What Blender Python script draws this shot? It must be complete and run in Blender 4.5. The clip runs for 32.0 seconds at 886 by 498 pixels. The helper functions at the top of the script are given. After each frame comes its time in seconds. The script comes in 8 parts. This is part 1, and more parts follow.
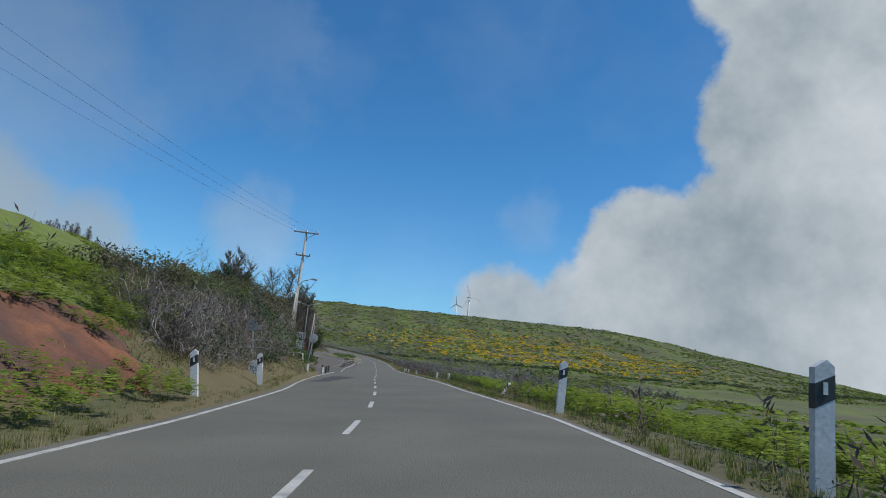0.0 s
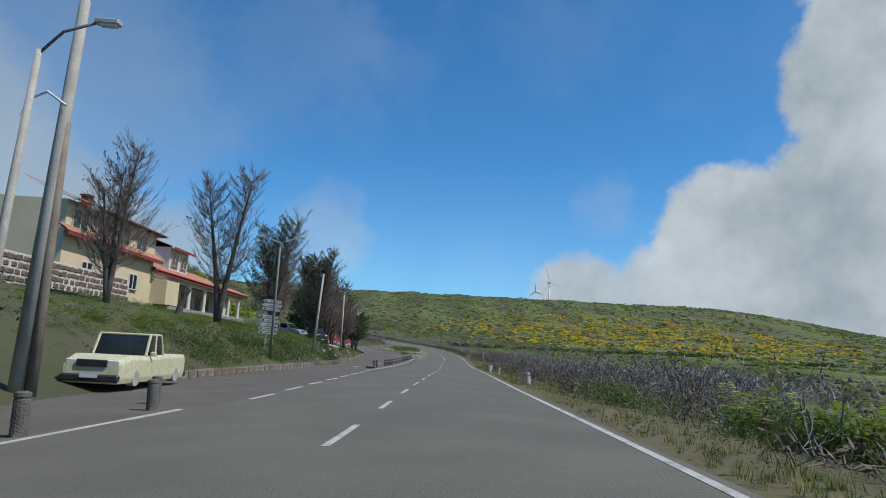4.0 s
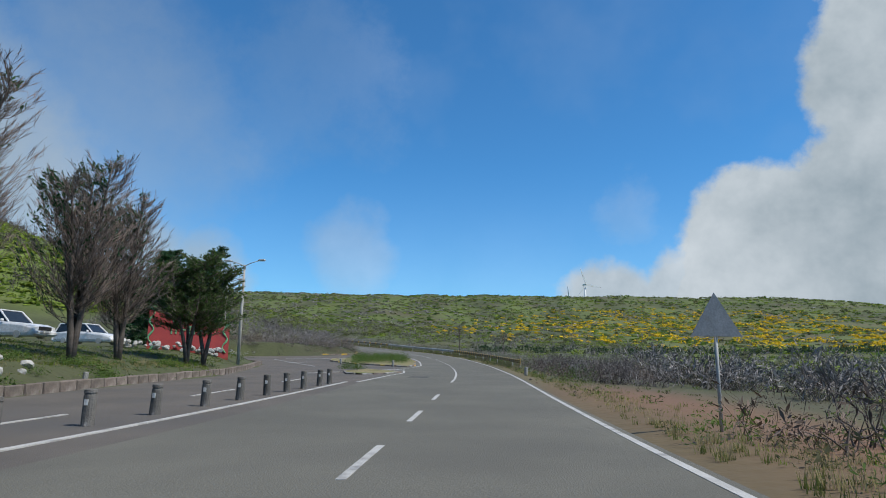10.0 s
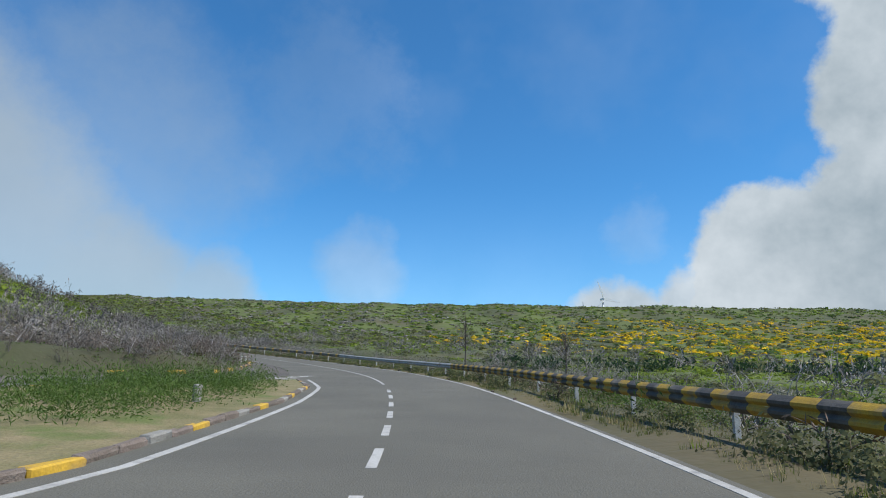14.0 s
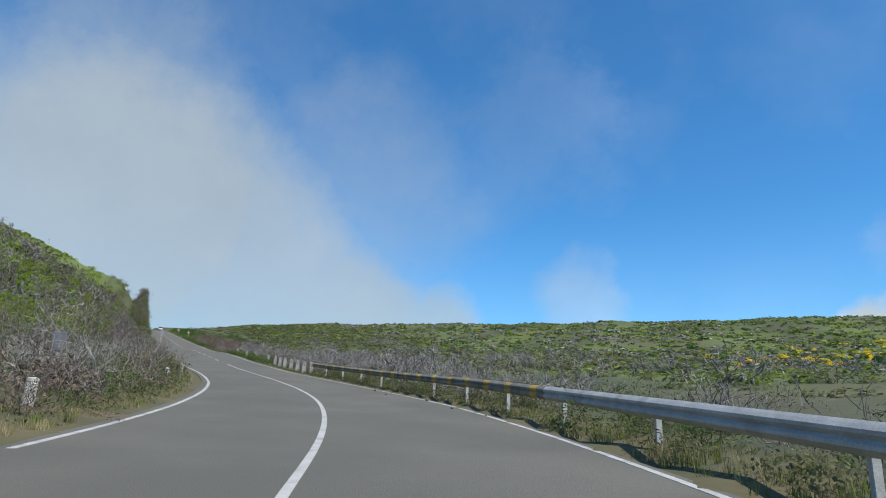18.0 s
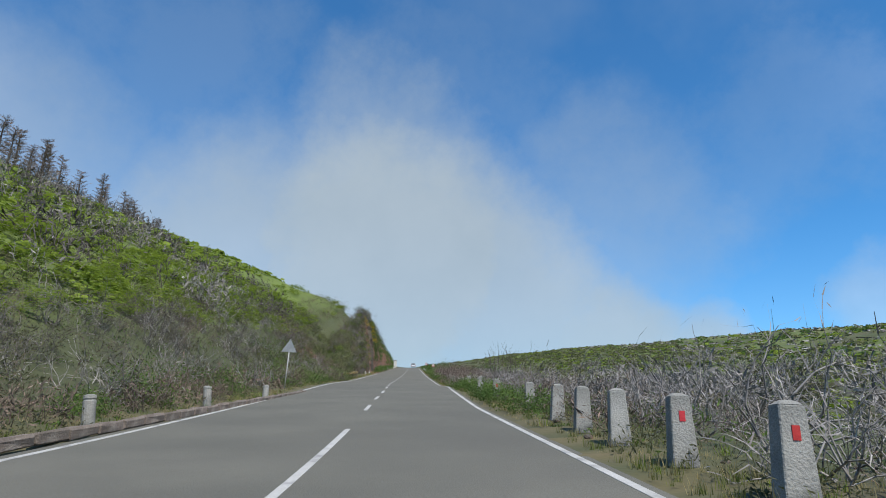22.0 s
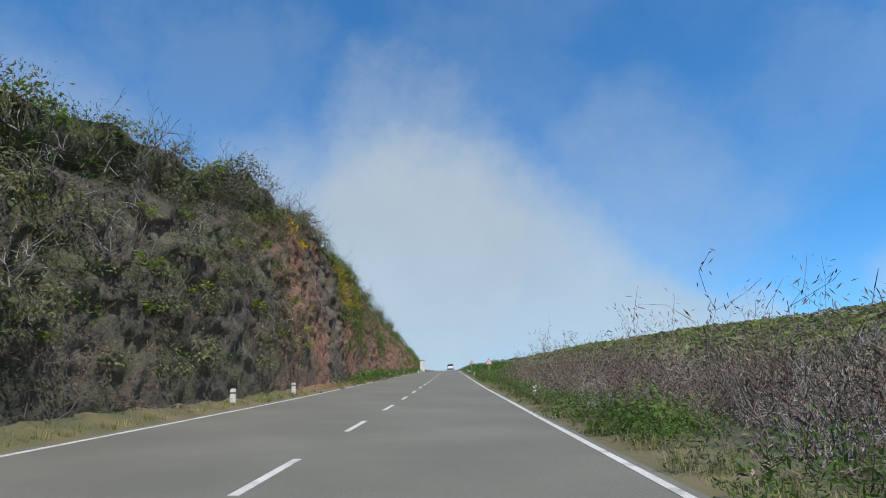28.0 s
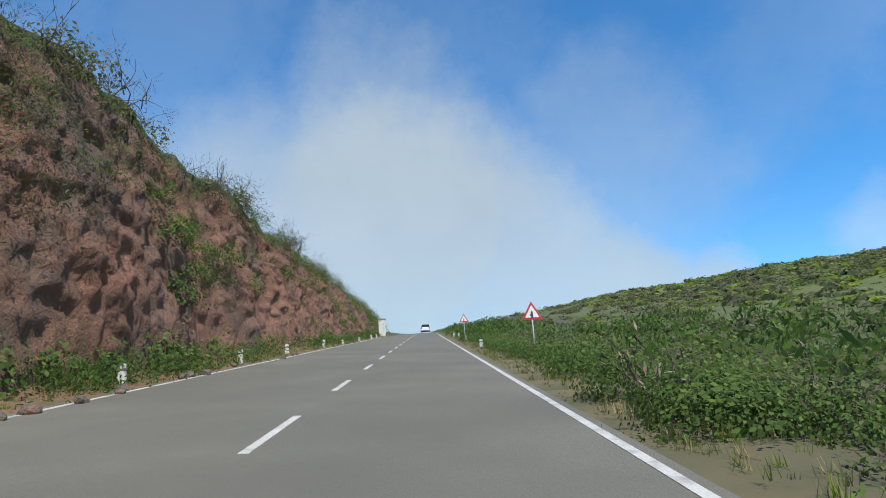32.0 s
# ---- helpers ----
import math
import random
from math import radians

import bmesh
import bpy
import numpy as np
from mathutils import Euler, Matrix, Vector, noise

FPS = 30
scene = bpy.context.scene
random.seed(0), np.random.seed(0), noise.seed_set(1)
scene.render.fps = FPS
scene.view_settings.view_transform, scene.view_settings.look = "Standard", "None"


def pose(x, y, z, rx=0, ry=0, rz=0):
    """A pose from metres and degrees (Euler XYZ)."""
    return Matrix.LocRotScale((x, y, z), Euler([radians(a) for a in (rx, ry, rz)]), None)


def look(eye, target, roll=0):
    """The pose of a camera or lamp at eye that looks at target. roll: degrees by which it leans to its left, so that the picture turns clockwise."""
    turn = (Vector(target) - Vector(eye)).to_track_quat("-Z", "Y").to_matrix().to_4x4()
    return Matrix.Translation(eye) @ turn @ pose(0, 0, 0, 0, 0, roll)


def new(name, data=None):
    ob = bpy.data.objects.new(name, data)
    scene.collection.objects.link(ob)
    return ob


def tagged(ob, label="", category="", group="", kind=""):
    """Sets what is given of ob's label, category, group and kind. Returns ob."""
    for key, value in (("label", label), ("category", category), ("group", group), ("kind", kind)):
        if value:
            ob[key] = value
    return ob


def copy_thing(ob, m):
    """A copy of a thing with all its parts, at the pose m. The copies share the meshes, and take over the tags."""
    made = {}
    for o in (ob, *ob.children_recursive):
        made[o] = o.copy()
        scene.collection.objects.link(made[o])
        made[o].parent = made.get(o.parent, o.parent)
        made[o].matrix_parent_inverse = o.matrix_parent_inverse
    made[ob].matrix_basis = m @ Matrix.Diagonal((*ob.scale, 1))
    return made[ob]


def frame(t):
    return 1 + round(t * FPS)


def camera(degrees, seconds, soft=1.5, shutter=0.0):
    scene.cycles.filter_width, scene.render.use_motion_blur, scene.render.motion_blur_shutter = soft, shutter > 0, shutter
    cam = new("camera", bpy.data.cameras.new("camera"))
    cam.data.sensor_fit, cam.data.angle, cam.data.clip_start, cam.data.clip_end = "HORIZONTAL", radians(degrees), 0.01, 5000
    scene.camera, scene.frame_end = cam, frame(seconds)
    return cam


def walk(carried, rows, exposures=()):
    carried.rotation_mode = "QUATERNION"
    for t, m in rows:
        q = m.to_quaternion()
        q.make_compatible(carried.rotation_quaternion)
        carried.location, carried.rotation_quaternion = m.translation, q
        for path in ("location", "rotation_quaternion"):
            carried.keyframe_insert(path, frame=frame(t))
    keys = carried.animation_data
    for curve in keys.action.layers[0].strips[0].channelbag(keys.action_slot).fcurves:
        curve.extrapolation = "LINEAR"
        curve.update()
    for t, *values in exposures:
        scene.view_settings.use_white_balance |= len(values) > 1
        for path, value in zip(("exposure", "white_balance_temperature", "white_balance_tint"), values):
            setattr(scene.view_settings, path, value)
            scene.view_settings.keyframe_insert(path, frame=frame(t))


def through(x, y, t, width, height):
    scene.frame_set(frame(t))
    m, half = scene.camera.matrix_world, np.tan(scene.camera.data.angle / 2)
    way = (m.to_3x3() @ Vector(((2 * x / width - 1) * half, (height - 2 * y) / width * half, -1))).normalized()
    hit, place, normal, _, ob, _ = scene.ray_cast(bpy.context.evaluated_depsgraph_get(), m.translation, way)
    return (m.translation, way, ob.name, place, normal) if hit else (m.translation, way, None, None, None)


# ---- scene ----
cam = camera(70.0, 32.0, soft=1.0)
PATH = [
    (0.0, pose(-4.89, -67.84, 1.51, 100.34, -5.31, -8.60)),
    (0.5, pose(-4.02, -61.71, 1.52, 100.17, -5.51, -6.30)),
    (1.0, pose(-3.38, -55.55, 1.51, 99.69, -5.35, -4.61)),
    (1.5, pose(-2.84, -49.36, 1.45, 99.44, -4.95, -3.41)),
    (2.0, pose(-2.29, -43.15, 1.48, 99.19, -4.62, -2.38)),
    (2.5, pose(-1.83, -36.87, 1.46, 99.08, -4.28, -1.65)),
    (3.0, pose(-1.44, -30.64, 1.41, 98.92, -3.58, -1.04)),
    (3.5, pose(-1.11, -24.49, 1.34, 98.95, -3.25, -0.44)),
    (4.0, pose(-0.84, -18.34, 1.26, 99.20, -3.01, -1.50)),
    (4.5, pose(-0.52, -12.22, 1.21, 99.35, -2.52, -1.99)),
    (5.0, pose(-0.22, -6.10, 1.16, 99.34, -1.74, -1.21)),
    (5.5, pose(0.00, 0.00, 1.10, 99.25, -0.89, 0.18)),
    (6.0, pose(0.29, 6.05, 1.03, 99.34, -0.58, -0.07)),
    (6.5, pose(0.59, 12.12, 1.01, 99.24, -0.27, -0.24)),
    (7.0, pose(0.92, 18.21, 0.93, 99.22, -0.29, -0.41)),
    (7.5, pose(1.18, 24.33, 0.87, 99.16, -0.44, -0.38)),
    (8.0, pose(1.40, 30.45, 0.82, 99.06, -0.66, -0.45)),
    (8.5, pose(1.70, 36.55, 0.72, 99.16, -0.72, -0.21)),
    (9.0, pose(2.01, 42.65, 0.70, 99.50, -0.66, 0.39)),
    (9.5, pose(2.16, 48.70, 0.68, 99.94, -0.47, 0.92)),
    (10.0, pose(2.28, 54.75, 0.65, 100.44, -0.66, 1.07)),
    (10.5, pose(2.36, 60.82, 0.54, 100.89, -0.35, 0.85)),
    (11.0, pose(2.44, 66.90, 0.67, 101.21, -0.34, 0.32)),
    (11.5, pose(2.62, 72.98, 0.81, 101.23, -0.32, -0.19)),
    (12.0, pose(2.85, 79.07, 0.93, 101.19, -0.22, -0.59)),
    (12.5, pose(2.99, 85.16, 1.03, 101.37, -0.42, -0.89)),
    (13.0, pose(3.09, 91.26, 1.17, 101.31, -0.49, -0.60)),
    (13.5, pose(2.96, 97.34, 1.32, 101.69, -0.81, 0.15)),
    (14.0, pose(2.83, 103.42, 1.49, 102.12, -1.01, 1.80)),
    (14.5, pose(2.54, 109.49, 1.70, 102.36, -1.23, 3.54)),
    (15.0, pose(2.08, 115.55, 1.92, 102.41, -1.51, 5.16)),
    (15.5, pose(1.43, 121.58, 2.14, 102.42, -1.83, 6.85)),
    (16.0, pose(0.60, 127.58, 2.44, 102.85, -2.08, 9.24)),
    (16.5, pose(-0.53, 133.51, 2.75, 103.07, -2.21, 12.03)),
    (17.0, pose(-1.98, 139.36, 3.05, 103.28, -2.22, 15.06)),
    (17.5, pose(-3.73, 145.10, 3.33, 103.75, -1.94, 18.32)),
    (18.0, pose(-5.88, 150.65, 3.60, 104.39, -1.75, 21.65)),
    (18.5, pose(-8.46, 156.09, 3.97, 105.45, -1.88, 25.59)),
    (19.0, pose(-11.47, 161.37, 4.33, 105.62, -1.97, 29.26)),
    (19.5, pose(-14.81, 166.49, 4.69, 105.34, -2.15, 32.44)),
    (20.0, pose(-18.37, 171.44, 5.08, 105.60, -2.17, 35.48)),
    (20.5, pose(-22.21, 176.18, 5.54, 105.83, -2.18, 38.84)),
    (21.0, pose(-26.36, 180.72, 6.00, 106.30, -1.91, 41.74)),
    (21.5, pose(-30.66, 185.15, 6.44, 106.74, -1.31, 43.52)),
    (22.0, pose(-35.06, 189.51, 7.00, 106.71, -0.47, 45.00)),
    (22.5, pose(-39.47, 193.85, 7.57, 106.79, 0.43, 46.34)),
    (23.0, pose(-44.03, 198.07, 8.15, 107.26, 1.00, 47.50)),
    (23.5, pose(-48.57, 202.32, 8.87, 107.31, 0.96, 48.74)),
    (24.0, pose(-53.06, 206.52, 9.53, 106.82, 0.74, 49.40)),
    (24.5, pose(-57.55, 210.67, 10.19, 106.75, 1.17, 49.05)),
    (25.0, pose(-62.12, 214.71, 10.89, 106.61, 1.61, 48.59)),
    (25.5, pose(-66.54, 218.84, 11.56, 106.58, 1.87, 48.50)),
    (26.0, pose(-71.04, 222.88, 12.15, 104.46, 2.11, 48.66)),
    (26.5, pose(-75.57, 226.90, 12.60, 103.61, 2.30, 48.78)),
    (27.0, pose(-80.11, 230.91, 13.07, 104.98, 2.37, 48.73)),
    (27.5, pose(-84.61, 234.93, 13.72, 107.36, 2.29, 48.59)),
    (28.0, pose(-89.09, 238.95, 14.44, 107.06, 2.04, 48.68)),
    (28.5, pose(-93.53, 242.99, 15.16, 106.29, 2.07, 48.62)),
    (29.0, pose(-97.97, 247.05, 15.83, 104.75, 2.23, 48.30)),
    (29.5, pose(-102.47, 251.08, 16.46, 103.64, 2.22, 47.89)),
    (30.0, pose(-106.92, 255.09, 17.14, 102.87, 2.90, 48.07)),
    (30.5, pose(-111.41, 259.17, 17.83, 102.96, 3.02, 47.95)),
    (31.0, pose(-115.87, 263.25, 18.55, 103.60, 3.11, 46.98)),
    (31.5, pose(-120.31, 267.35, 19.25, 103.80, 3.22, 46.62)),
    (32.0, pose(-124.74, 271.42, 19.92, 103.52, 3.49, 46.64)),
]
walk(cam, PATH, exposures=((0, -0.3), (3, -0.2), (8, -0.15), (12, 0.0), (20, 0.13), (26, 0.2), (32, 0.34)))

# ---- daylight: clear sky with clouds on two sides, high sun ----
SUN_EL, SUN_AZ = 56.0, 108.0          # degrees; azimuth clockwise from +y
world = bpy.data.worlds.new("sky")
scene.world = world
world.use_nodes = True


def bearing(az, el):
    a, e = radians(az), radians(el)
    return Vector((math.sin(a) * math.cos(e), math.cos(a) * math.cos(e), math.sin(e)))


def build_sky():
    nt = world.node_tree
    nt.nodes.clear()
    N, L = nt.nodes.new, nt.links.new

    def math_node(op, a, b=None, c=None, clamp=False):
        n = N("ShaderNodeMath"); n.operation = op; n.use_clamp = clamp
        for i, v in enumerate((a, b, c)):
            if v is None:
                continue
            if isinstance(v, (int, float)):
                n.inputs[i].default_value = v
            else:
                L(v, n.inputs[i])
        return n.outputs[0]

    sky = N("ShaderNodeTexSky")
    sky.sky_type, sky.sun_disc = "NISHITA", False
    sky.sun_elevation, sky.sun_rotation = radians(SUN_EL), radians(SUN_AZ)
    sky.altitude, sky.air_density, sky.dust_density, sky.ozone_density = 1300, 1.0, 0.4, 3.0
    co = N("ShaderNodeTexCoord").outputs["Generated"]

    def noise(scale, detail, rough, off):
        m = N("ShaderNodeMapping"); m.inputs["Location"].default_value = off
        L(co, m.inputs["Vector"])
        n = N("ShaderNodeTexNoise")
        n.inputs["Scale"].default_value, n.inputs["Detail"].default_value, n.inputs["Roughness"].default_value = scale, detail, rough
        L(m.outputs[0], n.inputs["Vector"])
        return n

    def warp(vec, n, amount):
        s = N("ShaderNodeVectorMath"); s.operation = "SUBTRACT"; s.inputs[1].default_value = (0.5, 0.5, 0.5)
        L(n.outputs["Color"], s.inputs[0])
        m = N("ShaderNodeVectorMath"); m.operation = "MULTIPLY_ADD"; m.inputs[1].default_value = (amount,) * 3
        L(s.outputs[0], m.inputs[0]); L(vec, m.inputs[2])
        return m.outputs[0]

    soft = noise(3.2, 5, 0.55, (3.1, 1.7, 0.4))
    fine = noise(13.0, 8, 0.62, (0.3, 5.2, 2.2))
    wisp = noise(6.5, 9, 0.66, (7.7, 0.2, 1.3))
    d = warp(warp(co, soft, 0.10), fine, 0.045)
    unit = N("ShaderNodeVectorMath"); unit.operation = "NORMALIZE"
    L(d, unit.inputs[0])
    ragged = math_node("MULTIPLY_ADD", wisp.outputs["Fac"], 1.0, -0.5)
    density = None
    for az, el, inner, outer, gain, edge, rag in CLOUDS:
        dot = N("ShaderNodeVectorMath"); dot.operation = "DOT_PRODUCT"
        L(unit.outputs[0], dot.inputs[0]); dot.inputs[1].default_value = bearing(az, el)
        r = N("ShaderNodeMapRange"); r.clamp = False
        L(dot.outputs["Value"], r.inputs["Value"])
        r.inputs["From Min"].default_value, r.inputs["From Max"].default_value = math.cos(radians(outer)), math.cos(radians(inner))
        v = math_node("MULTIPLY_ADD", ragged, rag, r.outputs["Result"])
        q = N("ShaderNodeMapRange"); q.interpolation_type = "SMOOTHSTEP"
        L(v, q.inputs["Value"])
        q.inputs["From Min"].default_value, q.inputs["From Max"].default_value, q.inputs["To Max"].default_value = 0.5 - edge, 0.5 + edge, gain
        density = q.outputs["Result"] if density is None else math_node("MAXIMUM", density, q.outputs["Result"])
    veil = N("ShaderNodeMapRange"); L(soft.outputs["Fac"], veil.inputs["Value"])
    veil.inputs["From Min"].default_value, veil.inputs["From Max"].default_value, veil.inputs["To Max"].default_value = 0.5, 0.8, 0.14
    density = math_node("MAXIMUM", density, veil.outputs["Result"])
    height = N("ShaderNodeSeparateXYZ"); L(co, height.inputs[0])
    haze = N("ShaderNodeMapRange"); haze.interpolation_type = "SMOOTHSTEP"; L(height.outputs["Z"], haze.inputs["Value"])
    haze.inputs["From Min"].default_value, haze.inputs["From Max"].default_value, haze.inputs["To Min"].default_value, haze.inputs["To Max"].default_value = 0.0, 0.32, 0.22, 0.0
    density = math_node("MAXIMUM", density, haze.outputs["Result"])
    shade = noise(4.2, 6, 0.6, (2.0, 9.0, 4.0))
    tint = N("ShaderNodeMix"); tint.data_type = "RGBA"
    L(math_node("MULTIPLY_ADD", shade.outputs["Fac"], 2.2, -0.62, clamp=True), tint.inputs["Factor"])
    tint.inputs["A"].default_value, tint.inputs["B"].default_value = (0.36, 0.45, 0.52, 1), (0.90, 0.97, 1.03, 1)
    thin = N("ShaderNodeVectorMath"); thin.operation = "DOT_PRODUCT"      # the drifting mist ahead is greyer than the cumulus
    L(co, thin.inputs[0]); thin.inputs[1].default_value = bearing(-52, 12)
    mist = N("ShaderNodeMapRange"); mist.interpolation_type = "SMOOTHSTEP"; L(thin.outputs["Value"], mist.inputs["Value"])
    mist.inputs["From Min"].default_value, mist.inputs["From Max"].default_value, mist.inputs["To Max"].default_value = math.cos(radians(48)), math.cos(radians(24)), 0.85
    grey = N("ShaderNodeMix"); grey.data_type = "RGBA"
    L(mist.outputs["Result"], grey.inputs["Factor"]); L(tint.outputs["Result"], grey.inputs["A"]); grey.inputs["B"].default_value = (0.49, 0.56, 0.58, 1)
    gain = N("ShaderNodeVectorMath"); gain.operation = "MULTIPLY"
    L(sky.outputs[0], gain.inputs[0]); gain.inputs[1].default_value = SKY_GAIN
    mix = N("ShaderNodeMix"); mix.data_type = "RGBA"
    L(density, mix.inputs["Factor"]); L(gain.outputs[0], mix.inputs["A"])
    bright = N("ShaderNodeVectorMath"); bright.operation = "SCALE"; bright.inputs["Scale"].default_value = CLOUD_GAIN
    L(grey.outputs["Result"], bright.inputs[0]); L(bright.outputs[0], mix.inputs["B"])
    bg = N("ShaderNodeBackground"); bg.inputs["Strength"].default_value = 0.1
    L(mix.outputs["Result"], bg.inputs["Color"])
    out = N("ShaderNodeOutputWorld"); L(bg.outputs[0], out.inputs["Surface"])


# azimuth, elevation, full within, gone beyond (degrees), density, softness of the edge, raggedness
CLOUDS = [(13, 5.5, 1, 5.5, 0.95, 0.3, 1.2), (20, 4, 4, 8, 0.95, 0.25, 1.2), (27, 7, 7, 10.5, 1.0, 0.2, 1.2), (39, 10, 9, 13, 1.0, 0.16, 1.0), (42, 22, 8.5, 12.5, 1.0, 0.18, 1.2),
          (44, 34, 10, 14, 1.0, 0.2, 1.2), (60, 18, 17, 24, 1.0, 0.3, 0.8), (80, 20, 18, 30, 0.9, 0.4, 0.8), (14.5, 13.5, 0.5, 4.5, 0.2, 0.5, 2.6),
          (-10, 9, 1.0, 5.5, 0.38, 0.5, 1.2), (-50, 15, 8, 18, 0.82, 0.55, 0.9), (-40, 11, 6, 14, 0.76, 0.55, 0.9), (-63, 13, 7, 17, 0.70, 0.6, 0.8), (-31, 7, 3, 10, 0.78, 0.5, 0.8), (-31, 17, 2, 14, 0.34, 0.75, 1.6), (-50, 24, 3, 13, 0.45, 0.6, 1.4),
          (-23, 6, 1, 6, 0.7, 0.5, 0.9), (-85, 14, 8, 20, 0.45, 0.5, 0.8), (-14, 25, 1, 10, 0.12, 0.5, 2.6), (-44, 30, 2, 12, 0.12, 0.5, 2.4), (-70, 30, 2, 12, 0.14, 0.5, 2.4)]
SKY_GAIN, CLOUD_GAIN = (0.57, 1.30, 1.68), 8.6
build_sky()
sun = new("sun", bpy.data.lights.new("sun", "SUN"))
sun.data.energy, sun.data.angle, sun.data.color = 5.0, radians(0.6), (1.0, 0.96, 0.9)
sun.matrix_world = look((0, 0, 0), -bearing(SUN_AZ, SUN_EL))

# ---- materials ----
def material(name, c1, c2, scale=2.0, rough=0.85, bump=0.3, fine=30.0, stain=None, stain_scale=0.4, stain_at=(0.5, 0.7), metal=0.0, island=0.0, random=0.0):
    """Two tones in coarse noise, grain in fine noise with relief, and stains of a third colour."""
    m = bpy.data.materials.new(name)
    m.use_nodes = True
    nt = m.node_tree
    N, L = nt.nodes.new, nt.links.new
    b = nt.nodes["Principled BSDF"]
    co = N("ShaderNodeTexCoord").outputs["Object"]

    def tex(s, detail=4):
        n = N("ShaderNodeTexNoise")
        n.inputs["Scale"].default_value, n.inputs["Detail"].default_value = s, detail
        L(co, n.inputs["Vector"])
        return n.outputs["Fac"]

    def ramp(v, a, z):
        r = N("ShaderNodeMapRange")
        L(v, r.inputs["Value"])
        r.inputs["From Min"].default_value, r.inputs["From Max"].default_value = a, z
        return r.outputs["Result"]

    def mix(f, a, z, how="MIX"):
        n = N("ShaderNodeMix")
        n.data_type, n.blend_type = "RGBA", how
        for key, v in (("Factor", f), ("A", a), ("B", z)):
            if isinstance(v, (int, float)):
                n.inputs[key].default_value = v
            elif isinstance(v, tuple):
                n.inputs[key].default_value = (*v, 1)
            else:
                L(v, n.inputs[key])
        return n.outputs["Result"]

    col = mix(ramp(tex(scale), 0.35, 0.65), c1, c2)
    grain = tex(fine, 3)
    col = mix(ramp(grain, 0.3, 0.75), mix(1.0, col, (0.72, 0.72, 0.72), "MULTIPLY"), col)
    if stain:
        col = mix(ramp(tex(stain_scale, 6), *stain_at), col, stain)
    if island or random:
        src = N("ShaderNodeNewGeometry").outputs["Random Per Island"] if island else N("ShaderNodeObjectInfo").outputs["Random"]
        h = N("ShaderNodeHueSaturation")
        L(col, h.inputs["Color"])
        k = island or random
        r = N("ShaderNodeMapRange")
        L(src, r.inputs["Value"])
        r.inputs["To Min"].default_value, r.inputs["To Max"].default_value = 1 - k, 1 + k
        L(r.outputs["Result"], h.inputs["Value"])
        r2 = N("ShaderNodeMapRange")
        L(src, r2.inputs["Value"])
        r2.inputs["To Min"].default_value, r2.inputs["To Max"].default_value = 0.5 + 0.03 * k, 0.5 - 0.03 * k
        L(r2.outputs["Result"], h.inputs["Hue"])
        col = h.outputs["Color"]
    L(col, b.inputs["Base Color"])
    b.inputs["Roughness"].default_value, b.inputs["Metallic"].default_value = rough, metal
    if bump:
        n = N("ShaderNodeBump")
        n.inputs["Strength"].default_value, n.inputs["Distance"].default_value = bump, 0.05
        L(grain, n.inputs["Height"])
        L(n.outputs["Normal"], b.inputs["Normal"])
    return m


def leaf_material(name, c1, c2, island=0.45, through=0.35):
    m = material(name, c1, c2, scale=0.35, rough=0.75, bump=0, fine=3.0, island=island)
    nt = m.node_tree
    b = nt.nodes["Principled BSDF"]
    t = nt.nodes.new("ShaderNodeBsdfTranslucent")
    t.inputs["Color"].default_value = (*[min(1, 1.3 * v) for v in c2], 1)
    s = nt.nodes.new("ShaderNodeMixShader")
    s.inputs[0].default_value = through
    b.inputs["Specular IOR Level"].default_value = 0.2
    nt.links.new(b.outputs[0], s.inputs[1]); nt.links.new(t.outputs[0], s.inputs[2])
    nt.links.new(s.outputs[0], nt.nodes["Material Output"].inputs["Surface"])
    return m


ASPHALT = material("asphalt", (0.108, 0.104, 0.084), (0.138, 0.132, 0.106), 0.35, 0.9, 0.35, 45, (0.09, 0.086, 0.07), 0.22, (0.5, 0.72))
ASPHALT_OLD = material("worn_asphalt", (0.098, 0.086, 0.073), (0.128, 0.112, 0.094), 0.5, 0.92, 0.3, 50, (0.075, 0.07, 0.065), 0.2, (0.5, 0.75))
ASPHALT_DARK = material("patched_asphalt", (0.045, 0.045, 0.047), (0.06, 0.06, 0.062), 0.8, 0.9, 0.3, 60)
PAINT = material("road_paint", (0.5, 0.49, 0.46), (0.42, 0.41, 0.38), 2.0, 0.7, 0.15, 40, (0.2, 0.195, 0.185), 3.0, (0.52, 0.72))
CONCRETE = material("old_concrete", (0.33, 0.32, 0.29), (0.24, 0.235, 0.215), 3, 0.9, 0.4, 40, (0.10, 0.10, 0.09), 2.5, (0.5, 0.75), random=0.12)
CONCRETE_DARK = material("weathered_bollard_concrete", (0.10, 0.095, 0.085), (0.16, 0.15, 0.135), 5, 0.95, 0.5, 40, (0.38, 0.37, 0.34), 3.5, (0.62, 0.74), random=0.2)
WHITEWASH = material("chipped_white_paint", (0.62, 0.61, 0.57), (0.5, 0.49, 0.45), 4, 0.8, 0.3, 40, (0.2, 0.19, 0.17), 4, (0.55, 0.72), random=0.1)
KERB = material("kerb_stone", (0.15, 0.12, 0.10), (0.22, 0.18, 0.15), 3, 0.95, 0.5, 30, (0.33, 0.3, 0.26), 1.5, (0.55, 0.75), random=0.2)
SOIL = material("red_soil", (0.115, 0.045, 0.028), (0.21, 0.085, 0.042), 0.5, 0.95, 0.9, 9, (0.075, 0.04, 0.03), 0.6, (0.45, 0.62))
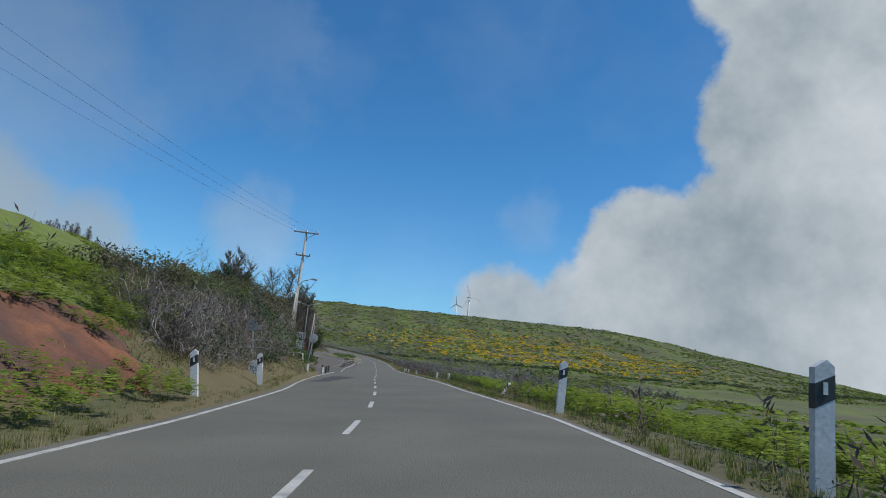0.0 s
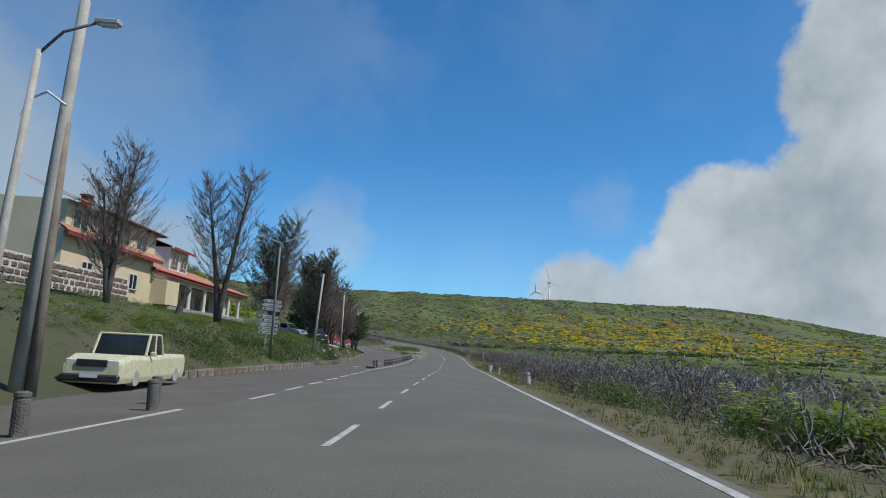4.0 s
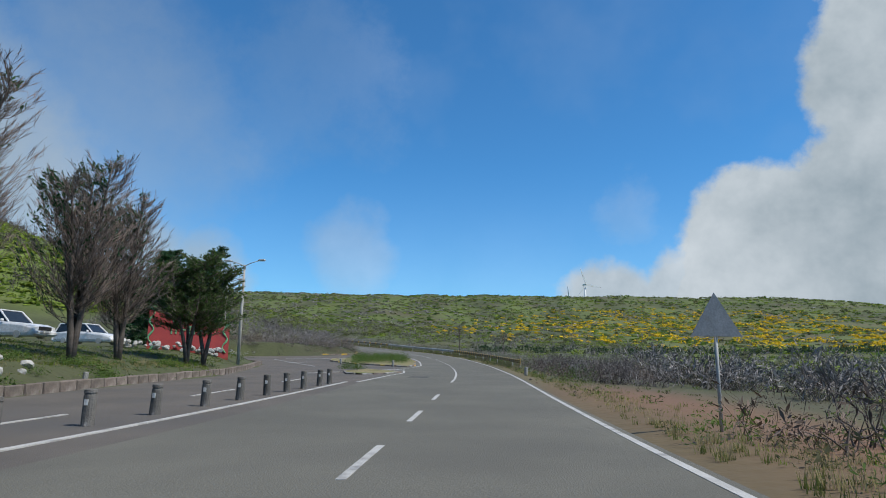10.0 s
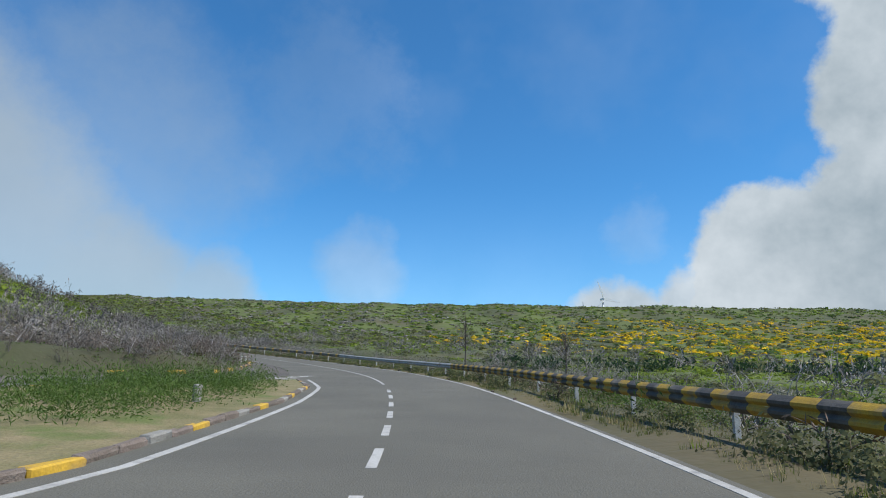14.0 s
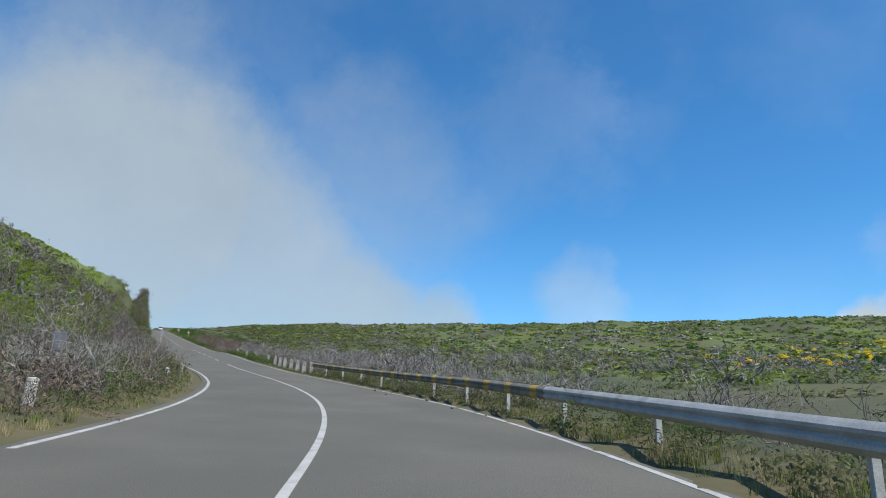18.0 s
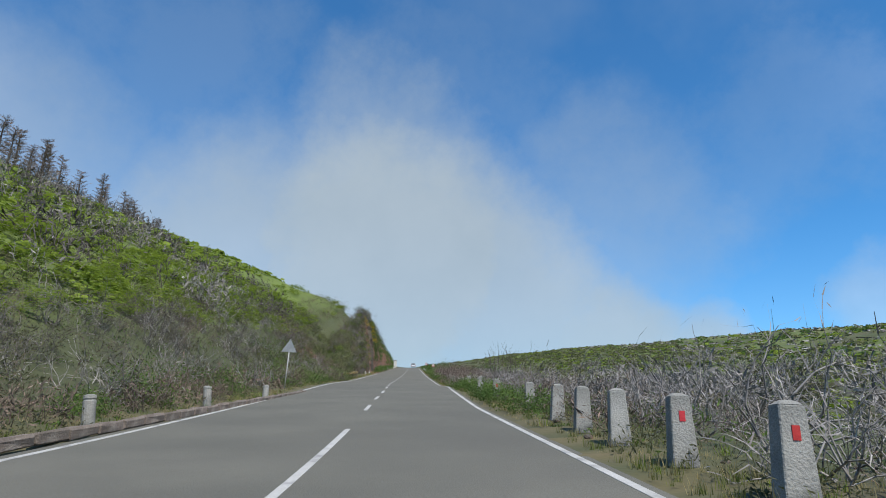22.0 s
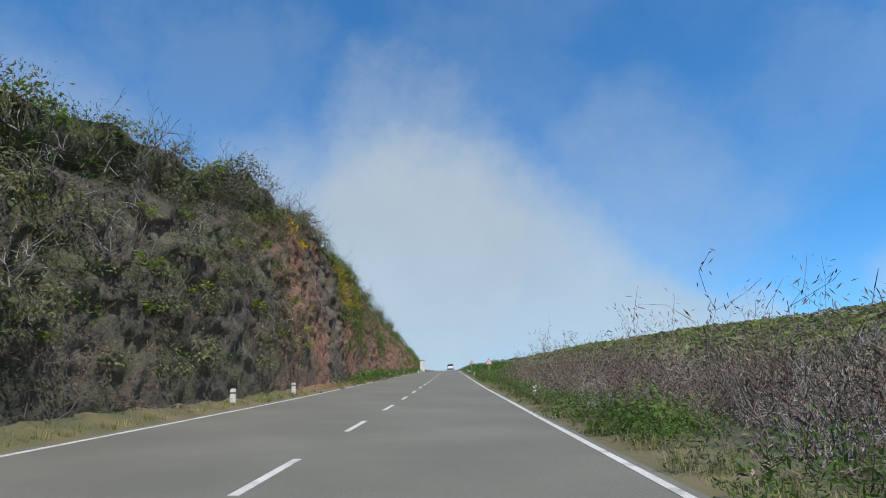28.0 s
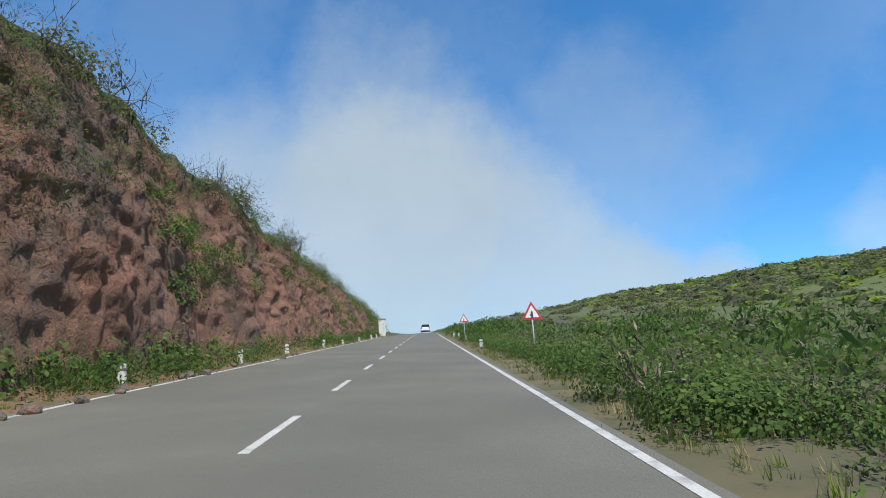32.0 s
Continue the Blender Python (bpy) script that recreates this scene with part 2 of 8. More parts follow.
ROCK = material("dark_rock", (0.09, 0.075, 0.062), (0.16, 0.13, 0.10), 1.2, 0.95, 0.7, 9, (0.2, 0.11, 0.075), 0.6, (0.5, 0.68))
BOULDER = material("ochre_boulder", (0.48, 0.36, 0.22), (0.36, 0.27, 0.17), 2, 0.9, 0.5, 14, (0.25, 0.22, 0.18), 1.5, (0.55, 0.75), random=0.15)
WHITE_ROCK = material("whitewashed_rock", (0.52, 0.51, 0.48), (0.36, 0.35, 0.32), 3, 0.9, 0.4, 20, random=0.12)
STEEL = material("galvanised_steel", (0.50, 0.50, 0.47), (0.38, 0.38, 0.36), 3, 0.6, 0.1, 40, (0.24, 0.19, 0.14), 1.5, (0.56, 0.8), metal=0.15)
SIGN_BACK = material("dull_sign_back", (0.30, 0.31, 0.31), (0.24, 0.25, 0.255), 4, 0.6, 0.08, 30, (0.18, 0.17, 0.15), 3, (0.55, 0.75), metal=0.2)
STEEL_DARK = material("dull_grey_metal", (0.16, 0.165, 0.17), (0.22, 0.225, 0.23), 3, 0.6, 0.1, 30, metal=0.3)
YELLOW = material("yellow_rail_paint", (0.6, 0.37, 0.03), (0.46, 0.28, 0.04), 3, 0.65, 0.15, 30, (0.22, 0.17, 0.1), 2.5, (0.5, 0.72))
RAIL_WORN = material("weathered_rail_steel", (0.20, 0.185, 0.15), (0.27, 0.25, 0.2), 2, 0.75, 0.15, 30, (0.10, 0.085, 0.065), 1.6, (0.5, 0.72))
BLACK = material("black_rail_paint", (0.075, 0.07, 0.06), (0.12, 0.11, 0.095), 3, 0.75, 0.15, 30, (0.24, 0.21, 0.16), 2.2, (0.5, 0.75))
WHITE = material("white_enamel", (0.78, 0.78, 0.76), (0.68, 0.68, 0.66), 3, 0.5, 0.05, 20)
BLACK_PLASTIC = material("black_plastic", (0.025, 0.025, 0.028), (0.04, 0.04, 0.042), 3, 0.5, 0.05, 20)
RED = material("red_paint", (0.5, 0.02, 0.025), (0.42, 0.02, 0.02), 4, 0.6, 0.1, 20, random=0.1)
RED_WALL = material("faded_red_wall_paint", (0.42, 0.055, 0.05), (0.34, 0.045, 0.045), 1.5, 0.8, 0.15, 20)
GREEN_PAINT = material("green_letter_paint", (0.16, 0.45, 0.22), (0.12, 0.36, 0.18), 3, 0.7, 0.1, 20)
POLE_WOOD = material("grey_pole_timber", (0.26, 0.22, 0.17), (0.18, 0.15, 0.12), 2, 0.9, 0.5, 25)
POLE_CONCRETE = material("pole_concrete", (0.46, 0.44, 0.39), (0.36, 0.34, 0.30), 1.5, 0.9, 0.3, 25)
BOARD = material("weathered_white_board", (0.66, 0.64, 0.59), (0.52, 0.5, 0.46), 5, 0.9, 0.35, 30, (0.2, 0.18, 0.15), 3, (0.55, 0.75))
BARK = material("grey_brown_bark", (0.075, 0.06, 0.05), (0.12, 0.10, 0.085), 4, 0.95, 0.6, 20)
TWIG_GREY = material("bleached_dead_twigs", (0.30, 0.28, 0.26), (0.17, 0.155, 0.145), 0.5, 0.95, 0, 5, island=0.5)
TWIG_BROWN = material("brown_dead_twigs", (0.22, 0.165, 0.125), (0.11, 0.083, 0.064), 0.5, 0.95, 0, 5, island=0.4)
TWIG_CHAR = material("charred_heath_twigs", (0.085, 0.075, 0.07), (0.14, 0.12, 0.11), 0.5, 0.95, 0, 5, island=0.5)
TWIG_TREE = material("tree_twigs", (0.17, 0.13, 0.105), (0.25, 0.195, 0.165), 0.5, 0.95, 0, 5, island=0.3)
LEAF_GREEN = leaf_material("shrub_leaves", (0.06, 0.11, 0.025), (0.10, 0.16, 0.035))
LEAF_FERN = leaf_material("bright_fern_leaves", (0.125, 0.18, 0.022), (0.19, 0.26, 0.036))
LEAF_DARK = leaf_material("dark_needles", (0.025, 0.055, 0.025), (0.04, 0.075, 0.03))
LEAF_NEEDLE = leaf_material("conifer_needles", (0.03, 0.075, 0.035), (0.05, 0.11, 0.045))
LEAF_PINE = leaf_material("pine_needles", (0.055, 0.095, 0.03), (0.085, 0.135, 0.04))
LEAF_OLIVE = leaf_material("olive_heath_leaves", (0.08, 0.085, 0.04), (0.12, 0.12, 0.06))
LEAF_HEATH = leaf_material("grey_green_heath_leaves", (0.10, 0.115, 0.045), (0.15, 0.16, 0.075))
FLOWER = leaf_material("yellow_broom_flowers", (0.56, 0.385, 0.012), (0.68, 0.47, 0.02), 0.35)
GRASS_DRY = leaf_material("dry_grass", (0.28, 0.24, 0.11), (0.36, 0.31, 0.16), 0.3)
GRASS_MIXED = leaf_material("verge_grass_blades", (0.17, 0.16, 0.06), (0.12, 0.155, 0.035), 0.4)
WALL_CREAM = material("cream_render", (0.6, 0.5, 0.33), (0.66, 0.56, 0.38), 0.6, 0.9, 0.1, 20, (0.45, 0.4, 0.3), 0.5, (0.6, 0.8))
WALL_WHITE = material("off_white_render", (0.66, 0.64, 0.57), (0.58, 0.56, 0.5), 0.6, 0.9, 0.1, 20)
ROOF_TILE = material("terracotta_tiles", (0.33, 0.13, 0.08), (0.42, 0.2, 0.13), 1.5, 0.9, 0.3, 15, (0.2, 0.12, 0.09), 0.7, (0.55, 0.75), random=0.15)
ROOF_TRIM = material("oxblood_fascia", (0.27, 0.04, 0.04), (0.22, 0.035, 0.035), 2, 0.7, 0.1, 20)
CAR_WHITE = material("white_car_paint", (0.75, 0.76, 0.77), (0.72, 0.73, 0.74), 2, 0.25, 0, 10)
CAR_SILVER = material("silver_car_paint", (0.42, 0.45, 0.48), (0.38, 0.41, 0.44), 2, 0.28, 0, 10, metal=0.3)
CAR_CREAM = material("cream_van_paint", (0.6, 0.58, 0.38), (0.55, 0.53, 0.35), 2, 0.4, 0, 10)
CAR_BLACK = material("black_car_paint", (0.02, 0.02, 0.022), (0.03, 0.03, 0.032), 2, 0.3, 0, 10)
RUBBER = material("tyre_rubber", (0.02, 0.02, 0.02), (0.03, 0.03, 0.03), 5, 0.9, 0.2, 30)
GLASS_DARK = material("dark_window_glass", (0.02, 0.025, 0.03), (0.03, 0.035, 0.04), 2, 0.06, 0, 10)
BLUE = material("blue_sign_paint", (0.04, 0.12, 0.45), (0.03, 0.1, 0.38), 3, 0.6, 0.05, 20)

# ---- the plan: road line, widths and the shape of the land ----
ROAD = [(-6.60, -67.62, 0.27), (-4.56, -49.20, 0.24), (-3.17, -30.57, 0.17), (-2.07, -12.15, 0.01), (-1.20, 6.13, -0.12), (-0.26, 24.39, -0.27),
        (0.67, 42.68, -0.43), (1.23, 60.85, -0.50), (1.81, 79.10, -0.20), (2.04, 97.32, 0.20), (1.16, 115.46, 0.80), (-1.44, 133.30, 1.62),
        (-6.78, 150.29, 2.51), (-15.63, 165.93, 3.58), (-27.37, 179.80, 4.87), (-40.74, 192.53, 6.45), (-54.50, 204.93, 8.39), (-68.00, 217.22, 10.38),
        (-81.54, 229.29, 12.01), (-94.88, 241.51, 14.01), (-108.19, 253.72, 16.02), (-121.62, 265.91, 18.11)]
HALF = 3.85                       # half the carriageway, where it is even


def right_side(s):
    """Side distance of the painted line on the right."""
    return np.interp(s, [5, 14, 20, 27, 36, 46, 95, 104, 143, 152, 170, 205, 220, 234, 240, 252, 264, 270, 288, 304, 314, 330, 355, 380], [4.72, 4.72, 4.4, 4.08, 4.02, 3.9, 3.86, 3.82, 3.55, 3.6, 3.66, 3.88, 4.05, 4.33, 4.45, 4.35, 4.12, 4.0, 3.7, 3.82, 4.15, 4.3, 4.0, 3.8])


def left_side(s):
    """Side distance of the carriageway's left line, to the left of the middle."""
    return np.interp(s, [5, 12, 25, 28, 32, 40, 47, 53, 63, 228, 240, 252, 265, 271, 290, 300, 315, 325, 345, 400, 440, 480], [2.6, 2.6, 3.1, 3.3, 3.65, 4.1, 4.38, 4.4, 4.2, 3.65, 3.64, 3.4, 3.5, 3.65, 3.7, 3.85, 4.0, 4.15, 4.25, 4.3, 4.15, 3.8])


def middle(s):
    """Where the line between the lanes runs."""
    return float(np.interp(s, [5, 16, 28, 40, 47, 60, 98, 130, 145, 155, 166, 185, 206, 216, 226, 237, 250, 266, 282, 300, 326, 360, 390], [.62, .62, .3, 0, -.14, -.1, -.18, -.1, .05, .25, .3, .3, .3, .1, 0, .12, .35, .3, .3, .2, -.2, 0, .15]))


def half_right(s):
    return right_side(s) + 0.19


def half_left(s):
    return np.where((s > 60) & (s < 229), HALF, left_side(s) + 0.28)


def road_curve():
    """The road's middle every metre, from 80 m before the first point to 220 m past the last."""
    p = np.array(ROAD)
    a, z = p[1] - p[0], p[-1] - p[-2]
    bend = np.array([0.10, 0.0, 0.0])
    head = [p[0] - a * k - bend * k * (k + 1) * 4 for k in (4, 3, 2, 1)]
    tail = [p[-1] + z * k for k in range(1, 13)]
    for k, q in enumerate(tail):
        q[2] -= max(0, k - 6) ** 2 * 0.9
    p = np.vstack([head, p, tail])
    out = []
    for i in range(1, len(p) - 2):
        a, b, c, d = p[i - 1:i + 3]
        n = int(round(np.linalg.norm(c[:2] - b[:2])))
        for u in np.arange(n) / n:
            out.append(0.5 * (2 * b + (c - a) * u + (2 * a - 5 * b + 4 * c - d) * u * u + (3 * b - a - 3 * c + d) * u ** 3))
    return np.array(out)


LINE = road_curve()
LINE[:, 2] = np.convolve(np.pad(LINE[:, 2], 6, mode="edge"), np.ones(13) / 13, "valid")
_d = np.gradient(LINE[:, :2], axis=0)
DIR = _d / np.linalg.norm(_d, axis=1)[:, None]
LEN = np.concatenate([[0], np.cumsum(np.linalg.norm(np.diff(LINE[:, :2], axis=0), axis=1))])
S0 = LEN[np.argmin(np.abs(LINE[:, 0] + 6.60) + np.abs(LINE[:, 1] + 67.62))]   # station 0: the first point of ROAD
LEN = LEN - S0


def bank_at(s):
    return np.tan(np.radians(np.interp(s, [0, 25, 50, 75, 100, 150, 298, 325, 470, 500], [4, 4, 3.3, 1.5, 0.5, 0.3, 0.3, -1.8, -1.8, 0])))


def on_road(s, d=0.0, up=0.0):
    """The place at station s, d metres to the right of the middle, on the road's plane."""
    x, y, z = (np.interp(s, LEN, LINE[:, k]) for k in range(3))
    tx, ty = np.interp(s, LEN, DIR[:, 0]), np.interp(s, LEN, DIR[:, 1])
    return Vector((x + ty * d, y - tx * d, z + d * float(bank_at(s)) + up))


def heading(s):
    """Degrees of turn about z that face a thing, built facing +y, along the road."""
    return math.degrees(math.atan2(-np.interp(s, LEN, DIR[:, 0]), np.interp(s, LEN, DIR[:, 1])))


def nearest(x, y):
    """Station and side distance (right positive) of points, and the road's height there."""
    x, y = np.ravel(x), np.ravel(y)
    s, d, z = np.empty(len(x)), np.empty(len(x)), np.empty(len(x))
    for a in range(0, len(x), 20000):
        q = slice(a, a + 20000)
        k = np.argmin((x[q, None] - LINE[None, ::2, 0]) ** 2 + (y[q, None] - LINE[None, ::2, 1]) ** 2, axis=1) * 2
        ex, ey = x[q] - LINE[k, 0], y[q] - LINE[k, 1]
        along = ex * DIR[k, 0] + ey * DIR[k, 1]
        s[q] = LEN[k] + along
        d[q] = ex * DIR[k, 1] - ey * DIR[k, 0]
        far = (np.abs(d[q]) < np.hypot(ex, ey) * 0.5) & (np.hypot(ex, ey) > 6)
        d[q] = np.where(far, np.sign(d[q]) * np.hypot(ex, ey), d[q])
        z[q] = np.interp(s[q], LEN, LINE[:, 2])
    return s, d, z


# height over the road on the left, by distance from its middle; one row for each station
ACROSS = (3.5, 5, 7, 10, 14, 20, 30, 48, 80, 150)
LEFT_A = {-60: (0, .2, 1.5, 3.5, 5, 6, 7, 8, 9, 9), 5: (0, .1, 1.2, 2.8, 3.8, 5.0, 6.5, 8, 9, 9), 24: (0, .2, 1.9, 3.4, 4.4, 5.2, 6, 7, 8, 8), 40: (0, .3, 2.1, 3.8, 4.6, 5.0, 5.5, 6, 6, 6),
          52: (0, .3, 1.5, 3.4, 3.9, 4.2, 4.4, 5, 5, 5), 59: (0, .05, .5, 2.3, 3.5, 3.9, 4.0, 4.0, 4, 4), 64: (0, 0, 0, .2, 1.8, 2.8, 4, 4.6, 5, 5), 88: (0, 0, 0, .7, 2.6, 3.6, 5, 5.3, 6, 6),
          120: (0, 0, 0, .5, 2.2, 3.4, 4.7, 5.2, 6, 6), 150: (0, 0, 0, 0, .5, 1.5, 2.6, 3, 4, 5)}
LEFT_B = {163: (0, 0, 0, 0, .25, 1.3, 2.0, 2.4, 3, 4), 178: (0, 0, 0, 0, .1, 1.2, 1.6, 1.8, 2.5, 3), 185: (0, 0, 0, 0, 0, .1, .3, .6, 1.5, 3), 203: (0, .1, .4, .8, 1.0, 1.2, 1.6, 3, 5, 8), 235: (0, .1, .6, 1.4, 2.0, 3.0, 4.2, 6, 8, 8), 285: (0, .1, .7, 2.6, 4.8, 8.4, 12.5, 17, 20, 20),
          320: (0, .1, 1.0, 4.4, 7, 10.5, 15.5, 24, 29, 28), 336: (0, .1, 1.2, 5.4, 8.2, 11.5, 16.5, 25, 29, 28), 345: (0, .1, 1.0, 6.2, 8.8, 12, 17, 25, 29, 28)}
LEFT_C = {366: (0, .1, 1, 9.6, 12, 14.5, 19, 25, 28, 28), 378: (0, .1, 1, 11, 13, 15, 19, 24, 27, 27), 392: (0, .1, 1, 10, 11.6, 13.5, 17, 21, 24, 24), 425: (0, .1, 1, 8.1, 9.6, 11, 13, 15, 17, 17),
          455: (0, .1, 1, 6.3, 7.4, 8.6, 10.5, 12, 13, 13), 480: (0, .1, 1, 4.4, 5.2, 6, 7, 8, 9, 10), 508: (0, .1, 1, 1.5, 2, 2.5, 3, 4, 5, 6)}
LEFT = {**LEFT_A, **LEFT_B, **LEFT_C}
# the hillside ahead and to the right, by y
HILL_Y = (-400, -80, 0, 60, 100, 130, 150, 180, 208, 230, 274, 302, 335, 370, 400, 430, 700, 3000)
HILL_Z = (-6, -0.9, -0.7, -1.0, 0.0, 1.2, 2.5, 4.8, 7.4, 9.8, 15.2, 20.3, 27, 34, 38.4, 40.4, 41, 42)


def wobble(x, y, scale, seed):
    """Smooth uneven heights: a few crossed waves."""
    r = np.random.RandomState(seed)
    out = np.zeros_like(x, dtype=float)
    for k in range(7):
        a, f, p = r.uniform(0, 6.28), r.uniform(0.6, 1.7) / scale, r.uniform(0, 6.28)
        out += np.sin((x * math.cos(a) + y * math.sin(a)) * f * 6.28 + p)
    return out / 4


def land(x, y):
    """Ground height at points."""
    x, y = np.atleast_1d(np.asarray(x, float)), np.atleast_1d(np.asarray(y, float))
    s, d, rz = nearest(x, y)
    right = np.interp(y, HILL_Y, HILL_Z) - np.clip(x - 200, 0, 600) * np.interp(y, [0, 250, 400], [0.02, 0.06, 0.14]) + np.clip(-x - 60, 0, 120) * 0.018 * np.clip((y - 250) / 60, 0, 1) + np.clip(-x - 190, 0, 400) * 0.06 * np.clip((y - 300) / 100, 0, 1)
    right = right + wobble(x, y, 40, 3) * np.clip((d - 12) / 40, 0, 1) * 0.8 + wobble(x, y, 9, 4) * np.clip((d - 5) / 20, 0, 1) * 0.22
    keys = sorted(LEFT)
    table = np.array([LEFT[k] for k in keys])
    cols = np.array([np.interp(s, keys, table[:, j]) for j in range(len(ACROSS))])
    dd = np.clip(-d - np.clip(half_left(s) - 3.9, 0, 1) * (s > 295), ACROSS[0], ACROSS[-1])
    j = np.clip(np.searchsorted(ACROSS, dd) - 1, 0, len(ACROSS) - 2)
    a, b = np.take(ACROSS, j), np.take(ACROSS, j + 1)
    u = (dd - a) / (b - a)
    n = np.arange(len(dd))
    left = rz + cols[j, n] * (1 - u) + cols[j + 1, n] * u
    left = left + (wobble(x, y, 14, 5) * 0.35 + wobble(x, y, 4, 6) * 0.1) * np.clip((-d - 9) / 12, 0, 1) * np.where((s > 55) & (s < 195), 0.3, 1)
    edge = rz + d * bank_at(s)
    kerbed = (s > 72) & (s < 229)
    left = np.where(kerbed, rz + (left - rz) * np.clip((-d - paved_width(s) - 0.5) / 1.4, 0, 1), left)
    half = np.where(d > 0, half_right(s), half_left(s))
    t = np.clip((np.abs(d) - half) / np.where(d > 0, np.interp(s, [322, 345, 398, 420], [9, 30, 30, 12]), 9), 0, 1)
    z = np.where(d > 0, edge * (1 - t) + right * t, left + np.clip(d, -8, 0) * bank_at(s))
    z = z + np.where(d > 0, 1, 0) * (0.12 * np.clip((d - half) / 0.8, 0, 1) * (1 - t))
    z = z - (d > -2) * np.clip((s - 500) / 90, 0, 3) * 9 * np.clip((70 - d) / 45, 0, 1)
    # past the crest the land levels off
    far = np.clip((s - 560) / 200, 0, 1)
    z = z * (1 - far * (d < 0)) + far * (d < 0) * np.minimum(z, 62)
    under = np.abs(d) < half + 0.2
    paved = (s > 38) & (s < 228) & (d < 0) & (d > -paved_width(s) - 0.2)
    return np.where(under | paved, rz + d * bank_at(s) - 0.12, z)


def line_offset(s):
    """How far the carriageway's middle lies right of the line that the sides of the car park and the posts were paced from."""
    return np.interp(s, [35, 52, 87, 123, 158, 215, 243, 266, 290, 330, 363, 390], [-.1, .07, .15, .45, .7, .9, .75, .05, -.5, -.55, -.25, -.35])


def paved_width(s):
    """How far left of the middle the car park's asphalt reaches."""
    return line_offset(s) + np.interp(s, [36, 44, 52, 57, 61, 66, 96, 113, 129, 136, 150, 158, 170, 180, 182.5, 197, 200, 203, 208, 214, 222, 229], [3.8, 4.2, 4.6, 5.4, 8.6, 9.3, 9.35, 10.5, 11.75, 11.35, 12.25, 12.2, 14, 15.3, 23.3, 23.5, 22, 13, 6.9, 5.6, 4.5, 3.9])


def mesh_object(name, verts, faces, mat, parent=None, smooth=False):
    me = bpy.data.meshes.new(name)
    verts = np.asarray(verts, np.float32)
    if isinstance(faces, np.ndarray):
        n, k = faces.shape
        me.vertices.add(len(verts)); me.loops.add(n * k); me.polygons.add(n)
        me.vertices.foreach_set("co", verts.ravel())
        me.loops.foreach_set("vertex_index", faces.astype(np.int32).ravel())
        me.polygons.foreach_set("loop_start", np.arange(0, n * k, k, dtype=np.int32))
        me.polygons.foreach_set("loop_total", np.full(n, k, np.int32))
        me.update(calc_edges=True)
    else:
        me.from_pydata([tuple(map(float, v)) for v in verts], [], faces)
    if smooth:
        me.polygons.foreach_set("use_smooth", np.ones(len(me.polygons), bool))
    me.materials.append(mat)
    ob = new(name, me)
    if parent:
        ob.parent = parent
    return ob


def lines(a, b, step, grow, lo, hi):
    core = list(np.arange(a, b + step / 2, step))
    g, v = step, b
    while v < hi:
        g *= grow; v += g; core.append(v)
    g, v = step, a
    while v > lo:
        g *= grow; v -= g; core.insert(0, v)
    return np.array(core)


def ground_material():
    m = material("heath_ground", (0.05, 0.06, 0.02), (0.085, 0.10, 0.03), 0.16, 0.95, 0.8, 2.5, (0.085, 0.07, 0.04), 0.07, (0.5, 0.68))
    nt = m.node_tree
    N, L = nt.nodes.new, nt.links.new
    b = nt.nodes["Principled BSDF"]
    base = b.inputs["Base Color"].links[0].from_socket
    at = N("ShaderNodeVertexColor"); at.layer_name = "cover"
    sep = N("ShaderNodeSeparateColor"); L(at.outputs["Color"], sep.inputs[0])
    noise_fine = N("ShaderNodeTexNoise"); noise_fine.inputs["Scale"].default_value = 1.6; noise_fine.inputs["Detail"].default_value = 12; noise_fine.inputs["Roughness"].default_value = 0.72
    L(N("ShaderNodeTexCoord").outputs["Object"], noise_fine.inputs["Vector"])
    # Green: heath tones darkened, with the shade between plants put into the colour
    for key, c1, c2 in (("Alpha", (0.075, 0.11, 0.016), (0.15, 0.2, 0.03)), ("Green", (0.055, 0.052, 0.03), (0.04, 0.05, 0.018)), ("Blue", (0.17, 0.12, 0.06), (0.10, 0.085, 0.032)), ("Red", (0.14, 0.062, 0.036), (0.18, 0.095, 0.055))):
        two = N("ShaderNodeMix"); two.data_type = "RGBA"
        L(noise_fine.outputs["Fac"], two.inputs["Factor"]); two.inputs["A"].default_value = (*c1, 1); two.inputs["B"].default_value = (*c2, 1)
        k = N("ShaderNodeMix"); k.data_type = "RGBA"
        L(at.outputs["Alpha"] if key == "Alpha" else sep.outputs[key], k.inputs["Factor"]); L(base, k.inputs["A"]); L(two.outputs["Result"], k.inputs["B"])
        base = k.outputs["Result"]
    L(base, b.inputs["Base Color"])
    return m


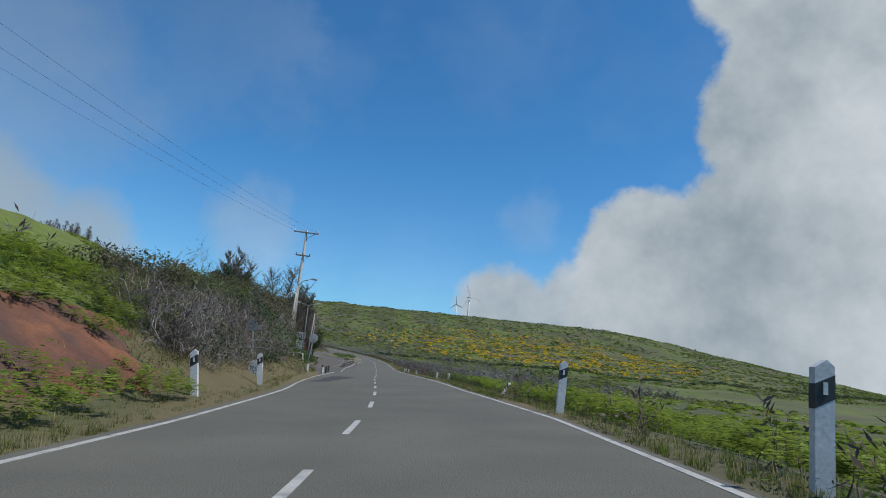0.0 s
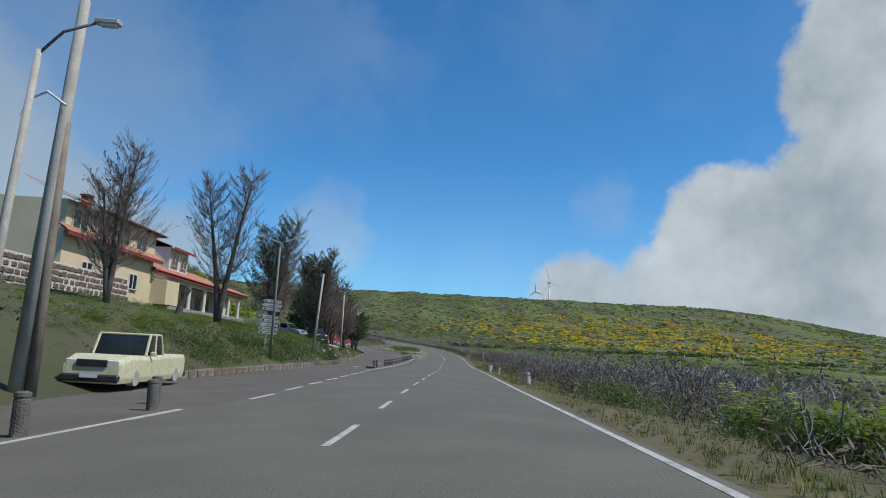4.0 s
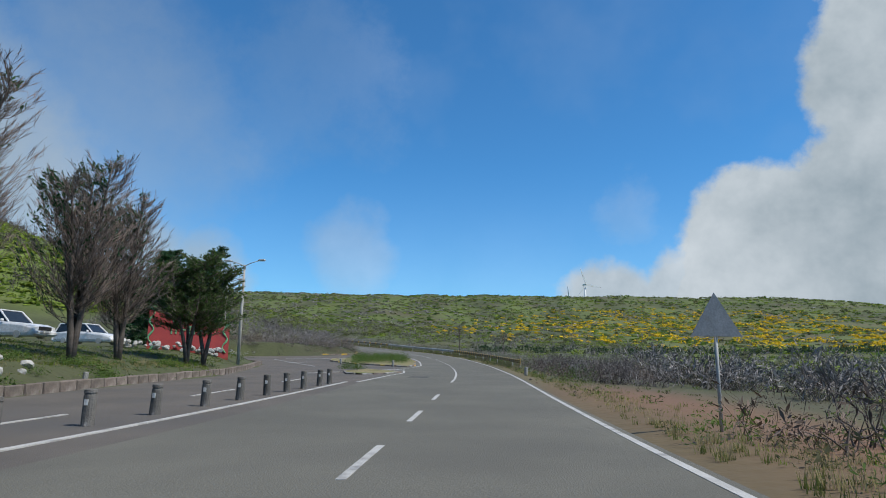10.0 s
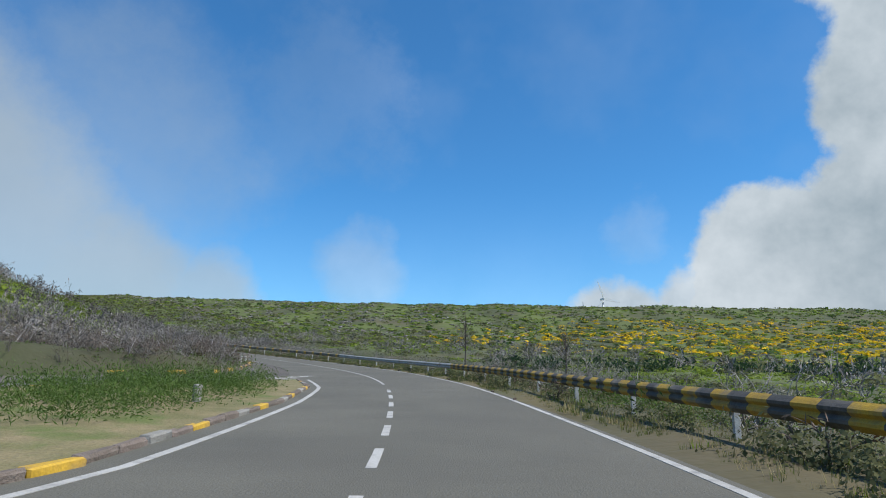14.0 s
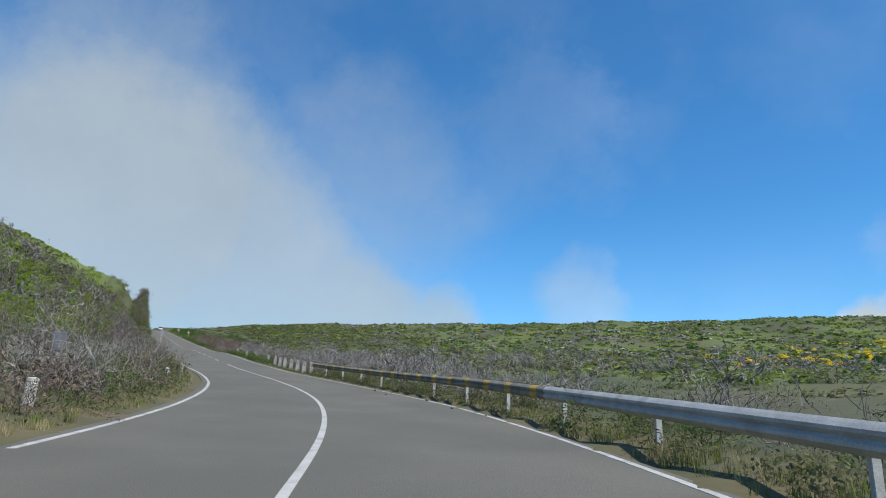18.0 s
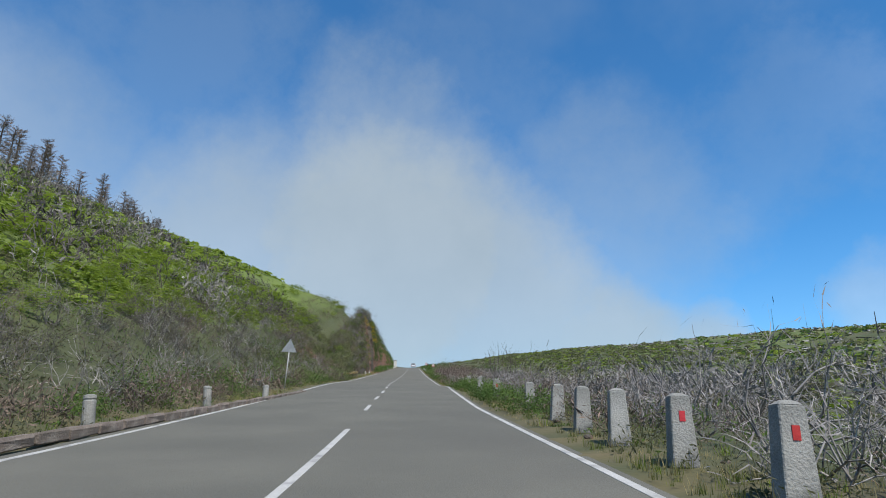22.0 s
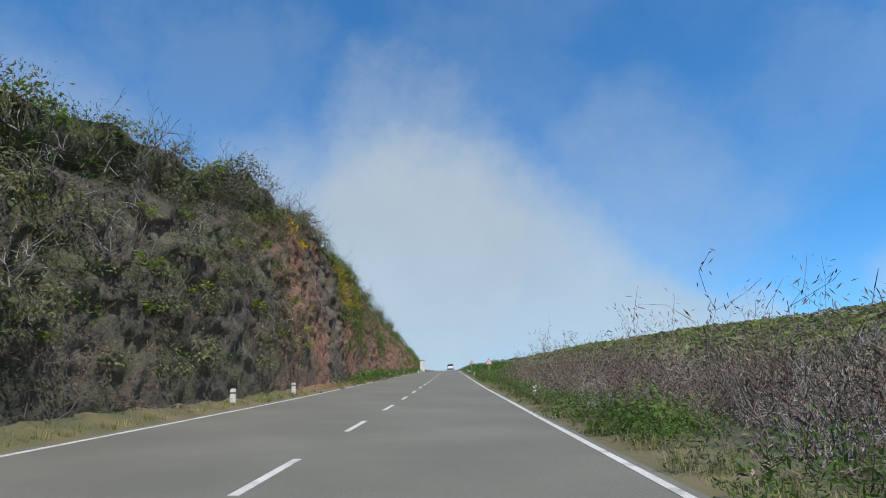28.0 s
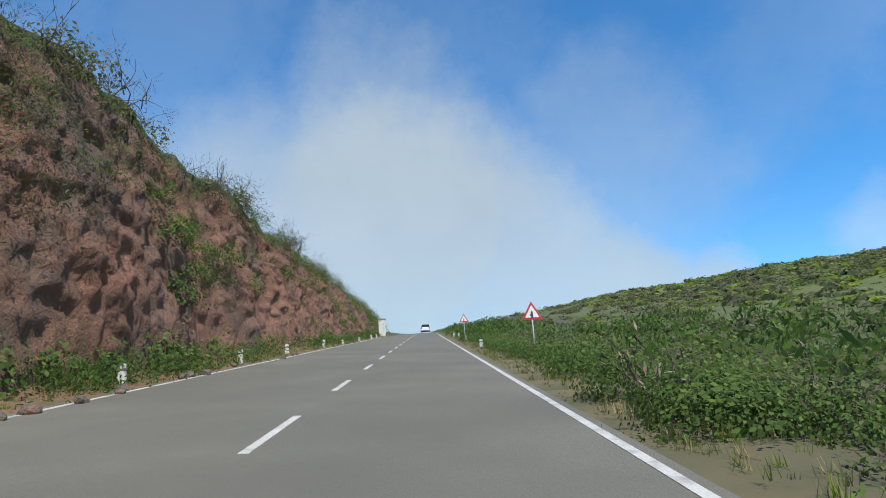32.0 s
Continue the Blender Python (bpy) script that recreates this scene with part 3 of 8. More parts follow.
def build_ground():
    gx = lines(-175, 45, 1.45, 1.13, -2600, 2600)
    gy = lines(-95, 345, 1.45, 1.13, -1500, 2800)
    X, Y = np.meshgrid(gx, gy)
    Z = land(X.ravel(), Y.ravel())
    ny, nx = X.shape
    i = np.arange(ny * nx).reshape(ny, nx)
    quads = np.stack([i[:-1, :-1].ravel(), i[:-1, 1:].ravel(), i[1:, 1:].ravel(), i[1:, :-1].ravel()], -1)
    ob = mesh_object("ground", np.stack([X.ravel(), Y.ravel(), Z], -1), quads, ground_material(), smooth=True)
    tagged(ob, "green and brown heath hillside with scrub and bare verges", "ground", kind="structure")
    s, d, _ = nearest(X.ravel(), Y.ravel())
    x, y = X.ravel(), Y.ravel()
    red = np.exp(-(((s - 128) / 9) ** 2 + ((d - 8) / 3.5) ** 2)) + np.exp(-(((s - 322) / 8) ** 2 + ((d - 8) / 4) ** 2)) + 0.7 * np.exp(-(((s - 88) / 7) ** 2 + ((d - 6) / 2) ** 2))
    red = red + 0.8 * np.exp(-(((s - 143) / 8) ** 2 + ((d - 6.5) / 3) ** 2)) + 0.8 * ((d < -4.5) & (d > -7) & (s > 372) & (s < 480)) + 0.8 * ((d < -5) & (d > -8.5) & (s > 6) & (s < 17)) + 0.8 * ((d < -7.4) & (d > -9.2) & (s > 42) & (s < 55)) + np.exp(-(((s - 332) / 3.5) ** 2 + ((d + 8.6) / 1.6) ** 2))
    verge = np.clip(1 - np.abs(np.abs(d) - np.where(d > 0, half_right(s), half_left(s)) - 0.4) / 1.1, 0, 1)
    verge = np.maximum(verge, 0.75 * np.clip((7.9 + d) / 0.8, 0, 1) * np.clip((s - 16) / 4, 0, 1) * np.clip((62 - s) / 2, 0, 1) * (d < 0))
    bracken = np.clip((-d - 9) / 5, 0, 1) * np.clip((s - 215) / 20, 0, 1) * np.clip((430 - s) / 30, 0, 1) * (0.75 + 0.25 * wobble(x, y, 9, 31)) + np.clip((-d - 7) / 3, 0, 1) * np.clip((60 - s) / 20, 0, 1) * 0.8 + 0.5 * np.clip((d - 14) / 10, 0, 1) * np.clip(0.4 + wobble(x, y, 45, 33), 0, 1)
    # uneven weight of the heath tone that has plant shade painted in
    grey = np.clip(0.5 + 0.5 * wobble(x, y, 30, 9), 0, 1) * np.clip(1.2 - np.abs(d) / 45, 0.15, 1) * np.where((d < -9) & (s > 225) & (s < 345), 0.2, 1)
    col = np.stack([np.clip(red, 0, 1), np.clip(grey - 0.6 * np.clip(bracken, 0, 1), 0, 1), verge * 0.8, bracken], -1).astype(np.float32)
    at = ob.data.color_attributes.new("cover", "FLOAT_COLOR", "POINT")
    at.data.foreach_set("color", col.ravel())


build_ground()


def strip(name, s0, s1, d0, d1, mat, up, parent=None, step=1.0, cols=2, fade=None):
    """A band along the road between two side distances (numbers or functions of the station), with a small thickness."""
    n = max(2, int(round((s1 - s0) / step)) + 1)
    verts, faces = [], []
    for s in np.linspace(s0, s1, n):
        a, b = (v(s) if callable(v) else v for v in (d0, d1))
        for k in range(cols):
            verts.append(on_road(s, a + (b - a) * k / (cols - 1), up))
    for i in range(n - 1):
        for k in range(cols - 1):
            q = i * cols + k
            faces.append((q, q + 1, q + cols + 1, q + cols))
    base = len(verts)
    ring = [i * cols for i in range(n)] + [i * cols + cols - 1 for i in range(n - 1, -1, -1)]
    for v in ring:
        verts.append(Vector(verts[v]) - Vector((0, 0, 0.03)))
    m = len(ring)
    for i in range(m):
        j = (i + 1) % m
        faces.append((ring[j], ring[i], base + i, base + j))
    return mesh_object(name, verts, faces, mat, parent)


def earth_face(s0, s1, d0, d1, seed, label):
    """Crumbling bare earth let into the bank: ledges, lumps and gullies that sink under the turf at the rim."""
    ns, nd = int((s1 - s0) / 0.14), int((d1 - d0) / 0.12)
    S, D = np.meshgrid(np.linspace(s0, s1, ns), np.linspace(-d1, -d0, nd), indexing="ij")
    tx, ty = np.interp(S, LEN, DIR[:, 0]), np.interp(S, LEN, DIR[:, 1])
    X, Y = np.interp(S, LEN, LINE[:, 0]) + ty * D, np.interp(S, LEN, LINE[:, 1]) - tx * D
    Z = land(X.ravel(), Y.ravel()).reshape(X.shape)
    u, v = (S - s0) / (s1 - s0), (D + d1) / (d1 - d0)
    for i in range(ns):
        for j in range(nd):
            q = Vector((X[i, j], Y[i, j], Z[i, j]))
            rim = min(1, u[i, j] / 0.2, (1 - u[i, j]) / 0.2, v[i, j] / 0.2, (1 - v[i, j]) / 0.2) + 0.5 * noise.noise(q * 0.8 + Vector((seed, 0, 0)))
            lump = 0.16 * noise.fractal(q * 1.4, 0.8, 2.1, 5) + 0.10 * abs(noise.noise(Vector((S[i, j] * 1.6, v[i, j] * 2, seed))))
            Z[i, j] += max(-0.35, min(0.14, rim * 0.5 - 0.18)) + lump
    i = np.arange(ns * nd).reshape(ns, nd)
    quads = np.stack([i[:-1, :-1].ravel(), i[1:, :-1].ravel(), i[1:, 1:].ravel(), i[:-1, 1:].ravel()], -1)
    return tagged(mesh_object("earth_bank", np.stack([X.ravel(), Y.ravel(), Z.ravel()], -1), quads, SOIL), label, "earth bank", kind="structure")


earth_face(3, 20, 4.8, 9.2, 1.0, "crumbling red-brown earth scar in the green bank")
earth_face(325, 335, 6.0, 9.2, 3.0, "red earth hollow in the scrub-covered bank")
earth_face(43, 54, 7.3, 9.6, 2.0, "bare red earth under overhanging bushes")
road = strip("road", -75, 600, lambda s: -float(half_left(s)), lambda s: float(half_right(s)), ASPHALT, 0.0, step=1.5, cols=5)
tagged(road, "grey asphalt two-lane mountain road with worn patches", "road", kind="structure")
park = strip("car_park", 38, 228, lambda s: -float(paved_width(s)), -HALF + 0.3, ASPHALT_OLD, -0.012, step=1.0, cols=8)
tagged(park, "worn brownish asphalt lay-by and car park", "car park", kind="structure")

# ---- things ----
def part(name, bm, mat, parent=None, label="", smooth=False):
    """Links a bmesh as one mesh object, under a thing or a part if one is given."""
    me = bpy.data.meshes.new(name)
    bmesh.ops.recalc_face_normals(bm, faces=bm.faces)
    bm.to_mesh(me)
    bm.free()
    if smooth:
        me.polygons.foreach_set("use_smooth", np.ones(len(me.polygons), bool))
    for m in (mat if isinstance(mat, (list, tuple)) else (mat,)):
        me.materials.append(m)
    ob = new(name, me)
    if parent:
        ob.parent = parent
    if label:
        tagged(ob, label)
    return ob


def thing(name, m, label, category, group=""):
    ob = new(name)
    ob.empty_display_size = 0.2
    ob.matrix_world = m
    return tagged(ob, label, category, group)


def box(x, y, z, at=(0, 0, 0), bevel=0.0, turn=None, bm=None, taper=1.0):
    """A block of that size whose middle is at a place."""
    own = bmesh.new()
    bmesh.ops.create_cube(own, size=1)
    for v in own.verts:
        k = taper if v.co.z > 0 else 1
        v.co = Vector((v.co.x * x * k, v.co.y * y * k, v.co.z * z))
    if bevel:
        bmesh.ops.bevel(own, geom=own.edges[:], offset=bevel, segments=1, affect="EDGES")
    if turn is not None:
        bmesh.ops.transform(own, matrix=turn, verts=own.verts)
    bmesh.ops.translate(own, vec=at, verts=own.verts)
    return join(bm, own)


def join(bm, own):
    if bm is None:
        return own
    me = bpy.data.meshes.new("tmp")
    own.to_mesh(me)
    own.free()
    bm.from_mesh(me)
    bpy.data.meshes.remove(me)
    return bm


def tube(points, radii, sides=8, bm=None, cap=True):
    """A tapered tube along points."""
    bm = bm or bmesh.new()
    pts = [Vector(p) for p in points]
    radii = [radii] * len(pts) if isinstance(radii, (int, float)) else radii
    rings = []
    for i, p in enumerate(pts):
        d = (pts[min(i + 1, len(pts) - 1)] - pts[max(i - 1, 0)]).normalized()
        a = d.orthogonal().normalized() if i == 0 else (a - d * a.dot(d)).normalized()
        b = d.cross(a)
        rings.append([bm.verts.new(p + (a * math.cos(6.2832 * k / sides) + b * math.sin(6.2832 * k / sides)) * radii[i]) for k in range(sides)])
    for q, r in zip(rings, rings[1:]):
        for k in range(sides):
            bm.faces.new((q[k], q[(k + 1) % sides], r[(k + 1) % sides], r[k]))
    if cap:
        bm.faces.new(rings[0][::-1]); bm.faces.new(rings[-1])
    return bm


def lathe(profile, sides=16, bm=None):
    """Turned shape from (radius, height) pairs, closed at both ends."""
    return tube([(0, 0, z) for _, z in profile], [max(r, 0.002) for r, _ in profile], sides, bm)


def outline(points, depth, bm=None):
    """A flat shape in the x-z plane with a thickness along y."""
    bm = bm or bmesh.new()
    a = [bm.verts.new((x, -depth / 2, z)) for x, z in points]
    b = [bm.verts.new((x, depth / 2, z)) for x, z in points]
    bm.faces.new(a); bm.faces.new(b[::-1])
    for i in range(len(a)):
        j = (i + 1) % len(a)
        bm.faces.new((a[j], a[i], b[i], b[j]))
    return bm


def lettering(name, body, size, mat, parent, at, depth=0.01, turn=(90, 0, 0), label=""):
    cu = bpy.data.curves.new(name, "FONT")
    cu.body, cu.size, cu.extrude, cu.align_x, cu.align_y = body, size, depth, "CENTER", "CENTER"
    tmp = new(name, cu)
    dg = bpy.context.evaluated_depsgraph_get()
    me = bpy.data.meshes.new_from_object(tmp.evaluated_get(dg))
    bpy.data.objects.remove(tmp)
    me.materials.clear(); me.materials.append(mat)
    ob = new(name, me)
    ob.parent = parent
    ob.matrix_local = pose(*at, *turn)
    if label:
        tagged(ob, label)
    return ob


def spot(s, d, sink=0.03):
    """Ground place at a station and side distance."""
    d = d - float(line_offset(s))
    p = on_road(s, d)
    on_asphalt = -float(half_left(s)) < d < float(half_right(s)) or (d < 0 and 38 < s < 228 and -d < float(paved_width(s)))
    p.z = p.z if on_asphalt else float(land(p.x, p.y)[0]) - sink
    return p


def facing(s, d, turn=0.0, sink=0.03):
    """Pose of a thing that stands at a station, its back (+y) along the road."""
    p = spot(s, d, sink)
    return pose(p.x, p.y, p.z, 0, 0, heading(s) + turn)


rng = random.Random(5)

# ---- road markings, kerbs and islands ----
def paint(name, s0, s1, d, width, parent=road, step=1.2):
    f = (lambda s, k: (d(s) if callable(d) else d) + k * width / 2)
    return strip(name, s0, s1, lambda s: f(s, -1), lambda s: f(s, 1), PAINT, 0.006, parent, step)


paint("edge_line", -70, 560, lambda s: float(right_side(s)), 0.12)
paint("edge_line", -70, 63, lambda s: -float(left_side(s)), 0.12)
paint("edge_line", 101, 152, lambda s: float(np.interp(s, [101, 125, 152], [-5.1, -4.95, -4.3])) + 0.35 - float(line_offset(s)), 0.15)
paint("edge_line", 228, 560, lambda s: -float(left_side(s)), 0.12)
for k in range(9):                                   # broken line across the lay-by's entrance
    paint("entrance_dash", 66 + k * 4, 68.2 + k * 4, -3.7 - 0.155 * k, 0.13, step=0.6)
for a, b in ((152, 171), (198, 281)):                # unbroken middle line through the bend
    paint("middle_line", a, b, middle, 0.11)
for k in range(8):
    paint("middle_dash", 172.5 + k * 2.9, 174.0 + k * 2.9, middle, 0.12, step=0.6)
for a, b, gap in ((-67.1, 150, 5.95), (286.7, 545, 6.05)):
    n = int((b - a) / gap)
    for k in range(n):
        s = a + k * gap
        paint("middle_dash", s, s + (2.4 if k % 3 else 2.6), middle, 0.11, step=0.7)
for k in range(6):                                   # bays' lane in the lay-by
    paint("lane_dash", 104 + k * 9.5, 107.5 + k * 9.5, -7.4, 0.11, park)
for s0, s1, d0, d1 in ((163, 172, -9.0, -3.2), (169, 170.6, -4.6, -3.4), (176, 192, -11, -17), (184, 186, -14.5, -13.0), (194, 196, -16, -10), (197.5, 206, -6.5, -2.6), (199.5, 206, -7.5, -2.8)):
    paint("bay_line", s0, s1, lambda s, s0=s0, s1=s1, d0=d0, d1=d1: d0 + (d1 - d0) * (s - s0) / (s1 - s0), 0.12, park, 0.8)
paint("edge_line", 174.6, 201.5, lambda s: float(np.interp(s, [174.6, 178, 188, 195, 201.5], [-2.9, -2.25, -2.05, -2.15, -2.9])), 0.13)
paint("edge_line", 152, 168, lambda s: float(np.interp(s, [152, 160, 164, 168], [-4.1, -3.6, -3.05, -3.3])), 0.14, park)
for k in range(6):
    paint("hatch_bar", 199.2 + k * 1.15, 199.45 + k * 1.15, -6.2 + 0.62 * k, 0.7 - 0.06 * k, park, 0.3)
strip("tar_patch", 35, 49, lambda s: -3.3 + 0.1 * math.sin(s), lambda s: -2.5 + 1.3 * (s - 35) / 14 + 0.12 * math.sin(2.3 * s) if s < 45 else -1.2 - 0.35 * (s - 45), ASPHALT_DARK, 0.003, road, 0.7)
strip("tar_patch", 157.4, 158.6, -2.3, -1.2, ASPHALT_DARK, 0.003, road, 0.4)


def kerb_line(name, label, stations, depth=0.22, high=0.2, mats=(KERB,), step=0.95, up=0.0):
    """A row of separate kerb stones along (station, side) points."""
    root = tagged(new(name), label, "kerb", kind="structure")
    pts = [on_road(s, d - float(line_offset(s))) for s, d in stations]
    lens = [0]
    for a, b in zip(pts, pts[1:]):
        lens.append(lens[-1] + (b - a).length)
    n = int(lens[-1] / step)
    shared = {}
    r = random.Random(len(label))
    for k in range(n):
        u = [(k + 0.5) * step - 0.01, (k + 0.5) * step + 0.01]
        ends = []
        for v in u:
            i = max(j for j in range(len(lens) - 1) if lens[j] <= v + 1e-9) if v < lens[-1] else len(lens) - 2
            ends.append(pts[i].lerp(pts[i + 1], (v - lens[i]) / (lens[i + 1] - lens[i])))
        key = (k * 7 % 5, k % len(mats))
        if key not in shared:
            bm = box(step - 0.03 - 0.02 * r.random(), depth, high + 0.14, (0, 0, (high - 0.14) / 2), 0.03)
            for v in bm.verts:
                v.co += Vector((r.uniform(-1, 1), r.uniform(-1, 1), r.uniform(-1, 1))) * 0.015
            ob = part("kerb_stone", bm, mats[key[1]], root)
            shared[key] = ob.data
        else:
            ob = new("kerb_stone", shared[key])
            ob.parent = root
        d = (ends[1] - ends[0])
        ob.matrix_world = Matrix.Translation(ends[0] + Vector((0, 0, up + r.uniform(-0.015, 0.015)))) @ pose(0, 0, 0, 0, -math.degrees(math.atan2(d.z, math.hypot(d.x, d.y))), math.degrees(math.atan2(d.y, d.x)) + r.uniform(-1.5, 1.5))
    return root


kerb_line("kerb", "mossy stone kerb along the lay-by's grass bank", [(74, -9.5), (96, -9.5), (113, -10.65), (129, -11.9), (136, -11.5), (150, -12.4), (160, -12.6), (170, -14.1), (179, -15.4), (181, -16.6), (182.2, -19), (182.5, -24)], 0.3, 0.32)
kerb_line("kerb", "low stone kerb at the junction's far corner", [(203.5, -13), (207.5, -7.1), (214, -5.8), (222, -4.7), (227, -4.15)], 0.22, 0.16, (KERB, KERB, YELLOW))
kerb_line("kerb", "low stone kerb beside the uphill bend", [(232, -4.1), (262, -4.1), (300, -4.1)], 0.16, 0.05)


def island(ring, label, mats, name="traffic_island"):
    """A raised bed inside a ring of kerb stones."""
    root = kerb_line(name, label, [(s, d + float(line_offset(s))) for s, d in ring + ring[:1]], 0.18, 0.09, mats, 0.8)
    shifted = ring
    cs, cd = (sum(p[i] for p in shifted) / len(ring) for i in (0, 1))
    bm = bmesh.new()
    rings = []
    for k in (1.0, 0.75, 0.4):
        rings.append([bm.verts.new(on_road(cs + (s - cs) * k, cd + (d - cd) * k, 0.07 + 0.16 * (1 - k))) for s, d in shifted])
    mid = bm.verts.new(on_road(cs, cd, 0.26))
    n = len(ring)
    for a, b in zip(rings, rings[1:]):
        for i in range(n):
            bm.faces.new((a[i], a[(i + 1) % n], b[(i + 1) % n], b[i]))
    for i in range(n):
        bm.faces.new((rings[-1][i], rings[-1][(i + 1) % n], mid))
    part("bed", bm, VERGE, root, "dry grass and earth", True)
    return root


VERGE = material("dry_verge", (0.26, 0.21, 0.11), (0.16, 0.15, 0.06), 1.2, 0.95, 0.6, 18, (0.10, 0.13, 0.03), 0.9, (0.5, 0.66))
ISLAND_A = [(161.2, -5.4), (162.4, -4.0), (164.2, -3.4), (166.0, -3.8), (167.0, -6.0), (166.4, -7.2), (163.8, -6.8), (162, -6.4)]
ISLAND_B = [(175.4, -3.3), (179, -6.0), (182.5, -8.6), (188, -10.9), (193, -11.2), (197, -7.5), (200.3, -3.3), (195, -2.6), (188, -2.5), (178, -2.8)]
island(ISLAND_A, "small kerbed traffic island of dry grass", (CONCRETE, KERB, CONCRETE))
island(ISLAND_B, "kerbed traffic island with low green shrubs", (KERB, CONCRETE, KERB, KERB, YELLOW))

# ---- posts, bollards, rails, signs and poles ----
def bollard(label, tall=0.62, r=0.115, mat=CONCRETE_DARK, cap=0.02):
    root = thing("bollard", Matrix(), label, "bollard")
    part("post", lathe([(r * 1.02, -0.08), (r, 0.02), (r * 0.97, tall - 0.1), (r * 0.9, tall - 0.09), (r * 0.9, tall - 0.065), (r * 1.0, tall - 0.055), (r * 0.96, tall), (r * 0.5, tall + cap)], 14), mat, root, smooth=False)
    return root


def place_all(proto, rows, group, seed=1, tilt=2.0, sink=0.03):
    r = random.Random(seed)
    first = True
    for s, d, *more in rows:
        p = spot(s, d, sink)
        lean = more[0] if more else r.uniform(-tilt, tilt)
        m = pose(p.x, p.y, p.z, r.uniform(-tilt, tilt), lean, heading(s) + r.uniform(-6, 6))
        if first:
            proto.matrix_world = m
            proto["group"] = group
            first = False
        else:
            copy_thing(proto, m)["group"] = group


ROW = [104.6, 107.1, 115.6, 118.2, 120.9, 123.1, 125.5, 127.6, 129.8, 131.8, 134.0, 136.2, 138.5, 140.6, 142.7, 144.6, 146.5, 148.6, 150.2]
proto = bollard("short weathered concrete bollard with flaking paint")
part("reflector", box(0.07, 0.012, 0.1, (0.0, -0.113, 0.4)), WHITEWASH, proto, "small pale reflector plate")
place_all(proto, [(s, float(np.interp(s, [104, 116, 130, 150], [-5.35, -5.45, -5.35, -4.35]))) for s in ROW], "bollards beside the lay-by", 2, 3)
p = spot(102.4, -5.1)
fallen = copy_thing(proto, pose(p.x, p.y, p.z + 0.115, 90, 0, heading(99) - 75))
tagged(fallen, "toppled concrete bollard lying on the asphalt", group="bollards beside the lay-by")
proto = bollard("short dark concrete bollard at the lay-by's entrance", 0.6)
place_all(proto, [(58.6, -4.5), (64.4, -5.3), (62.8, -4.6)], "bollards at the entrance", 3, 3)
proto = bollard("whitish concrete marker post on the verge", 0.55, 0.11, WHITEWASH)
place_all(proto, [(47, -5.0), (55, -4.55), (53.3, 4.95), (47.4, 5.3), (78.5, 4.9), (97.0, 4.8), (106.2, 4.7), (115, 5.2), (117.2, 5.6), (226, -4.9), (227.6, -4.3), (232.5, -4.6), (249, -4.6)], "marker posts", 4, 4)
proto = bollard("grey concrete marker post on the grassy bank", 0.5, 0.1, CONCRETE)
place_all(proto, [(98, -10.3), (106, -10.6), (112, -10.5), (127.5, -10.9), (137.5, -12.2), (146, -12.6), (159.8, 5.0), (166.2, -5.6), (181, -8.6), (176.6, -3.8), (186, -3.2), (199, -4.2)], "low posts", 6, 4)


def slab_post(label, tall=0.72, mark=True, mat=CONCRETE):
    root = thing("kerb_post", Matrix(), label, "marker post")
    bm = box(0.34, 0.24, tall, (0, 0, tall / 2 - 0.05), 0.012, taper=0.74)
    box(0.27, 0.19, 0.05, (0, 0, tall - 0.03), 0.012, bm=bm, taper=0.4)
    part("post", bm, mat, root)
    if mark:
        part("reflector", box(0.075, 0.02, 0.13, (0.0, -0.098, tall * 0.66)), RED, root, "red painted reflector square")
    return root


proto = slab_post("tapered concrete post with a red painted square", 0.87)
place_all(proto, [(268.9, 5.0), (270.6, 4.8), (273.5, 4.85), (275.9, 4.8), (294.3, 4.65)], "tapered concrete posts", 8, 2)
proto = slab_post("plain tapered grey concrete post", 0.88, False)
place_all(proto, [(278.2, 4.7), (280.4, 4.65), (283, 4.7), (300.6, 4.6), (310, 4.8), (288.5, 5.0)], "tapered concrete posts", 9, 3)
proto = bollard("rounded grey concrete marker post in the scrub", 0.62, 0.12, CONCRETE)
place_all(proto, [(256.4, -4.4), (262.8, -4.5), (268.6, -4.5), (275, -4.6), (280.4, -4.8), (286.8, -4.7), (293.4, -4.6)], "left marker posts", 11, 4)


def stump_post(label, tall=0.5, mat=WHITEWASH):
    root = thing("marker_post", Matrix(), label, "marker post")
    part("post", box(0.2, 0.16, tall + 0.1, (0, 0, tall / 2 - 0.05), 0.025, taper=0.85), mat, root)
    part("band", box(0.185, 0.15, 0.07, (0, 0, tall * 0.72), 0.01), CONCRETE_DARK, root, "dark painted band")
    return root


proto = stump_post("small white-painted concrete kilometre post")
place_all(proto, [(362, -5.5), (370, -5.5), (404, -5.35), (413, -5.3), (420.5, -5.2), (430.8, -5.1), (439.4, -4.95), (450, -4.8), (459, -4.4), (466, -4.4),
                  (366, 4.9), (424, 4.6), (438, 4.65), (448, 4.6), (458, 4.6)], "white marker posts", 12, 4)


def delineator():
    root = thing("delineator", Matrix(), "white plastic delineator post with black band", "road marker")
    part("post", outline([(-0.095, -0.05), (0.095, -0.05), (0.095, 1.24), (0.02, 1.3), (-0.095, 1.22)], 0.11), WHITE, root)
    part("band", outline([(-0.098, 0.82), (0.098, 0.93), (0.098, 1.16), (-0.098, 1.06)], 0.116), BLACK_PLASTIC, root, "slanted black band")
    part("reflector", box(0.045, 0.012, 0.12, (0, -0.062, 1.02)), WHITE, root, "white reflector")
    return root


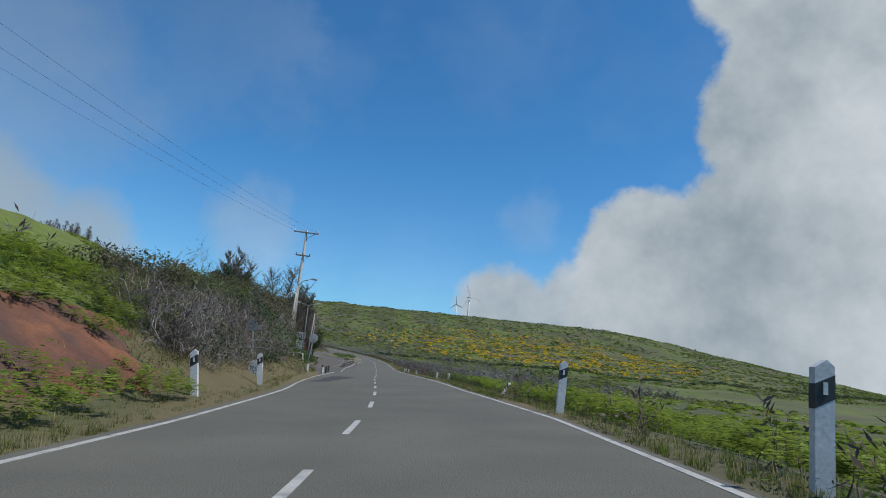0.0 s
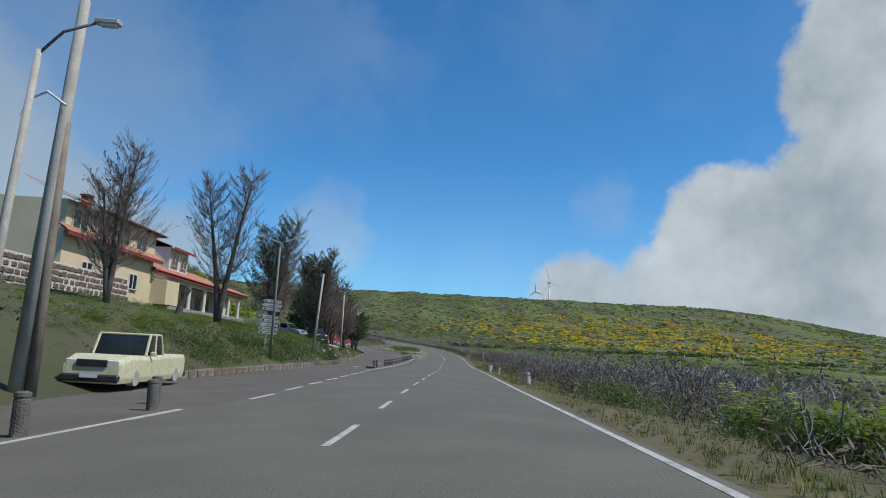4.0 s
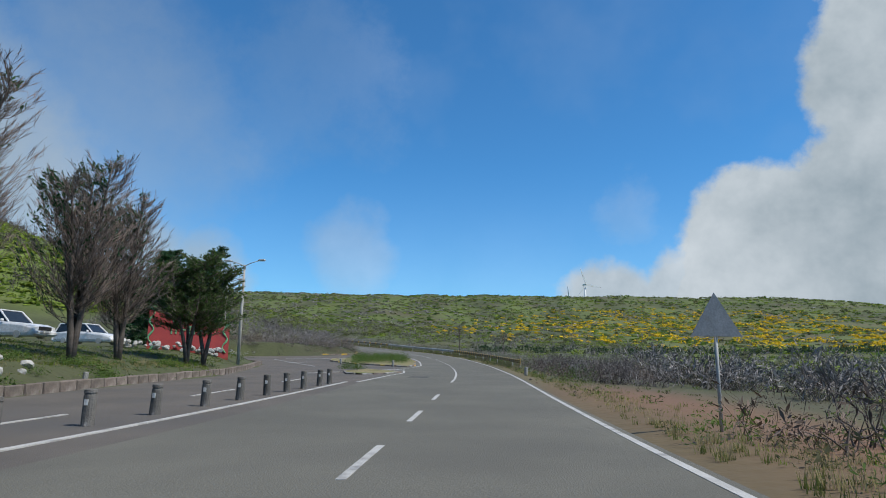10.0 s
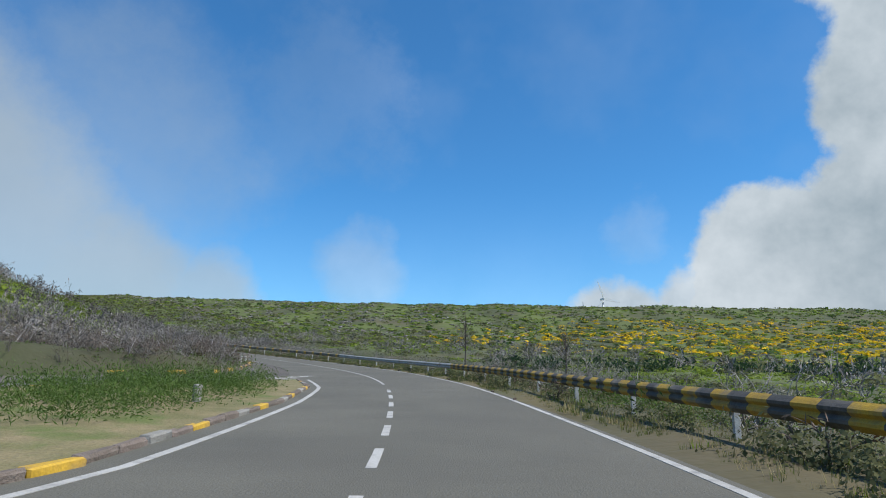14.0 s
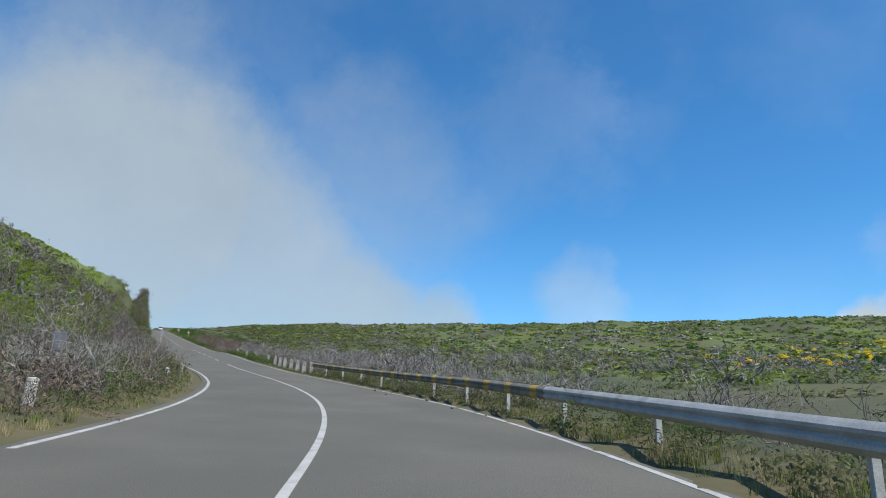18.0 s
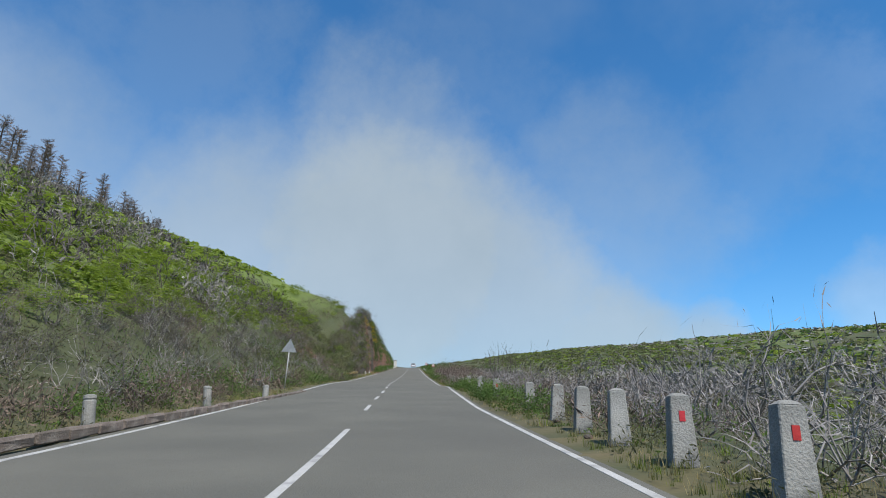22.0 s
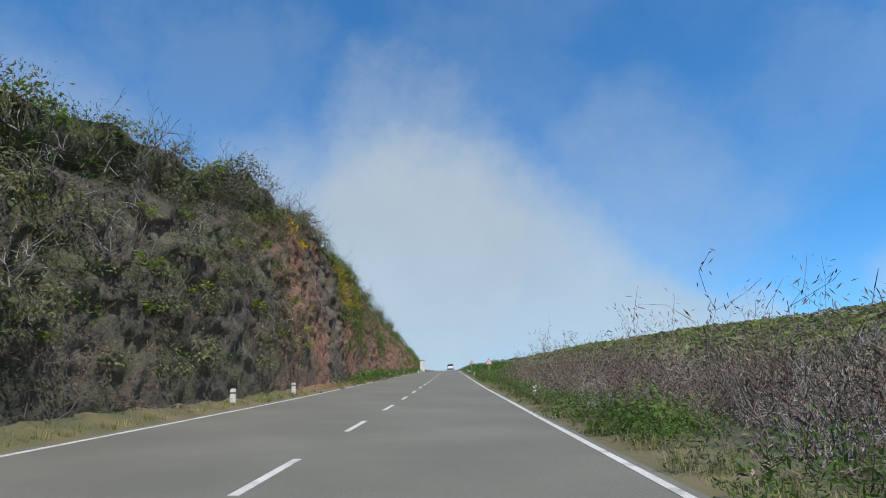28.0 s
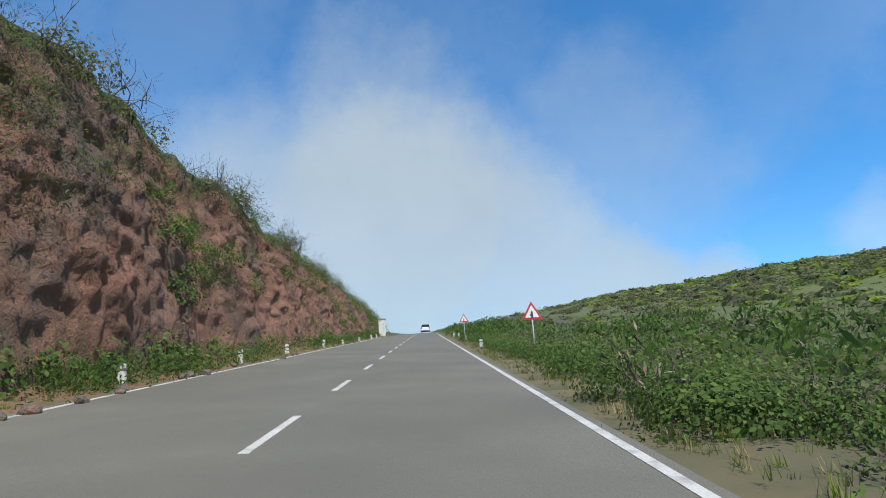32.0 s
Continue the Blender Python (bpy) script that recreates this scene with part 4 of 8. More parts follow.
proto = delineator()
place_all(proto, [(18, -4.35, -9.0), (26, -4.3, -7.0), (6.2, 5.5, 1.0), (15.9, 5.2, 2.0)], "delineators", 14, 1.5)
bent = copy_thing(proto, pose(*spot(25.3, 5.25), -12, 34, heading(31) + 10) @ Matrix.Scale(0.5, 4))
tagged(bent, "bent white delineator post leaning over the verge", group="delineators")


def km_stone():
    root = thing("kilometre_stone", facing(28.7, -5.1) @ Matrix.Scale(1.3, 4), "white rounded kilometre stone with black lettering", "kilometre stone")
    arc = lambda k: [(k * math.cos(a), 0.46 + k * math.sin(a)) for a in np.linspace(0, math.pi, 15)]
    part("stone", outline([(0.23, 0.1)] + arc(0.23) + [(-0.23, 0.1)], 0.15), WHITE, root)
    part("rim", outline([(0.236, 0.1)] + arc(0.236) + [(-0.236, 0.1)], 0.05), BLACK_PLASTIC, root, "black painted rim").matrix_local = pose(0, 0.055, 0)
    part("base", box(0.5, 0.24, 0.24, (0, 0.02, 0.0), 0.02), CONCRETE, root, "grey concrete foot")
    for z in (0.33, 0.475):
        part("band", box(0.43, 0.004, 0.012, (0, -0.077, z)), BLACK_PLASTIC, root, "thin black rule")
    lettering("road_number", "ER105", 0.135, BLACK_PLASTIC, root, (0, -0.077, 0.405), 0.004)
    lettering("kilometre_number", "21", 0.17, BLACK_PLASTIC, root, (0, -0.077, 0.225), 0.004)


km_stone()


def guard_rail(name, label, s0, s1, d0, d1, stripes, flat_end, near=0.5):
    """A waved steel beam on posts, in lengths; the first part striped yellow and black."""
    root = tagged(new(name), label, "guard rail")
    root.matrix_world = Matrix.Translation(spot(s0, d0))
    inv = root.matrix_world.inverted()
    side = 1 if d0 > 0 else -1
    prof = [(-0.04, 0.0), (0.0, 0.03), (0.045, 0.07), (0.045, 0.11), (0.0, 0.155), (0.045, 0.20), (0.045, 0.24), (0.0, 0.28), (-0.04, 0.31)]
    d_at = lambda s: float(np.interp(s, [172, 200, 226, 245, 266], [5.4, 5.1, 5.0, 5.2, 4.9])) if d0 > 0 else d0 + (d1 - d0) * (s - s0) / (s1 - s0) - float(line_offset(s))
    lift = lambda s: float(np.interp(s, [172, 222, 240], [0.03, 0.05, 0.19])) if d0 > 0 else 0.0
    n = int((s1 - s0) / 0.5)
    top = 0.42
    for k in range(n):
        a, b = s0 + k * 0.5, s0 + (k + 1) * 0.5
        bm = bmesh.new()
        cols = []
        for s in (a, b):
            row = []
            for x, z in prof:
                for back in (0, 1):
                    row.append(bm.verts.new(inv @ on_road(s, d_at(s) - side * (x - 0.012 * back), top + z + lift(s))))
            cols.append(row)
        A, B = cols
        for i in range(0, len(A) - 2, 2):
            bm.faces.new((A[i], A[i + 2], B[i + 2], B[i])); bm.faces.new((A[i + 1], B[i + 1], B[i + 3], A[i + 3]))
        bm.faces.new((A[0], B[0], B[1], A[1])); bm.faces.new((A[-1], B[-1], B[-2], A[-2]))
        m = STEEL if not stripes(a) else (YELLOW if (k % 2 if a < 230 or a > 300 else k % 4 == 0) else BLACK if a < 230 or a > 300 else RAIL_WORN)
        part("beam", bm, m, root)
    post = None
    s = s0 + 0.6
    while s < s1:
        q = on_road(s, d_at(s) + side * 0.12)
        g = float(land(q.x, q.y)[0])
        h = on_road(s, d_at(s)).z + top + 0.3 + lift(s) - g
        if post is None:
            post = part("rail_post", box(0.1, 0.06, 1.0, (0, 0, 0.5), 0.008), STEEL, root)
            ob = post
        else:
            ob = new("rail_post", post.data)
            ob.parent = root
        ob.matrix_world = pose(q.x, q.y, g - 0.15, 0, 0, heading(s)) @ Matrix.Diagonal((1, 1, h + 0.15, 1))
        s += 4.0
    if flat_end:
        bm = bmesh.new()
        w = [(0, top - 0.05), (0, top + 0.36), (-0.32, top + 0.42), (-0.32, top - 0.12)]
        fr = [bm.verts.new(inv @ on_road(s0 + x, d_at(s0) - 0.03, z)) for x, z in w]
        bk = [bm.verts.new(inv @ on_road(s0 + x, d_at(s0) + 0.02, z)) for x, z in w]
        bm.faces.new(fr); bm.faces.new(bk[::-1])
        for i in range(4):
            bm.faces.new((fr[i], bk[i], bk[(i + 1) % 4], fr[(i + 1) % 4]))
        part("end_plate", bm, YELLOW, root, "flared yellow end plate")
    return root


guard_rail("guard_rail", "long waved steel guard rail, partly striped yellow and black", 172, 268.2, 5.6, 4.75, lambda s: s < 207 or 233 < s < 269, True)
guard_rail("guard_rail", "short guard rail striped yellow and black below the bank", 333, 349, -5.6, -5.65, lambda s: True, True)


def sign_post(root, tall, r=0.03):
    part("pole", lathe([(r, -0.15), (r, tall)], 10), STEEL, root, smooth=True)


def warning_sign(s, d, label, front, turn=0.0, size=0.45, tall=2.1, tilt=0.0):
    """A triangle on a pole; its printed face looks back down the road when front is set."""
    m = facing(s, d, turn)
    root = thing("warning_sign", m @ pose(0, 0, 0, 0, tilt, 0), label, "road sign")
    sign_post(root, tall + 0.25)
    tri = lambda k: [(size * k * math.cos(a), tall + 0.1 + size * k * math.sin(a)) for a in (math.pi / 2, math.pi * 7 / 6, math.pi * 11 / 6)]
    part("plate", outline([(x, z) for x, z in tri(1.0)], 0.012), SIGN_BACK, root).matrix_local = pose(0, -0.04, 0)
    if front:
        part("border", outline(tri(0.97), 0.006), RED, root, "red border").matrix_local = pose(0, -0.05, 0)
        part("face", outline(tri(0.68), 0.006), WHITE, root, "white inner face").matrix_local = pose(0, -0.055, 0)
        bm = outline([(-0.04, tall - 0.08), (0.04, tall - 0.08), (0.04, tall + 0.14), (0.0, tall + 0.24), (-0.04, tall + 0.14)], 0.006)
        outline([(-0.09, tall - 0.02), (-0.05, tall - 0.02), (-0.05, tall + 0.1), (-0.09, tall + 0.06)], 0.006, bm)
        part("symbol", bm, BLACK_PLASTIC, root, "black arrow symbol").matrix_local = pose(0, -0.06, 0)
    else:
        part("bracket", box(0.5, 0.02, 0.04, (0, 0.0, tall + 0.02)), STEEL_DARK, root)
    return root


warning_sign(30.5, -5.6, "grey back of a triangular road sign in the scrub", False, 0, 0.42, 1.9, -8)
warning_sign(133.8, 5.85, "grey back of a triangular road sign among dead shrubs", False, 0, 0.5, 1.75)
warning_sign(300.5, -5.3, "grey back of a triangular road sign on the verge", False, 0, 0.45, 2.0, 3)
warning_sign(415, 6.0, "triangular junction warning sign with a red border", True, 0, 0.5, 1.75)
warning_sign(445, 5.0, "triangular junction warning sign farther up the road", True, 0, 0.5, 1.7)


def mirror_sign():
    root = thing("round_sign", facing(52.4, -5.6) @ pose(0, 0, 0, 0, 6, 0), "grey back of a round road sign on a thin pole", "road sign")
    sign_post(root, 2.5)
    disc = part("plate", lathe([(0.34, -0.012), (0.36, 0.0), (0.34, 0.012)], 28), STEEL, root, smooth=False)
    disc.matrix_local = pose(0, -0.05, 2.25, 90, 0, 0)
    part("bracket", box(0.05, 0.03, 0.66, (0, -0.02, 2.25)), STEEL_DARK, root)


mirror_sign()


def small_plate(s, d, w, h, tall, label, mat):
    root = thing("road_plate", facing(s, d), label, "road sign")
    sign_post(root, tall)
    part("plate", box(w, 0.015, h, (0, -0.04, tall - h / 2), 0.004), mat, root)
    part("rim", box(w * 0.8, 0.012, 0.03, (0, -0.05, tall - h * 0.3)), STEEL_DARK, root)


small_plate(236.5, -5.6, 0.3, 0.46, 1.3, "grey back of a small rectangular sign in dead scrub", STEEL_DARK)


def concrete_pillar():
    root = thing("pillar", facing(478, -4.5), "tall pale concrete pillar at the roadside", "pillar")
    part("shaft", box(0.95, 0.7, 2.6, (0, 0, 1.25), 0.03), WHITEWASH, root)
    part("cap", box(1.05, 0.8, 0.12, (0, 0, 2.6), 0.02), CONCRETE, root)


concrete_pillar()


def direction_sign():
    root = thing("direction_sign", facing(92.8, -11.2, 4), "weathered white wooden arrow boards on two posts", "direction sign")
    for x in (-0.22, 0.2):
        part("post", box(0.13, 0.1, 3.3 if x > 0 else 1.3, (x, 0.06, 1.6 if x > 0 else 0.6), 0.015), BOARD, root)
    r = random.Random(3)
    for k in range(8):
        z = 1.05 + k * 0.27 + (0.25 if k > 4 else 0)
        w = 1.25 + 0.12 * r.random()
        x = -0.15 + r.uniform(-0.08, 0.08) + (0.12 if k > 4 else 0)
        bm = outline([(-w / 2, 0), (-w / 2 + 0.12, 0.105), (w / 2, 0.1), (w / 2, -0.1), (-w / 2 + 0.12, -0.105)], 0.035)
        b = part("board", bm, BOARD, root)
        b.matrix_local = pose(x, -0.03, z, 0, r.uniform(2, 5), 0)
        if k not in (2, 6):
            part("badge", box(0.12, 0.008, 0.12, (-w / 2 + 0.22, -0.022, 0), 0.01), BLUE, b, "small blue badge")
        part("writing_bar", box(0.5, 0.006, 0.035, (0.12, -0.02, 0.0)), CONCRETE_DARK, b, "illegible dark writing")


direction_sign()


def street_lamp(s, d, tall, arms, label, mat=POLE_CONCRETE, turn=0.0, r=0.13):
    root = thing("street_lamp", facing(s, d, turn, 0.1), label, "street lamp")
    part("pole", lathe([(r, -0.2), (r * 0.9, tall * 0.5), (r * 0.62, tall)], 12), mat, root, smooth=True)
    part("collar", lathe([(r * 0.8, tall - 0.35), (r * 0.8, tall - 0.1)], 10), STEEL_DARK, root)
    for k in arms:
        arm = part("arm", tube([(0, 0, tall - 0.1), (k * 0.5, 0, tall + 0.12), (k * 1.15, 0, tall + 0.3)], 0.032, 8), STEEL, root, smooth=True)
        head = box(0.62, 0.24, 0.13, (k * 1.42, 0, tall + 0.36), 0.03, None, None, 0.75)
        h = part("lamp_head", head, STEEL, root)
        part("lens", box(0.42, 0.17, 0.05, (k * 1.45, 0, tall + 0.28), 0.015), WHITE, h, "frosted lamp glass")
    return root


street_lamp(91.4, -10.6, 7.9, (-1, 1), "double-armed street lamp on a dark pole", STEEL_DARK, r=0.085)
street_lamp(133.5, -13.0, 8.0, (-1, 1), "double-armed street lamp on a concrete pole")
street_lamp(171.4, -15.25, 7.7, (-1, 1), "double-armed street lamp beside the car park", turn=-12)
street_lamp(192.1, -21.55, 8.0, (-1, 1), "double-armed street lamp at the car park's edge", turn=-15)


def utility_pole():
    root = thing("utility_pole", facing(65.0, -9.0, 0, 0.2) @ pose(0, 0, 0, 0, 1.3, 0), "tall timber utility pole with two crossarms", "utility pole")
    part("pole", tube([(0, 0, -0.3), (0, 0, 6), (0, 0, 14.2)], [0.19, 0.16, 0.11], 10), POLE_CONCRETE, root, smooth=True)
    part("brace_pole", tube([(0.32, 0.1, -0.3), (0.2, 0.05, 3.5), (0.1, 0, 7.0)], [0.14, 0.12, 0.09], 8), POLE_WOOD, root, smooth=True)
    for z, w in ((13.9, 1.25), (11.5, 0.75)):
        arm = part("crossarm", box(2 * w, 0.1, 0.12, (0, -0.14, z), 0.01), POLE_WOOD, root)
        for x in (-w + 0.08, 0.0, w - 0.08):
            part("insulator", lathe([(0.03, 0), (0.06, 0.05), (0.045, 0.1), (0.06, 0.15), (0.02, 0.2)], 8), WHITE if z > 12 else STEEL_DARK, arm, "ribbed insulator").matrix_local = pose(x, -0.14, z + 0.05)
        part("strut", tube([(0.05, -0.12, z - 0.7), (w * 0.7, -0.14, z - 0.05)], 0.02, 6), STEEL_DARK, root)
    part("cable_loop", tube([(0.12, -0.2, 7.4), (-0.35, -0.3, 7.7), (-0.75, -0.3, 7.5), (-0.95, -0.3, 7.0)], 0.035, 6), WHITE, root, "white bent conduit")
    return root


utility_pole()


def lamp_pole_single():
    root = thing("street_lamp", facing(63.5, -9.0, 0, 0.2) @ pose(0, 0, 0, 0, 2.0, 0), "single-armed street lamp on a grey concrete pole", "street lamp")
    part("pole", lathe([(0.12, -0.2), (0.1, 4), (0.075, 8.6)], 10), POLE_CONCRETE, root, smooth=True)
    part("arm", tube([(0, 0, 8.5), (0.5, 0, 9.1), (1.3, 0, 9.4)], 0.035, 8), STEEL_DARK, root, smooth=True)
    h = part("lamp_head", box(0.6, 0.22, 0.14, (1.55, 0, 9.42), 0.03), STEEL, root)
    part("lens", box(0.4, 0.16, 0.05, (1.58, 0, 9.33), 0.01), WHITE, h, "frosted lamp glass")


lamp_pole_single()


def bare_pole(s, d, tall, lean, label, mat=POLE_WOOD):
    root = thing("utility_pole", facing(s, d, 0, 0.2) @ pose(0, 0, 0, 0, lean, 0), label, "utility pole")
    part("pole", tube([(0, 0, -0.2), (0, 0, tall * 0.5), (0, 0, tall)], [0.13, 0.11, 0.085], 10), mat, root, smooth=True)
    part("bracket", tube([(-0.15, 0, tall - 0.4), (0.15, 0, tall - 0.35)], 0.02, 6), STEEL_DARK, root)


bare_pole(109.0, -11.7, 7.6, 3.5, "plain weathered pale pole on the bank", POLE_CONCRETE)
bare_pole(54.5, -8.6, 2.6, 3.0, "short leaning timber stake by the bush")


def cables():
    """Three wires from the utility pole back over the bank and on towards the building."""
    top = Vector(spot(65.0, -9.0)) + Vector((0.33, 0, 14.0))
    for k, x in enumerate((-1.1, 0.0, 1.1)):
        root = thing("power_cable", Matrix.Translation(top + Vector((x, 0, 0))), "thin sagging overhead power cable", "cable", "overhead cables")
        end = Vector((-24 + x * 1.4, -78, 3.2))
        pts = [end * u + Vector((0, 0, -6.5 * u * (1 - u))) for u in np.linspace(0, 1, 17)]
        part("wire", tube(pts, 0.007, 4), BLACK_PLASTIC, root)


cables()

# ---- the cut rock face above the road ----
CLIFF_S = (326, 332, 335, 339, 345, 355, 366, 378, 390, 404, 425, 455, 480, 505)
CLIFF_TOP = (0.1, 0.7, 1.7, 3.4, 5.2, 7.2, 9.5, 10.4, 9.2, 8.2, 7.0, 5.5, 3.8, 0.9)


def rough(p, seed=0.0):
    """Broken-rock relief: slabs, lumps and grain."""
    q = Vector((p[0] * 0.55, p[1] * 0.55, p[2] * 0.8 + seed))
    dist, _ = noise.voronoi(Vector((p[0] * 0.5, p[1] * 0.5, p[2] * 0.42 + seed)))
    small, _ = noise.voronoi(Vector((p[0] * 1.7, p[1] * 1.7, p[2] * 1.5 + seed)))
    return (dist[1] - dist[0]) * 0.42 + (small[1] - small[0]) * 0.34 + noise.fractal(q * 2.2, 0.8, 2.1, 6) * 0.24 - abs(noise.noise(Vector((p[0] * 2.6, p[1] * 2.6, p[2] * 1.1)))) * 0.3 - abs(noise.noise(Vector((p[0] * 0.9, p[1] * 0.9, p[2] * 0.35 + 4)))) * 0.4 + noise.noise(Vector((p[0] * 0.16, p[1] * 0.16, seed))) * 0.8


def cliff_point(s, u):
    """A place on the face: station, and 0 at the foot to 1 at the brow; past 1 the cap runs back into the hill."""
    top = float(np.interp(s, CLIFF_S, CLIFF_TOP)) * (1 + 0.03 * math.sin(s * 0.5) + 0.015 * math.sin(s * 1.7))
    if u <= 1:
        foot = float(np.interp(s, [326, 345, 400, 440, 480], [5.3, 5.35, 5.35, 5.1, 4.9]))
        out, h = foot + (6.5 - foot) * u ** 1.4 * min(1, top / 6), top * u - 0.25 * (u == 0)
        p = on_road(s, -out, h)
        k = rough(p) * min(1, 0.25 + u * 2.2, 0.3 + (1 - u) * 5) * (0.45 + 0.55 * min(1, top / 6)) * float(np.interp(s, [384, 402], [1.0, 0.8]))
        undercut = 0.5 * math.exp(-((u - 0.86) / 0.08) ** 2) * (s < 372)
        return on_road(s, -(out + 0.35 - k * 0.85 + undercut), h + 0.2 * noise.noise(p * 0.7))
    out = 6.5 + (u - 1) * 5
    back = on_road(s, -out)
    g = float(land(back.x, back.y)[0])
    base = on_road(s, 0, top)
    z = base.z * (2 - u) + (g - 0.3) * (u - 1) + 0.25 * noise.noise(back * 0.6)
    return Vector((back.x, back.y, max(z, g - 0.3)))


def cliff_material():
    m = material("cut_rock", (0.085, 0.072, 0.06), (0.15, 0.125, 0.10), 0.9, 0.95, 0.9, 7, (0.05, 0.045, 0.035), 0.5, (0.5, 0.7))
    nt = m.node_tree
    N, L = nt.nodes.new, nt.links.new
    b = nt.nodes["Principled BSDF"]
    base = b.inputs["Base Color"].links[0].from_socket
    at = N("ShaderNodeVertexColor"); at.layer_name = "strata"
    sep = N("ShaderNodeSeparateColor"); L(at.outputs["Color"], sep.inputs[0])
    co = N("ShaderNodeTexCoord").outputs["Object"]
    for key, c1, c2, scale in (("Red", (0.19, 0.082, 0.05), (0.31, 0.165, 0.11), 1.1), ("Green", (0.06, 0.085, 0.025), (0.10, 0.10, 0.045), 2.0)):
        n = N("ShaderNodeTexNoise"); n.inputs["Scale"].default_value = scale; n.inputs["Detail"].default_value = 8; n.inputs["Roughness"].default_value = 0.65
        L(co, n.inputs["Vector"])
        two = N("ShaderNodeMix"); two.data_type = "RGBA"
        L(n.outputs["Fac"], two.inputs["Factor"]); two.inputs["A"].default_value, two.inputs["B"].default_value = (*c1, 1), (*c2, 1)
        w = N("ShaderNodeMath"); w.operation = "MULTIPLY_ADD"; L(n.outputs["Fac"], w.inputs[0]); w.inputs[1].default_value = 2.4; w.inputs[2].default_value = -1.2
        a = N("ShaderNodeMath"); a.operation = "ADD"; a.use_clamp = True; L(w.outputs[0], a.inputs[0]); L(sep.outputs[key], a.inputs[1])
        g = N("ShaderNodeMath"); g.operation = "MULTIPLY"; g.use_clamp = True; L(a.outputs[0], g.inputs[0]); L(sep.outputs[key], g.inputs[1])
        k = N("ShaderNodeMix"); k.data_type = "RGBA"
        L(g.outputs[0], k.inputs["Factor"]); L(base, k.inputs["A"]); L(two.outputs["Result"], k.inputs["B"])
        base = k.outputs["Result"]
    L(base, b.inputs["Base Color"])
    n = N("ShaderNodeTexNoise"); n.inputs["Scale"].default_value = 2.6; n.inputs["Detail"].default_value = 9; n.inputs["Roughness"].default_value = 0.7
    L(co, n.inputs["Vector"])
    bump = N("ShaderNodeBump"); bump.inputs["Strength"].default_value = 1.0; bump.inputs["Distance"].default_value = 0.35
    L(n.outputs["Fac"], bump.inputs["Height"]); L(bump.outputs["Normal"], b.inputs["Normal"])
    return m


def build_cliff():
    ss = np.concatenate([np.arange(326.5, 412, 0.18), np.arange(412, 506, 0.4)])
    us = [*np.linspace(0, 1, 64), 1.08, 1.25, 1.5, 1.8]
    verts, col = [], []
    for s in ss:
        for u in us:
            p = cliff_point(float(s), float(u))
            verts.append(p[:])
            red = float(np.interp(s, [364, 374, 392, 420, 505], [0.1, 0.75, 0.75, 0.9, 0.9])) + 0.5 * noise.noise(p * 0.35)
            red = red * (0.35 if 382 < s + 2 * noise.noise(p * 0.3) < 386 else 1)
            moss = 0.85 * (u > 0.93) + float(np.interp(s, [345, 372, 390], [0.5, 0.3, 0.1])) + 0.4 * noise.noise(p * 0.5 + Vector((9, 0, 0)))
            col.append((max(0, min(1, red * (u < 0.97))), max(0, min(1, moss)), 0, 1))
    n, k = len(us), len(ss)
    i = np.arange(n * k).reshape(k, n)
    quads = np.stack([i[:-1, :-1].ravel(), i[1:, :-1].ravel(), i[1:, 1:].ravel(), i[:-1, 1:].ravel()], -1)
    ob = mesh_object("rock_cliff", verts, quads, cliff_material())
    tagged(ob, "cut cliff of dark mossy rock turning to red earth", "cliff", kind="structure")
    at = ob.data.color_attributes.new("strata", "FLOAT_COLOR", "POINT")
    at.data.foreach_set("color", np.array(col, np.float32).ravel())


build_cliff()


def on_cliff(n, s0, s1, u0, u1, seed):
    r = np.random.RandomState(seed)
    return np.array([cliff_point(r.uniform(s0, s1), r.uniform(u0, u1))[:] for _ in range(n)])


def rubble(name, label, rows, mat, group, seed):
    """Loose broken stones: a few shapes, each stone its own thing."""
    r = random.Random(seed)
    shapes = []
    for k in range(5):
        bm = bmesh.new()
        bmesh.ops.create_icosphere(bm, subdivisions=2, radius=1.0)
        for v in bm.verts:
            v.co *= 1 + 0.28 * noise.noise(v.co * 1.3 + Vector((k * 7.1, seed, 0)))
            v.co = Vector((v.co.x, v.co.y * 0.8, v.co.z * 0.62))
        for _ in range(6):
            a = Vector((r.gauss(0, 1), r.gauss(0, 1), r.gauss(0, 0.7))).normalized()
            cut = r.uniform(0.5, 0.75)
            for v in bm.verts:
                over = v.co.dot(a) - cut
                if over > 0:
                    v.co -= a * over
        me = bpy.data.meshes.new(name)
        bm.to_mesh(me); bm.free()
        me.materials.append(mat)
        shapes.append(me)
    for place, size in rows:
        ob = new(name, shapes[r.randrange(5)])
        ob.matrix_world = pose(place[0], place[1], place[2] + size * 0.22, r.uniform(-20, 20), r.uniform(-20, 20), r.uniform(0, 360)) @ Matrix.Scale(size, 4)
        tagged(ob, label, "rock", group)


def heap(n, s, d, ws, wd, lo, hi, seed, rise=0.0):
    r = random.Random(seed)
    out = []
    for k in range(n):
        a, b = r.gauss(0, 0.5), r.gauss(0, 0.5)
        p = spot(s + a * ws, d + b * wd)
        p.z += rise * max(0, 1 - a * a - b * b) * r.uniform(0.3, 1)
        out.append((p, r.uniform(lo, hi)))
    return out


